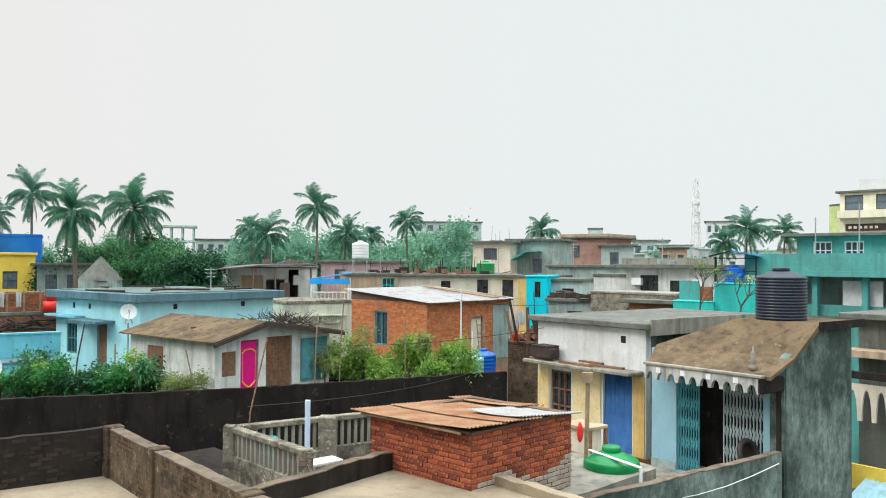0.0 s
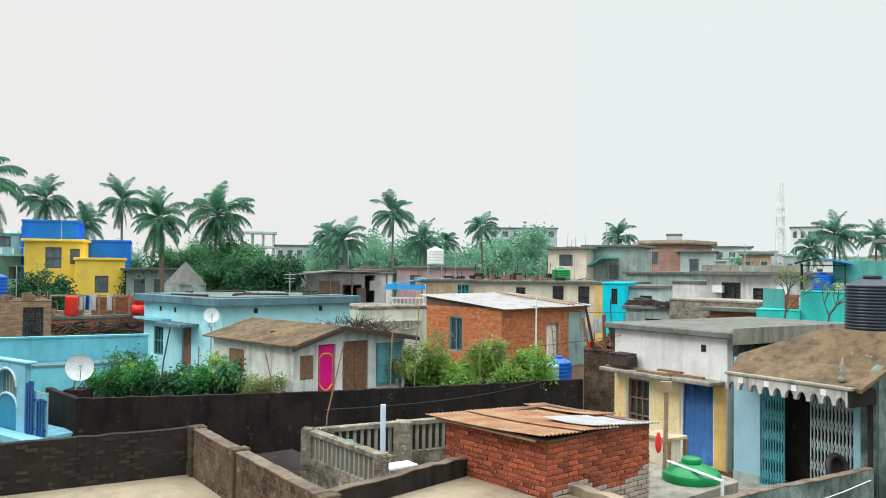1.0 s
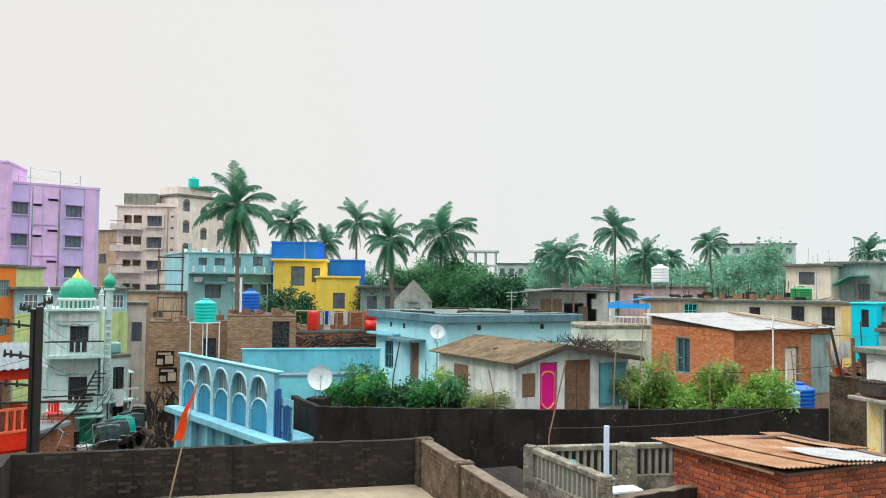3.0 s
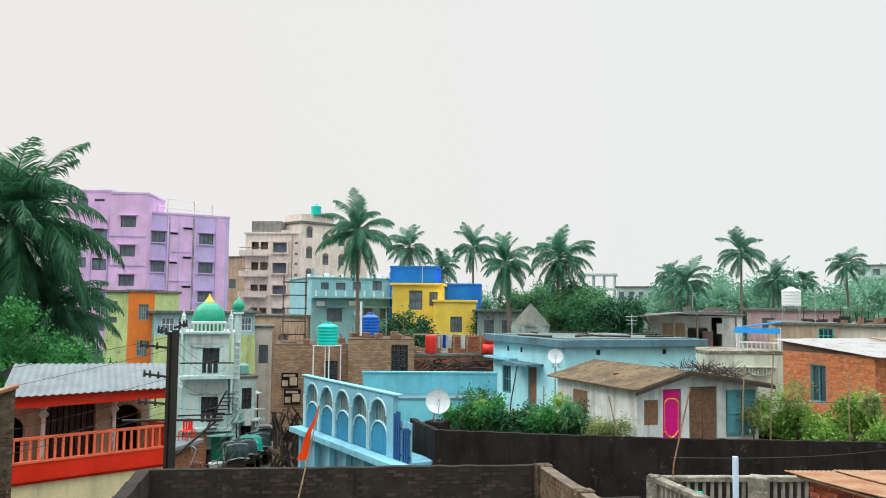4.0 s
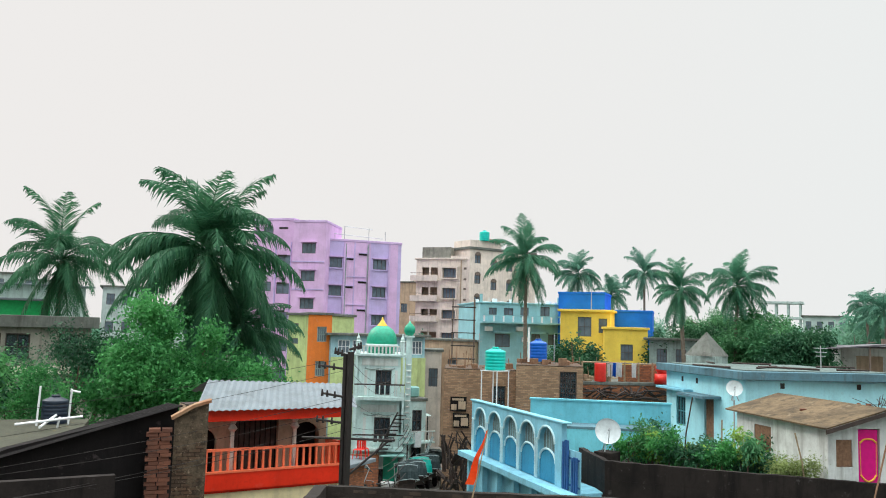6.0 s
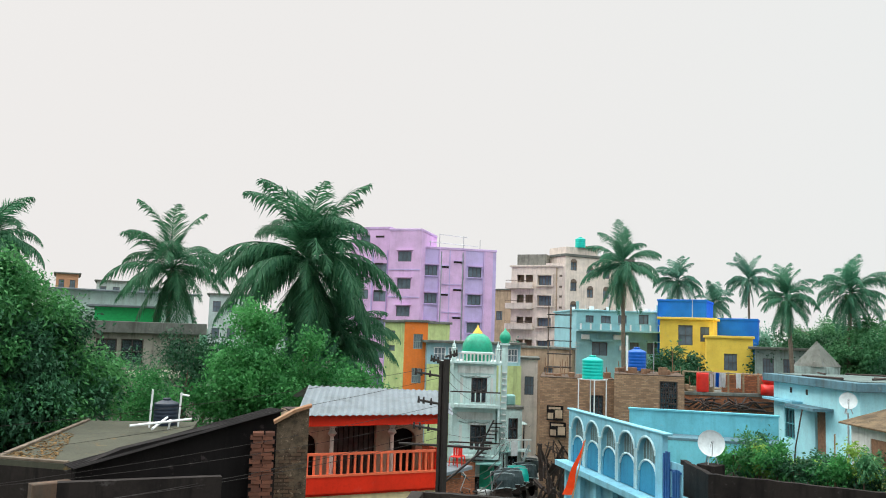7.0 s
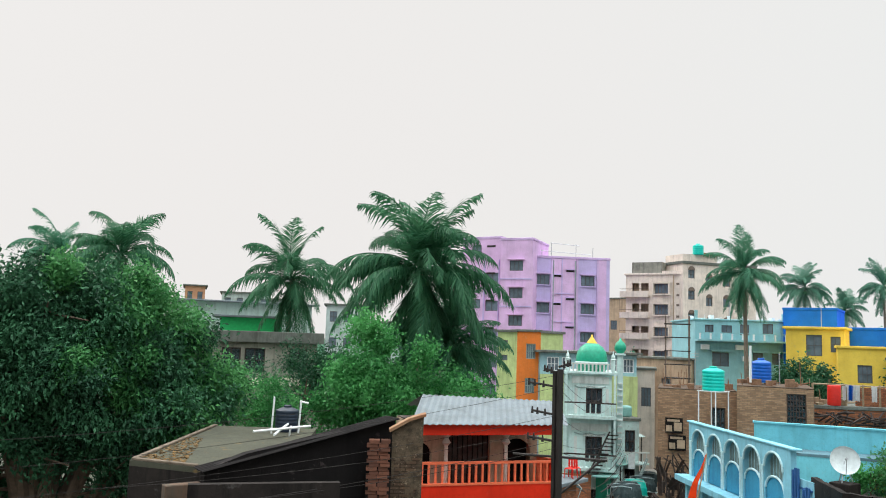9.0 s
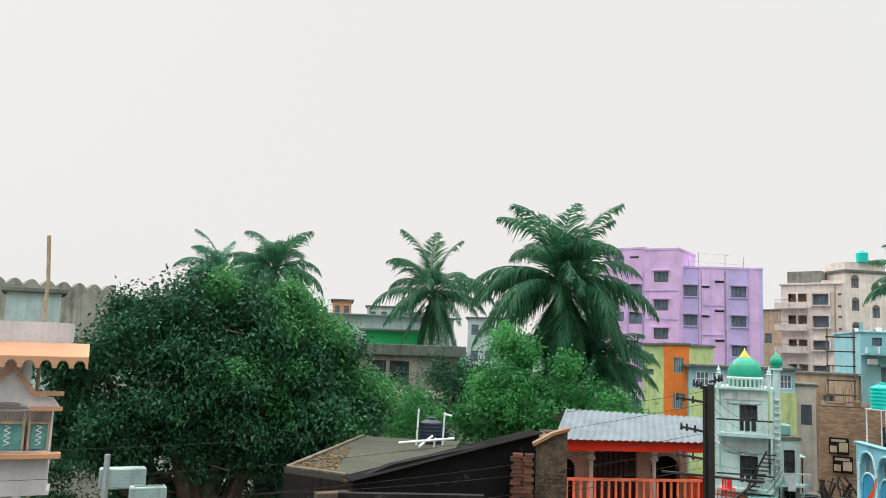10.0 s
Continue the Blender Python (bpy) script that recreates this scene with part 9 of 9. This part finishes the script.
def rickshaw(b, d, turn, mat, label):
    """A parked cycle rickshaw with a folding hood."""
    p = at(b, d)
    e = thing("cycle_rickshaw", pose(p.x, p.y, 1.2, 0, 0, turn), label, "rickshaw", "parked rickshaws")
    for x, y in ((-0.45, -0.5), (-0.45, 0.5), (1.25, 0)):
        m = pose(x, y, 0.34, 90, 0, 0)
        bm = bmesh.new()
        lathe(bm, [(0.30, -0.02), (0.34, -0.02), (0.345, 0.0), (0.34, 0.02), (0.30, 0.02), (0.30, -0.02)], 22, m)
        w = part("wheel", bm, "iron", e)
        bm = bmesh.new()
        for k in range(8):
            a = math.pi * k / 4
            tube(bm, (0, 0, 0), (0.31 * math.cos(a), 0.31 * math.sin(a), 0), 0.008, 0.008, 4, m)
        part("spoke", bm, "steel", w)
    bm = bmesh.new()
    for q in (((-0.45, -0.5, 0.34), (-0.45, 0.5, 0.34)), ((-0.45, 0.25, 0.4), (1.0, 0.02, 0.45)), ((-0.45, -0.25, 0.4), (1.0, -0.02, 0.45)), ((0.45, 0, 0.3), (0.55, 0, 0.8)), ((1.25, 0, 0.34), (1.05, 0, 1.0)), ((0.55, 0, 0.75), (1.08, 0, 0.85))):
        tube(bm, *q, 0.022, 0.022, 6)
    part("frame", bm, "iron", e)
    bm = bmesh.new()
    path_tube(bm, [(0.85, -0.28, 1.02), (1.05, -0.12, 1.0), (1.05, 0.12, 1.0), (0.85, 0.28, 1.02)], 0.016, 6)
    part("handlebar", bm, "steel", e)
    bm = bmesh.new()
    box(bm, 0.4, -0.08, 0.82, 0.68, 0.08, 0.9, None, 0.03)
    part("saddle", bm, "iron", e)
    bm = bmesh.new()
    box(bm, -0.75, -0.45, 0.55, -0.1, 0.45, 0.82, None, 0.03)
    box(bm, -0.82, -0.45, 0.822, -0.7, 0.45, 1.3, None, 0.03)
    part("seat", bm, "darkwood", e)
    bm = bmesh.new()
    rows = []
    for i in range(6):
        a = radians(172 - 27 * i)
        x, z = -0.45 + 0.75 * math.cos(a), 0.95 + 0.85 * math.sin(a)
        rows.append([bm.verts.new((x - 0.06 * (j % 2), -0.5 + j / 5, z + 0.05 * math.sin(math.pi * j / 5))) for j in range(6)])
    for i in range(5):
        for j in range(5):
            bm.faces.new((rows[i][j], rows[i][j + 1], rows[i + 1][j + 1], rows[i + 1][j]))
    bmesh.ops.solidify(bm, geom=bm.faces[:], thickness=0.015)
    hood = part("hood", bm, mat, e, "folding cloth hood")
    for i in range(0, 6, 2):
        a = radians(172 - 27 * i)
        x, z = -0.45 + 0.78 * math.cos(a), 0.95 + 0.88 * math.sin(a)
        bm = bmesh.new()
        path_tube(bm, [(-0.45, -0.53, 0.82), (x, -0.53, z), (x, 0, z + 0.06), (x, 0.53, z), (-0.45, 0.53, 0.82)], 0.022, 6)
        part("hoop", bm, "grille", hood)


for k, (b, d, t) in enumerate(((43.25, 43.6, 150), (42.75, 44.6, 155), (42.3, 45.6, 150), (41.85, 46.8, 158), (41.5, 48.6, 150), (45.6, 42.3, 60), (46.5, 41.8, 80))):
    rickshaw(b, d, t, ("hood", "hood", "tank_teal", "hood", "hood", "hood", "tank_mint")[k], "parked cycle rickshaw with a %s folding hood in the lane" % ("turquoise" if k == 2 else "pale mint" if k == 6 else "dark"))
st_ = block("lane_shop", "small brick shop with a tin awning by the lane", at(47.2, 38.0), at(45.9, 39.5), 3, 3.6, "brick_far", [(0.4, 0.9, 1.4, 2.6)], over=0.4, roof="tin")
for k, (b0, b1, d, z, mat) in enumerate(((43.0, 42.0, 51.0, 4.9, "grey"), (43.6, 42.9, 46.3, 3.9, "tank_mint"))):
    p, q = at(b0, d), at(b1, d + 1.0)
    o, ang, w = facing(p, q)
    e = thing("lane_awning", pose(o.x, o.y, 0, 0, 0, ang), "slanting sheet awning over the lane", "awning", "lane awnings")
    bm = bmesh.new()
    corrugated(bm, w + 0.4, 1.5, 0.16, 0.02, pose(-0.2, -0.6, z - 0.35, 16, 0, 0), 2)
    part("sheet", bm, mat, e)
    for x in (0.1, w - 0.1):
        bm = bmesh.new()
        tube(bm, (x, -0.5, 0), (x, -0.5, z - 0.36), 0.04)
        part("post", bm, "iron", e)
def plastic_chair(b, d, z, turn):
    """A moulded garden chair with splayed legs and a slotted back."""
    p = at(b, d)
    e = thing("plastic_chair", pose(p.x, p.y, z, 0, 0, turn), "red plastic chair standing on the shop roof", "chair", "plastic chairs")
    bm = bmesh.new()
    box(bm, -0.22, -0.22, 0.42, 0.22, 0.22, 0.46, None, 0.02)
    part("seat", bm, "red_plastic", e)
    bm = bmesh.new()
    for x in (-0.2, -0.07, 0.06, 0.17):
        box(bm, x - 0.03, 0.2, 0.462, x + 0.05, 0.24, 0.8)
    box(bm, -0.24, 0.2, 0.802, 0.24, 0.24, 0.88, None, 0.015)
    part("backrest", bm, "red_plastic", e)
    for sx in (-0.2, 0.2):
        for sy in (-0.2, 0.2):
            bm = bmesh.new()
            tube(bm, (sx * 1.15, sy * 1.15, 0), (sx, sy, 0.418), 0.022, 0.03, 6)
            part("leg", bm, "red_plastic", e)


plastic_chair(46.3, 39.3, 3.783, 20)
plastic_chair(46.05, 39.7, 3.783, 65)
p = at(44.3, 44.6)
bm = bmesh.new()
lathe(bm, [(0.3, 0), (0.36, 0.5), (0.38, 0.55), (0.34, 0.55), (0.28, 0.05), (0.01, 0.05)], 18, pose(p.x, p.y, 1.2))
solid("plastic_tub", bm, "tank_white", "white plastic tub standing in the lane", "tub", smooth=True)
# heap of planks, sheets and cane against the brick wall by the lane
g = random.Random(91)
bm = bmesh.new()
for k in range(60):
    a = at(g.uniform(40.6, 38.9), g.uniform(41.5, 45.2))
    l_, hw = g.uniform(0.5, 1.6), g.uniform(0.02, 0.12)
    box(bm, -l_ / 2, -hw, -0.02, l_ / 2, hw, 0.02, pose(a.x, a.y, g.uniform(1.3, 4.2), g.uniform(-30, 30), g.uniform(30, 90), g.uniform(0, 180)))
tagged(solid("scrap_timber", bm, "darkwood", "planks and canes heaped against the brick wall", "timber"), kind="stuff")
# painted boards on the brick wall beside the lane
for b, z0, z1 in ((39.55, 5.45, 6.25), (39.35, 4.55, 5.35)):
    p = at(b, 45.85)
    e = thing("sign_board", pose(p.x, p.y, 0, 0, 0, b - 2), "dark framed board with faded cream pictures on bricks", "sign", "sign boards")
    bm = bmesh.new()
    box(bm, -0.45, -0.03, z0, 0.45, 0.03, z1, None, 0.01)
    part("board", bm, "near_black", e)
    for x0, x1, a, c in ((-0.4, -0.1, 0.1, 0.5), (0.0, 0.4, 0.15, 0.7), (-0.35, 0.3, 0.75, 0.9)):
        bm = bmesh.new()
        box(bm, x0, -0.036, z0 + (z1 - z0) * a, x1, -0.0305, z0 + (z1 - z0) * c)
        part("picture", bm, "tan", e)
block("lane_end_house", "pale house closing the far end of the lane", at(43.2, 64.0), at(40.8, 64.0), 4, 8.2, "cream", [(0.5, 5.5, 1.4, 6.9), (1.7, 5.5, 2.4, 6.9)])


def wire(p, q, sag, label, r=0.006, n=14):
    bm = bmesh.new()
    pts = []
    for i in range(n + 1):
        f = i / n
        v = Vector(p).lerp(Vector(q), f)
        v.z -= sag * 4 * f * (1 - f)
        pts.append(v)
    path_tube(bm, pts, r, 4)
    solid("overhead_wire", bm, "iron", label, "wire", "overhead wires")


def up3(b, d, z):
    p = at(b, d)
    return (p.x, p.y, z)


pole = up3(47.25, 21.0, 0)
for k, (z, b, d, z2, s) in enumerate(((9.2, 100, 17.0, 7.9, 0.35), (8.9, 100, 17.5, 7.3, 0.4), (8.2, 99, 16.5, 6.9, 0.3), (7.6, 75, 15.0, 6.9, 0.15), (7.9, 78, 15.5, 7.25, 0.2), (7.4, 80, 14.5, 7.0, 0.2))):
    wire((pole[0], pole[1], z), up3(b, d, z2), s, "thin black overhead wire from the utility pole")
for k, (z, b, d, z2) in enumerate(((9.2, 44.0, 45.0, 7.5), (8.9, 43.6, 46.0, 6.8), (8.2, 43.0, 44.0, 6.0), (7.5, 42.4, 48.0, 5.6), (7.3, 41.2, 47.0, 5.0), (6.4, 42.6, 46.0, 4.0))):
    wire((pole[0], pole[1], z), up3(b, d, z2), 0.6, "thin black overhead wire along the lane")
wire(up3(9.3, 30.0, 7.0), up3(-10.5, 22.6, 8.5), 0.3, "thin pale line across the garden", 0.008)
wire(up3(13.5, 15.0, 7.4), up3(-3.5, 32.0, 6.0), 0.25, "thin line over the black wall", 0.008)
wire(up3(-0.8, 35.0, 8.4), up3(-12.0, 40.5, 8.5), 0.4, "thin pale line by the brick hut", 0.012)
for k in range(7):
    wire(up3(44.8 - 0.25 * k, 34 + k, 3.2 + 0.3 * k), up3(41.8 + 0.1 * k, 52 + k, 3.0 + 0.5 * k), 0.5, "tangled black cable along the lane", 0.02)
# black pipe and lower sheds between the terrace and the garden wall
lo = block("gap_shed", "low dark shed in the gap below the terrace", at(19.0, 20.0), at(11.0, 21.5), 4, 4.3, "black_wall", over=0.1, roof="black_wall")
bm = bmesh.new()
p, q = at(30.5, 26.5), at(14.5, 24.5)
tube(bm, (p.x, p.y, 4.25), (q.x, q.y, 4.45), 0.05)
tube(bm, (p.x, p.y, 0.0), (p.x, p.y, 4.3), 0.05)
tube(bm, (q.x, q.y, 0.0), (q.x, q.y, 4.5), 0.05)
solid("iron_rail", bm, "iron", "dark iron pipe rail before the blackened wall", "pipe")


# ---- the lookout's own house, under and behind the camera ----
lk, back = flat_roof("lookout_house", [(-5.0, 1.6), (-5.0, -7.0), (5.0, -7.0), (5.0, 1.6)][::1], 8.4, "plain cement house whose roof is the lookout", "roof_floor", "old_white")


def roof_clutter(house, z, n, seed, label, mat="darkwood", depth=3.0):
    """Boxes, bricks, pipes and rods left lying on a flat roof."""
    r = random.Random(seed)
    bm = bmesh.new()
    for _ in range(n):
        x, y = r.uniform(0.2, house.w - 0.2), r.uniform(0.15, depth)
        kind = r.random()
        if kind < 0.45:
            box(bm, -r.uniform(0.08, 0.3), -r.uniform(0.06, 0.2), 0, r.uniform(0.08, 0.3), r.uniform(0.06, 0.2), r.uniform(0.08, 0.4), pose(x, y, z, 0, 0, r.uniform(0, 90)), 0.01)
        elif kind < 0.75:
            tube(bm, (x, y, z), (x + r.uniform(-0.1, 0.1), y, z + r.uniform(0.4, 1.3)), 0.022, 0.018, 5)
        else:
            tube(bm, (x, y, z + 0.06), (min(house.w - 0.1, x + r.uniform(0.4, 1.2)), y + r.uniform(-0.1, 0.3), z + r.uniform(0.06, 0.2)), 0.03, 0.03, 5)
    ob = part("roof_clutter", bm, mat, None)
    ob.matrix_world = house.e.matrix_world @ house.m()
    tagged(ob, label, "clutter", kind="stuff")


for k, (h_, z, n, mat, lab) in enumerate(((be, 9.232, 26, "wood", "poles and boxes lying on the beige roof"), (wr, 9.952, 22, "grey", "pipes and boxes on the wide white house"), (bw, 7.812, 18, "wood", "planks and bricks on the brick house roof"),
                                          (b2, 8.212, 18, "wood", "planks, pipes and tubs on the brick house roof"), (b3, 7.382, 20, "bamboo", "poles and baskets on the low brick roof"), (gs, 9.742, 14, "taupe_frame", "rods and boxes on the flat shed roof"), (bg, 12.272, 16, "white_paint", "white pipes and rods on the teal house roof"),
                                          (hs, 11.682, 8, "grey", "rods on the cream roof"), (h2, 11.882, 10, "grey", "rods and boxes on the grey-green roof"), (tl, 9.747, 12, "grey", "pipes on the sea-green balcony roof"), (cr, 18.52, 14, "taupe_frame", "rods and tanks on the cream block roof"))):
    roof_clutter(h_, z, n, 300 + k, lab, mat)

# thin poles and aerials on the roofs
g = random.Random(55)
for k, (b, d, z, h) in enumerate(((16.0, 41.0, 8.6, 1.1), (4.5, 52.5, 9.28, 2.0), (-1.5, 53.0, 9.23, 1.5), (-3.8, 53.0, 9.23, 1.8), (-9.0, 53.0, 9.88, 1.4), (-15.0, 43.0, 9.7, 1.6), (-24.5, 36.0, 10.4, 1.5), (-27.0, 35.5, 10.4, 2.0),
                                 (33.0, 46.5, 8.21, 1.7), (38.2, 48.0, 7.81, 2.0), (30.5, 66.5, 11.78, 1.6), (36.0, 69.0, 12.28, 1.5), (12.0, 60.0, 9.9, 1.3), (-6.0, 66.0, 11.88, 1.6), (-16.8, 43.5, 9.7, 1.3))):
    p = at(b, d)
    e = thing("roof_aerial", pose(p.x, p.y, z, 0, 0, g.uniform(0, 180)), "thin metal aerial pole on a flat roof", "aerial", "roof aerials")
    bm = bmesh.new()
    tube(bm, (0, 0, 0), (0, 0, h), 0.03, 0.02, 6)
    part("mast", bm, "steel", e)
    for j in range(3):
        bm = bmesh.new()
        tube(bm, (-0.3 + 0.05 * j, 0, h - 0.12 - 0.18 * j), (0.3 - 0.05 * j, 0, h - 0.12 - 0.18 * j), 0.012, 0.012, 5)
        part("rod", bm, "steel", e)


# ---- single bricks ----
rng = random.Random(12)
lay_bricks(shed.e, shed.m("f"), 2.55, 6.1, 7.38, ("brick", "brick_grey", "brick"), rng, 300, low=6.55)
lay_bricks(shed.e, shed.m("l"), 2.36, 6.1, 7.38, ("brick", "brick_grey", "brick"), rng, 300)
lay_bricks(hu.e, hu.m("l"), 4.75, 5.2, 8.2, ("brick_orange", "brick_orange", "brick_orange_stuff"), rng, 150, holes=[(1.5, 6.1, 2.4, 7.75)])
lay_bricks(hu.e, hu.m("f"), 6.3, 5.2, 8.2, ("brick_orange", "brick_orange", "brick_orange_stuff"), rng, 150, holes=[(3.15, 5.2, 4.15, 7.45), (4.85, 5.2, 6.3, 7.95)])
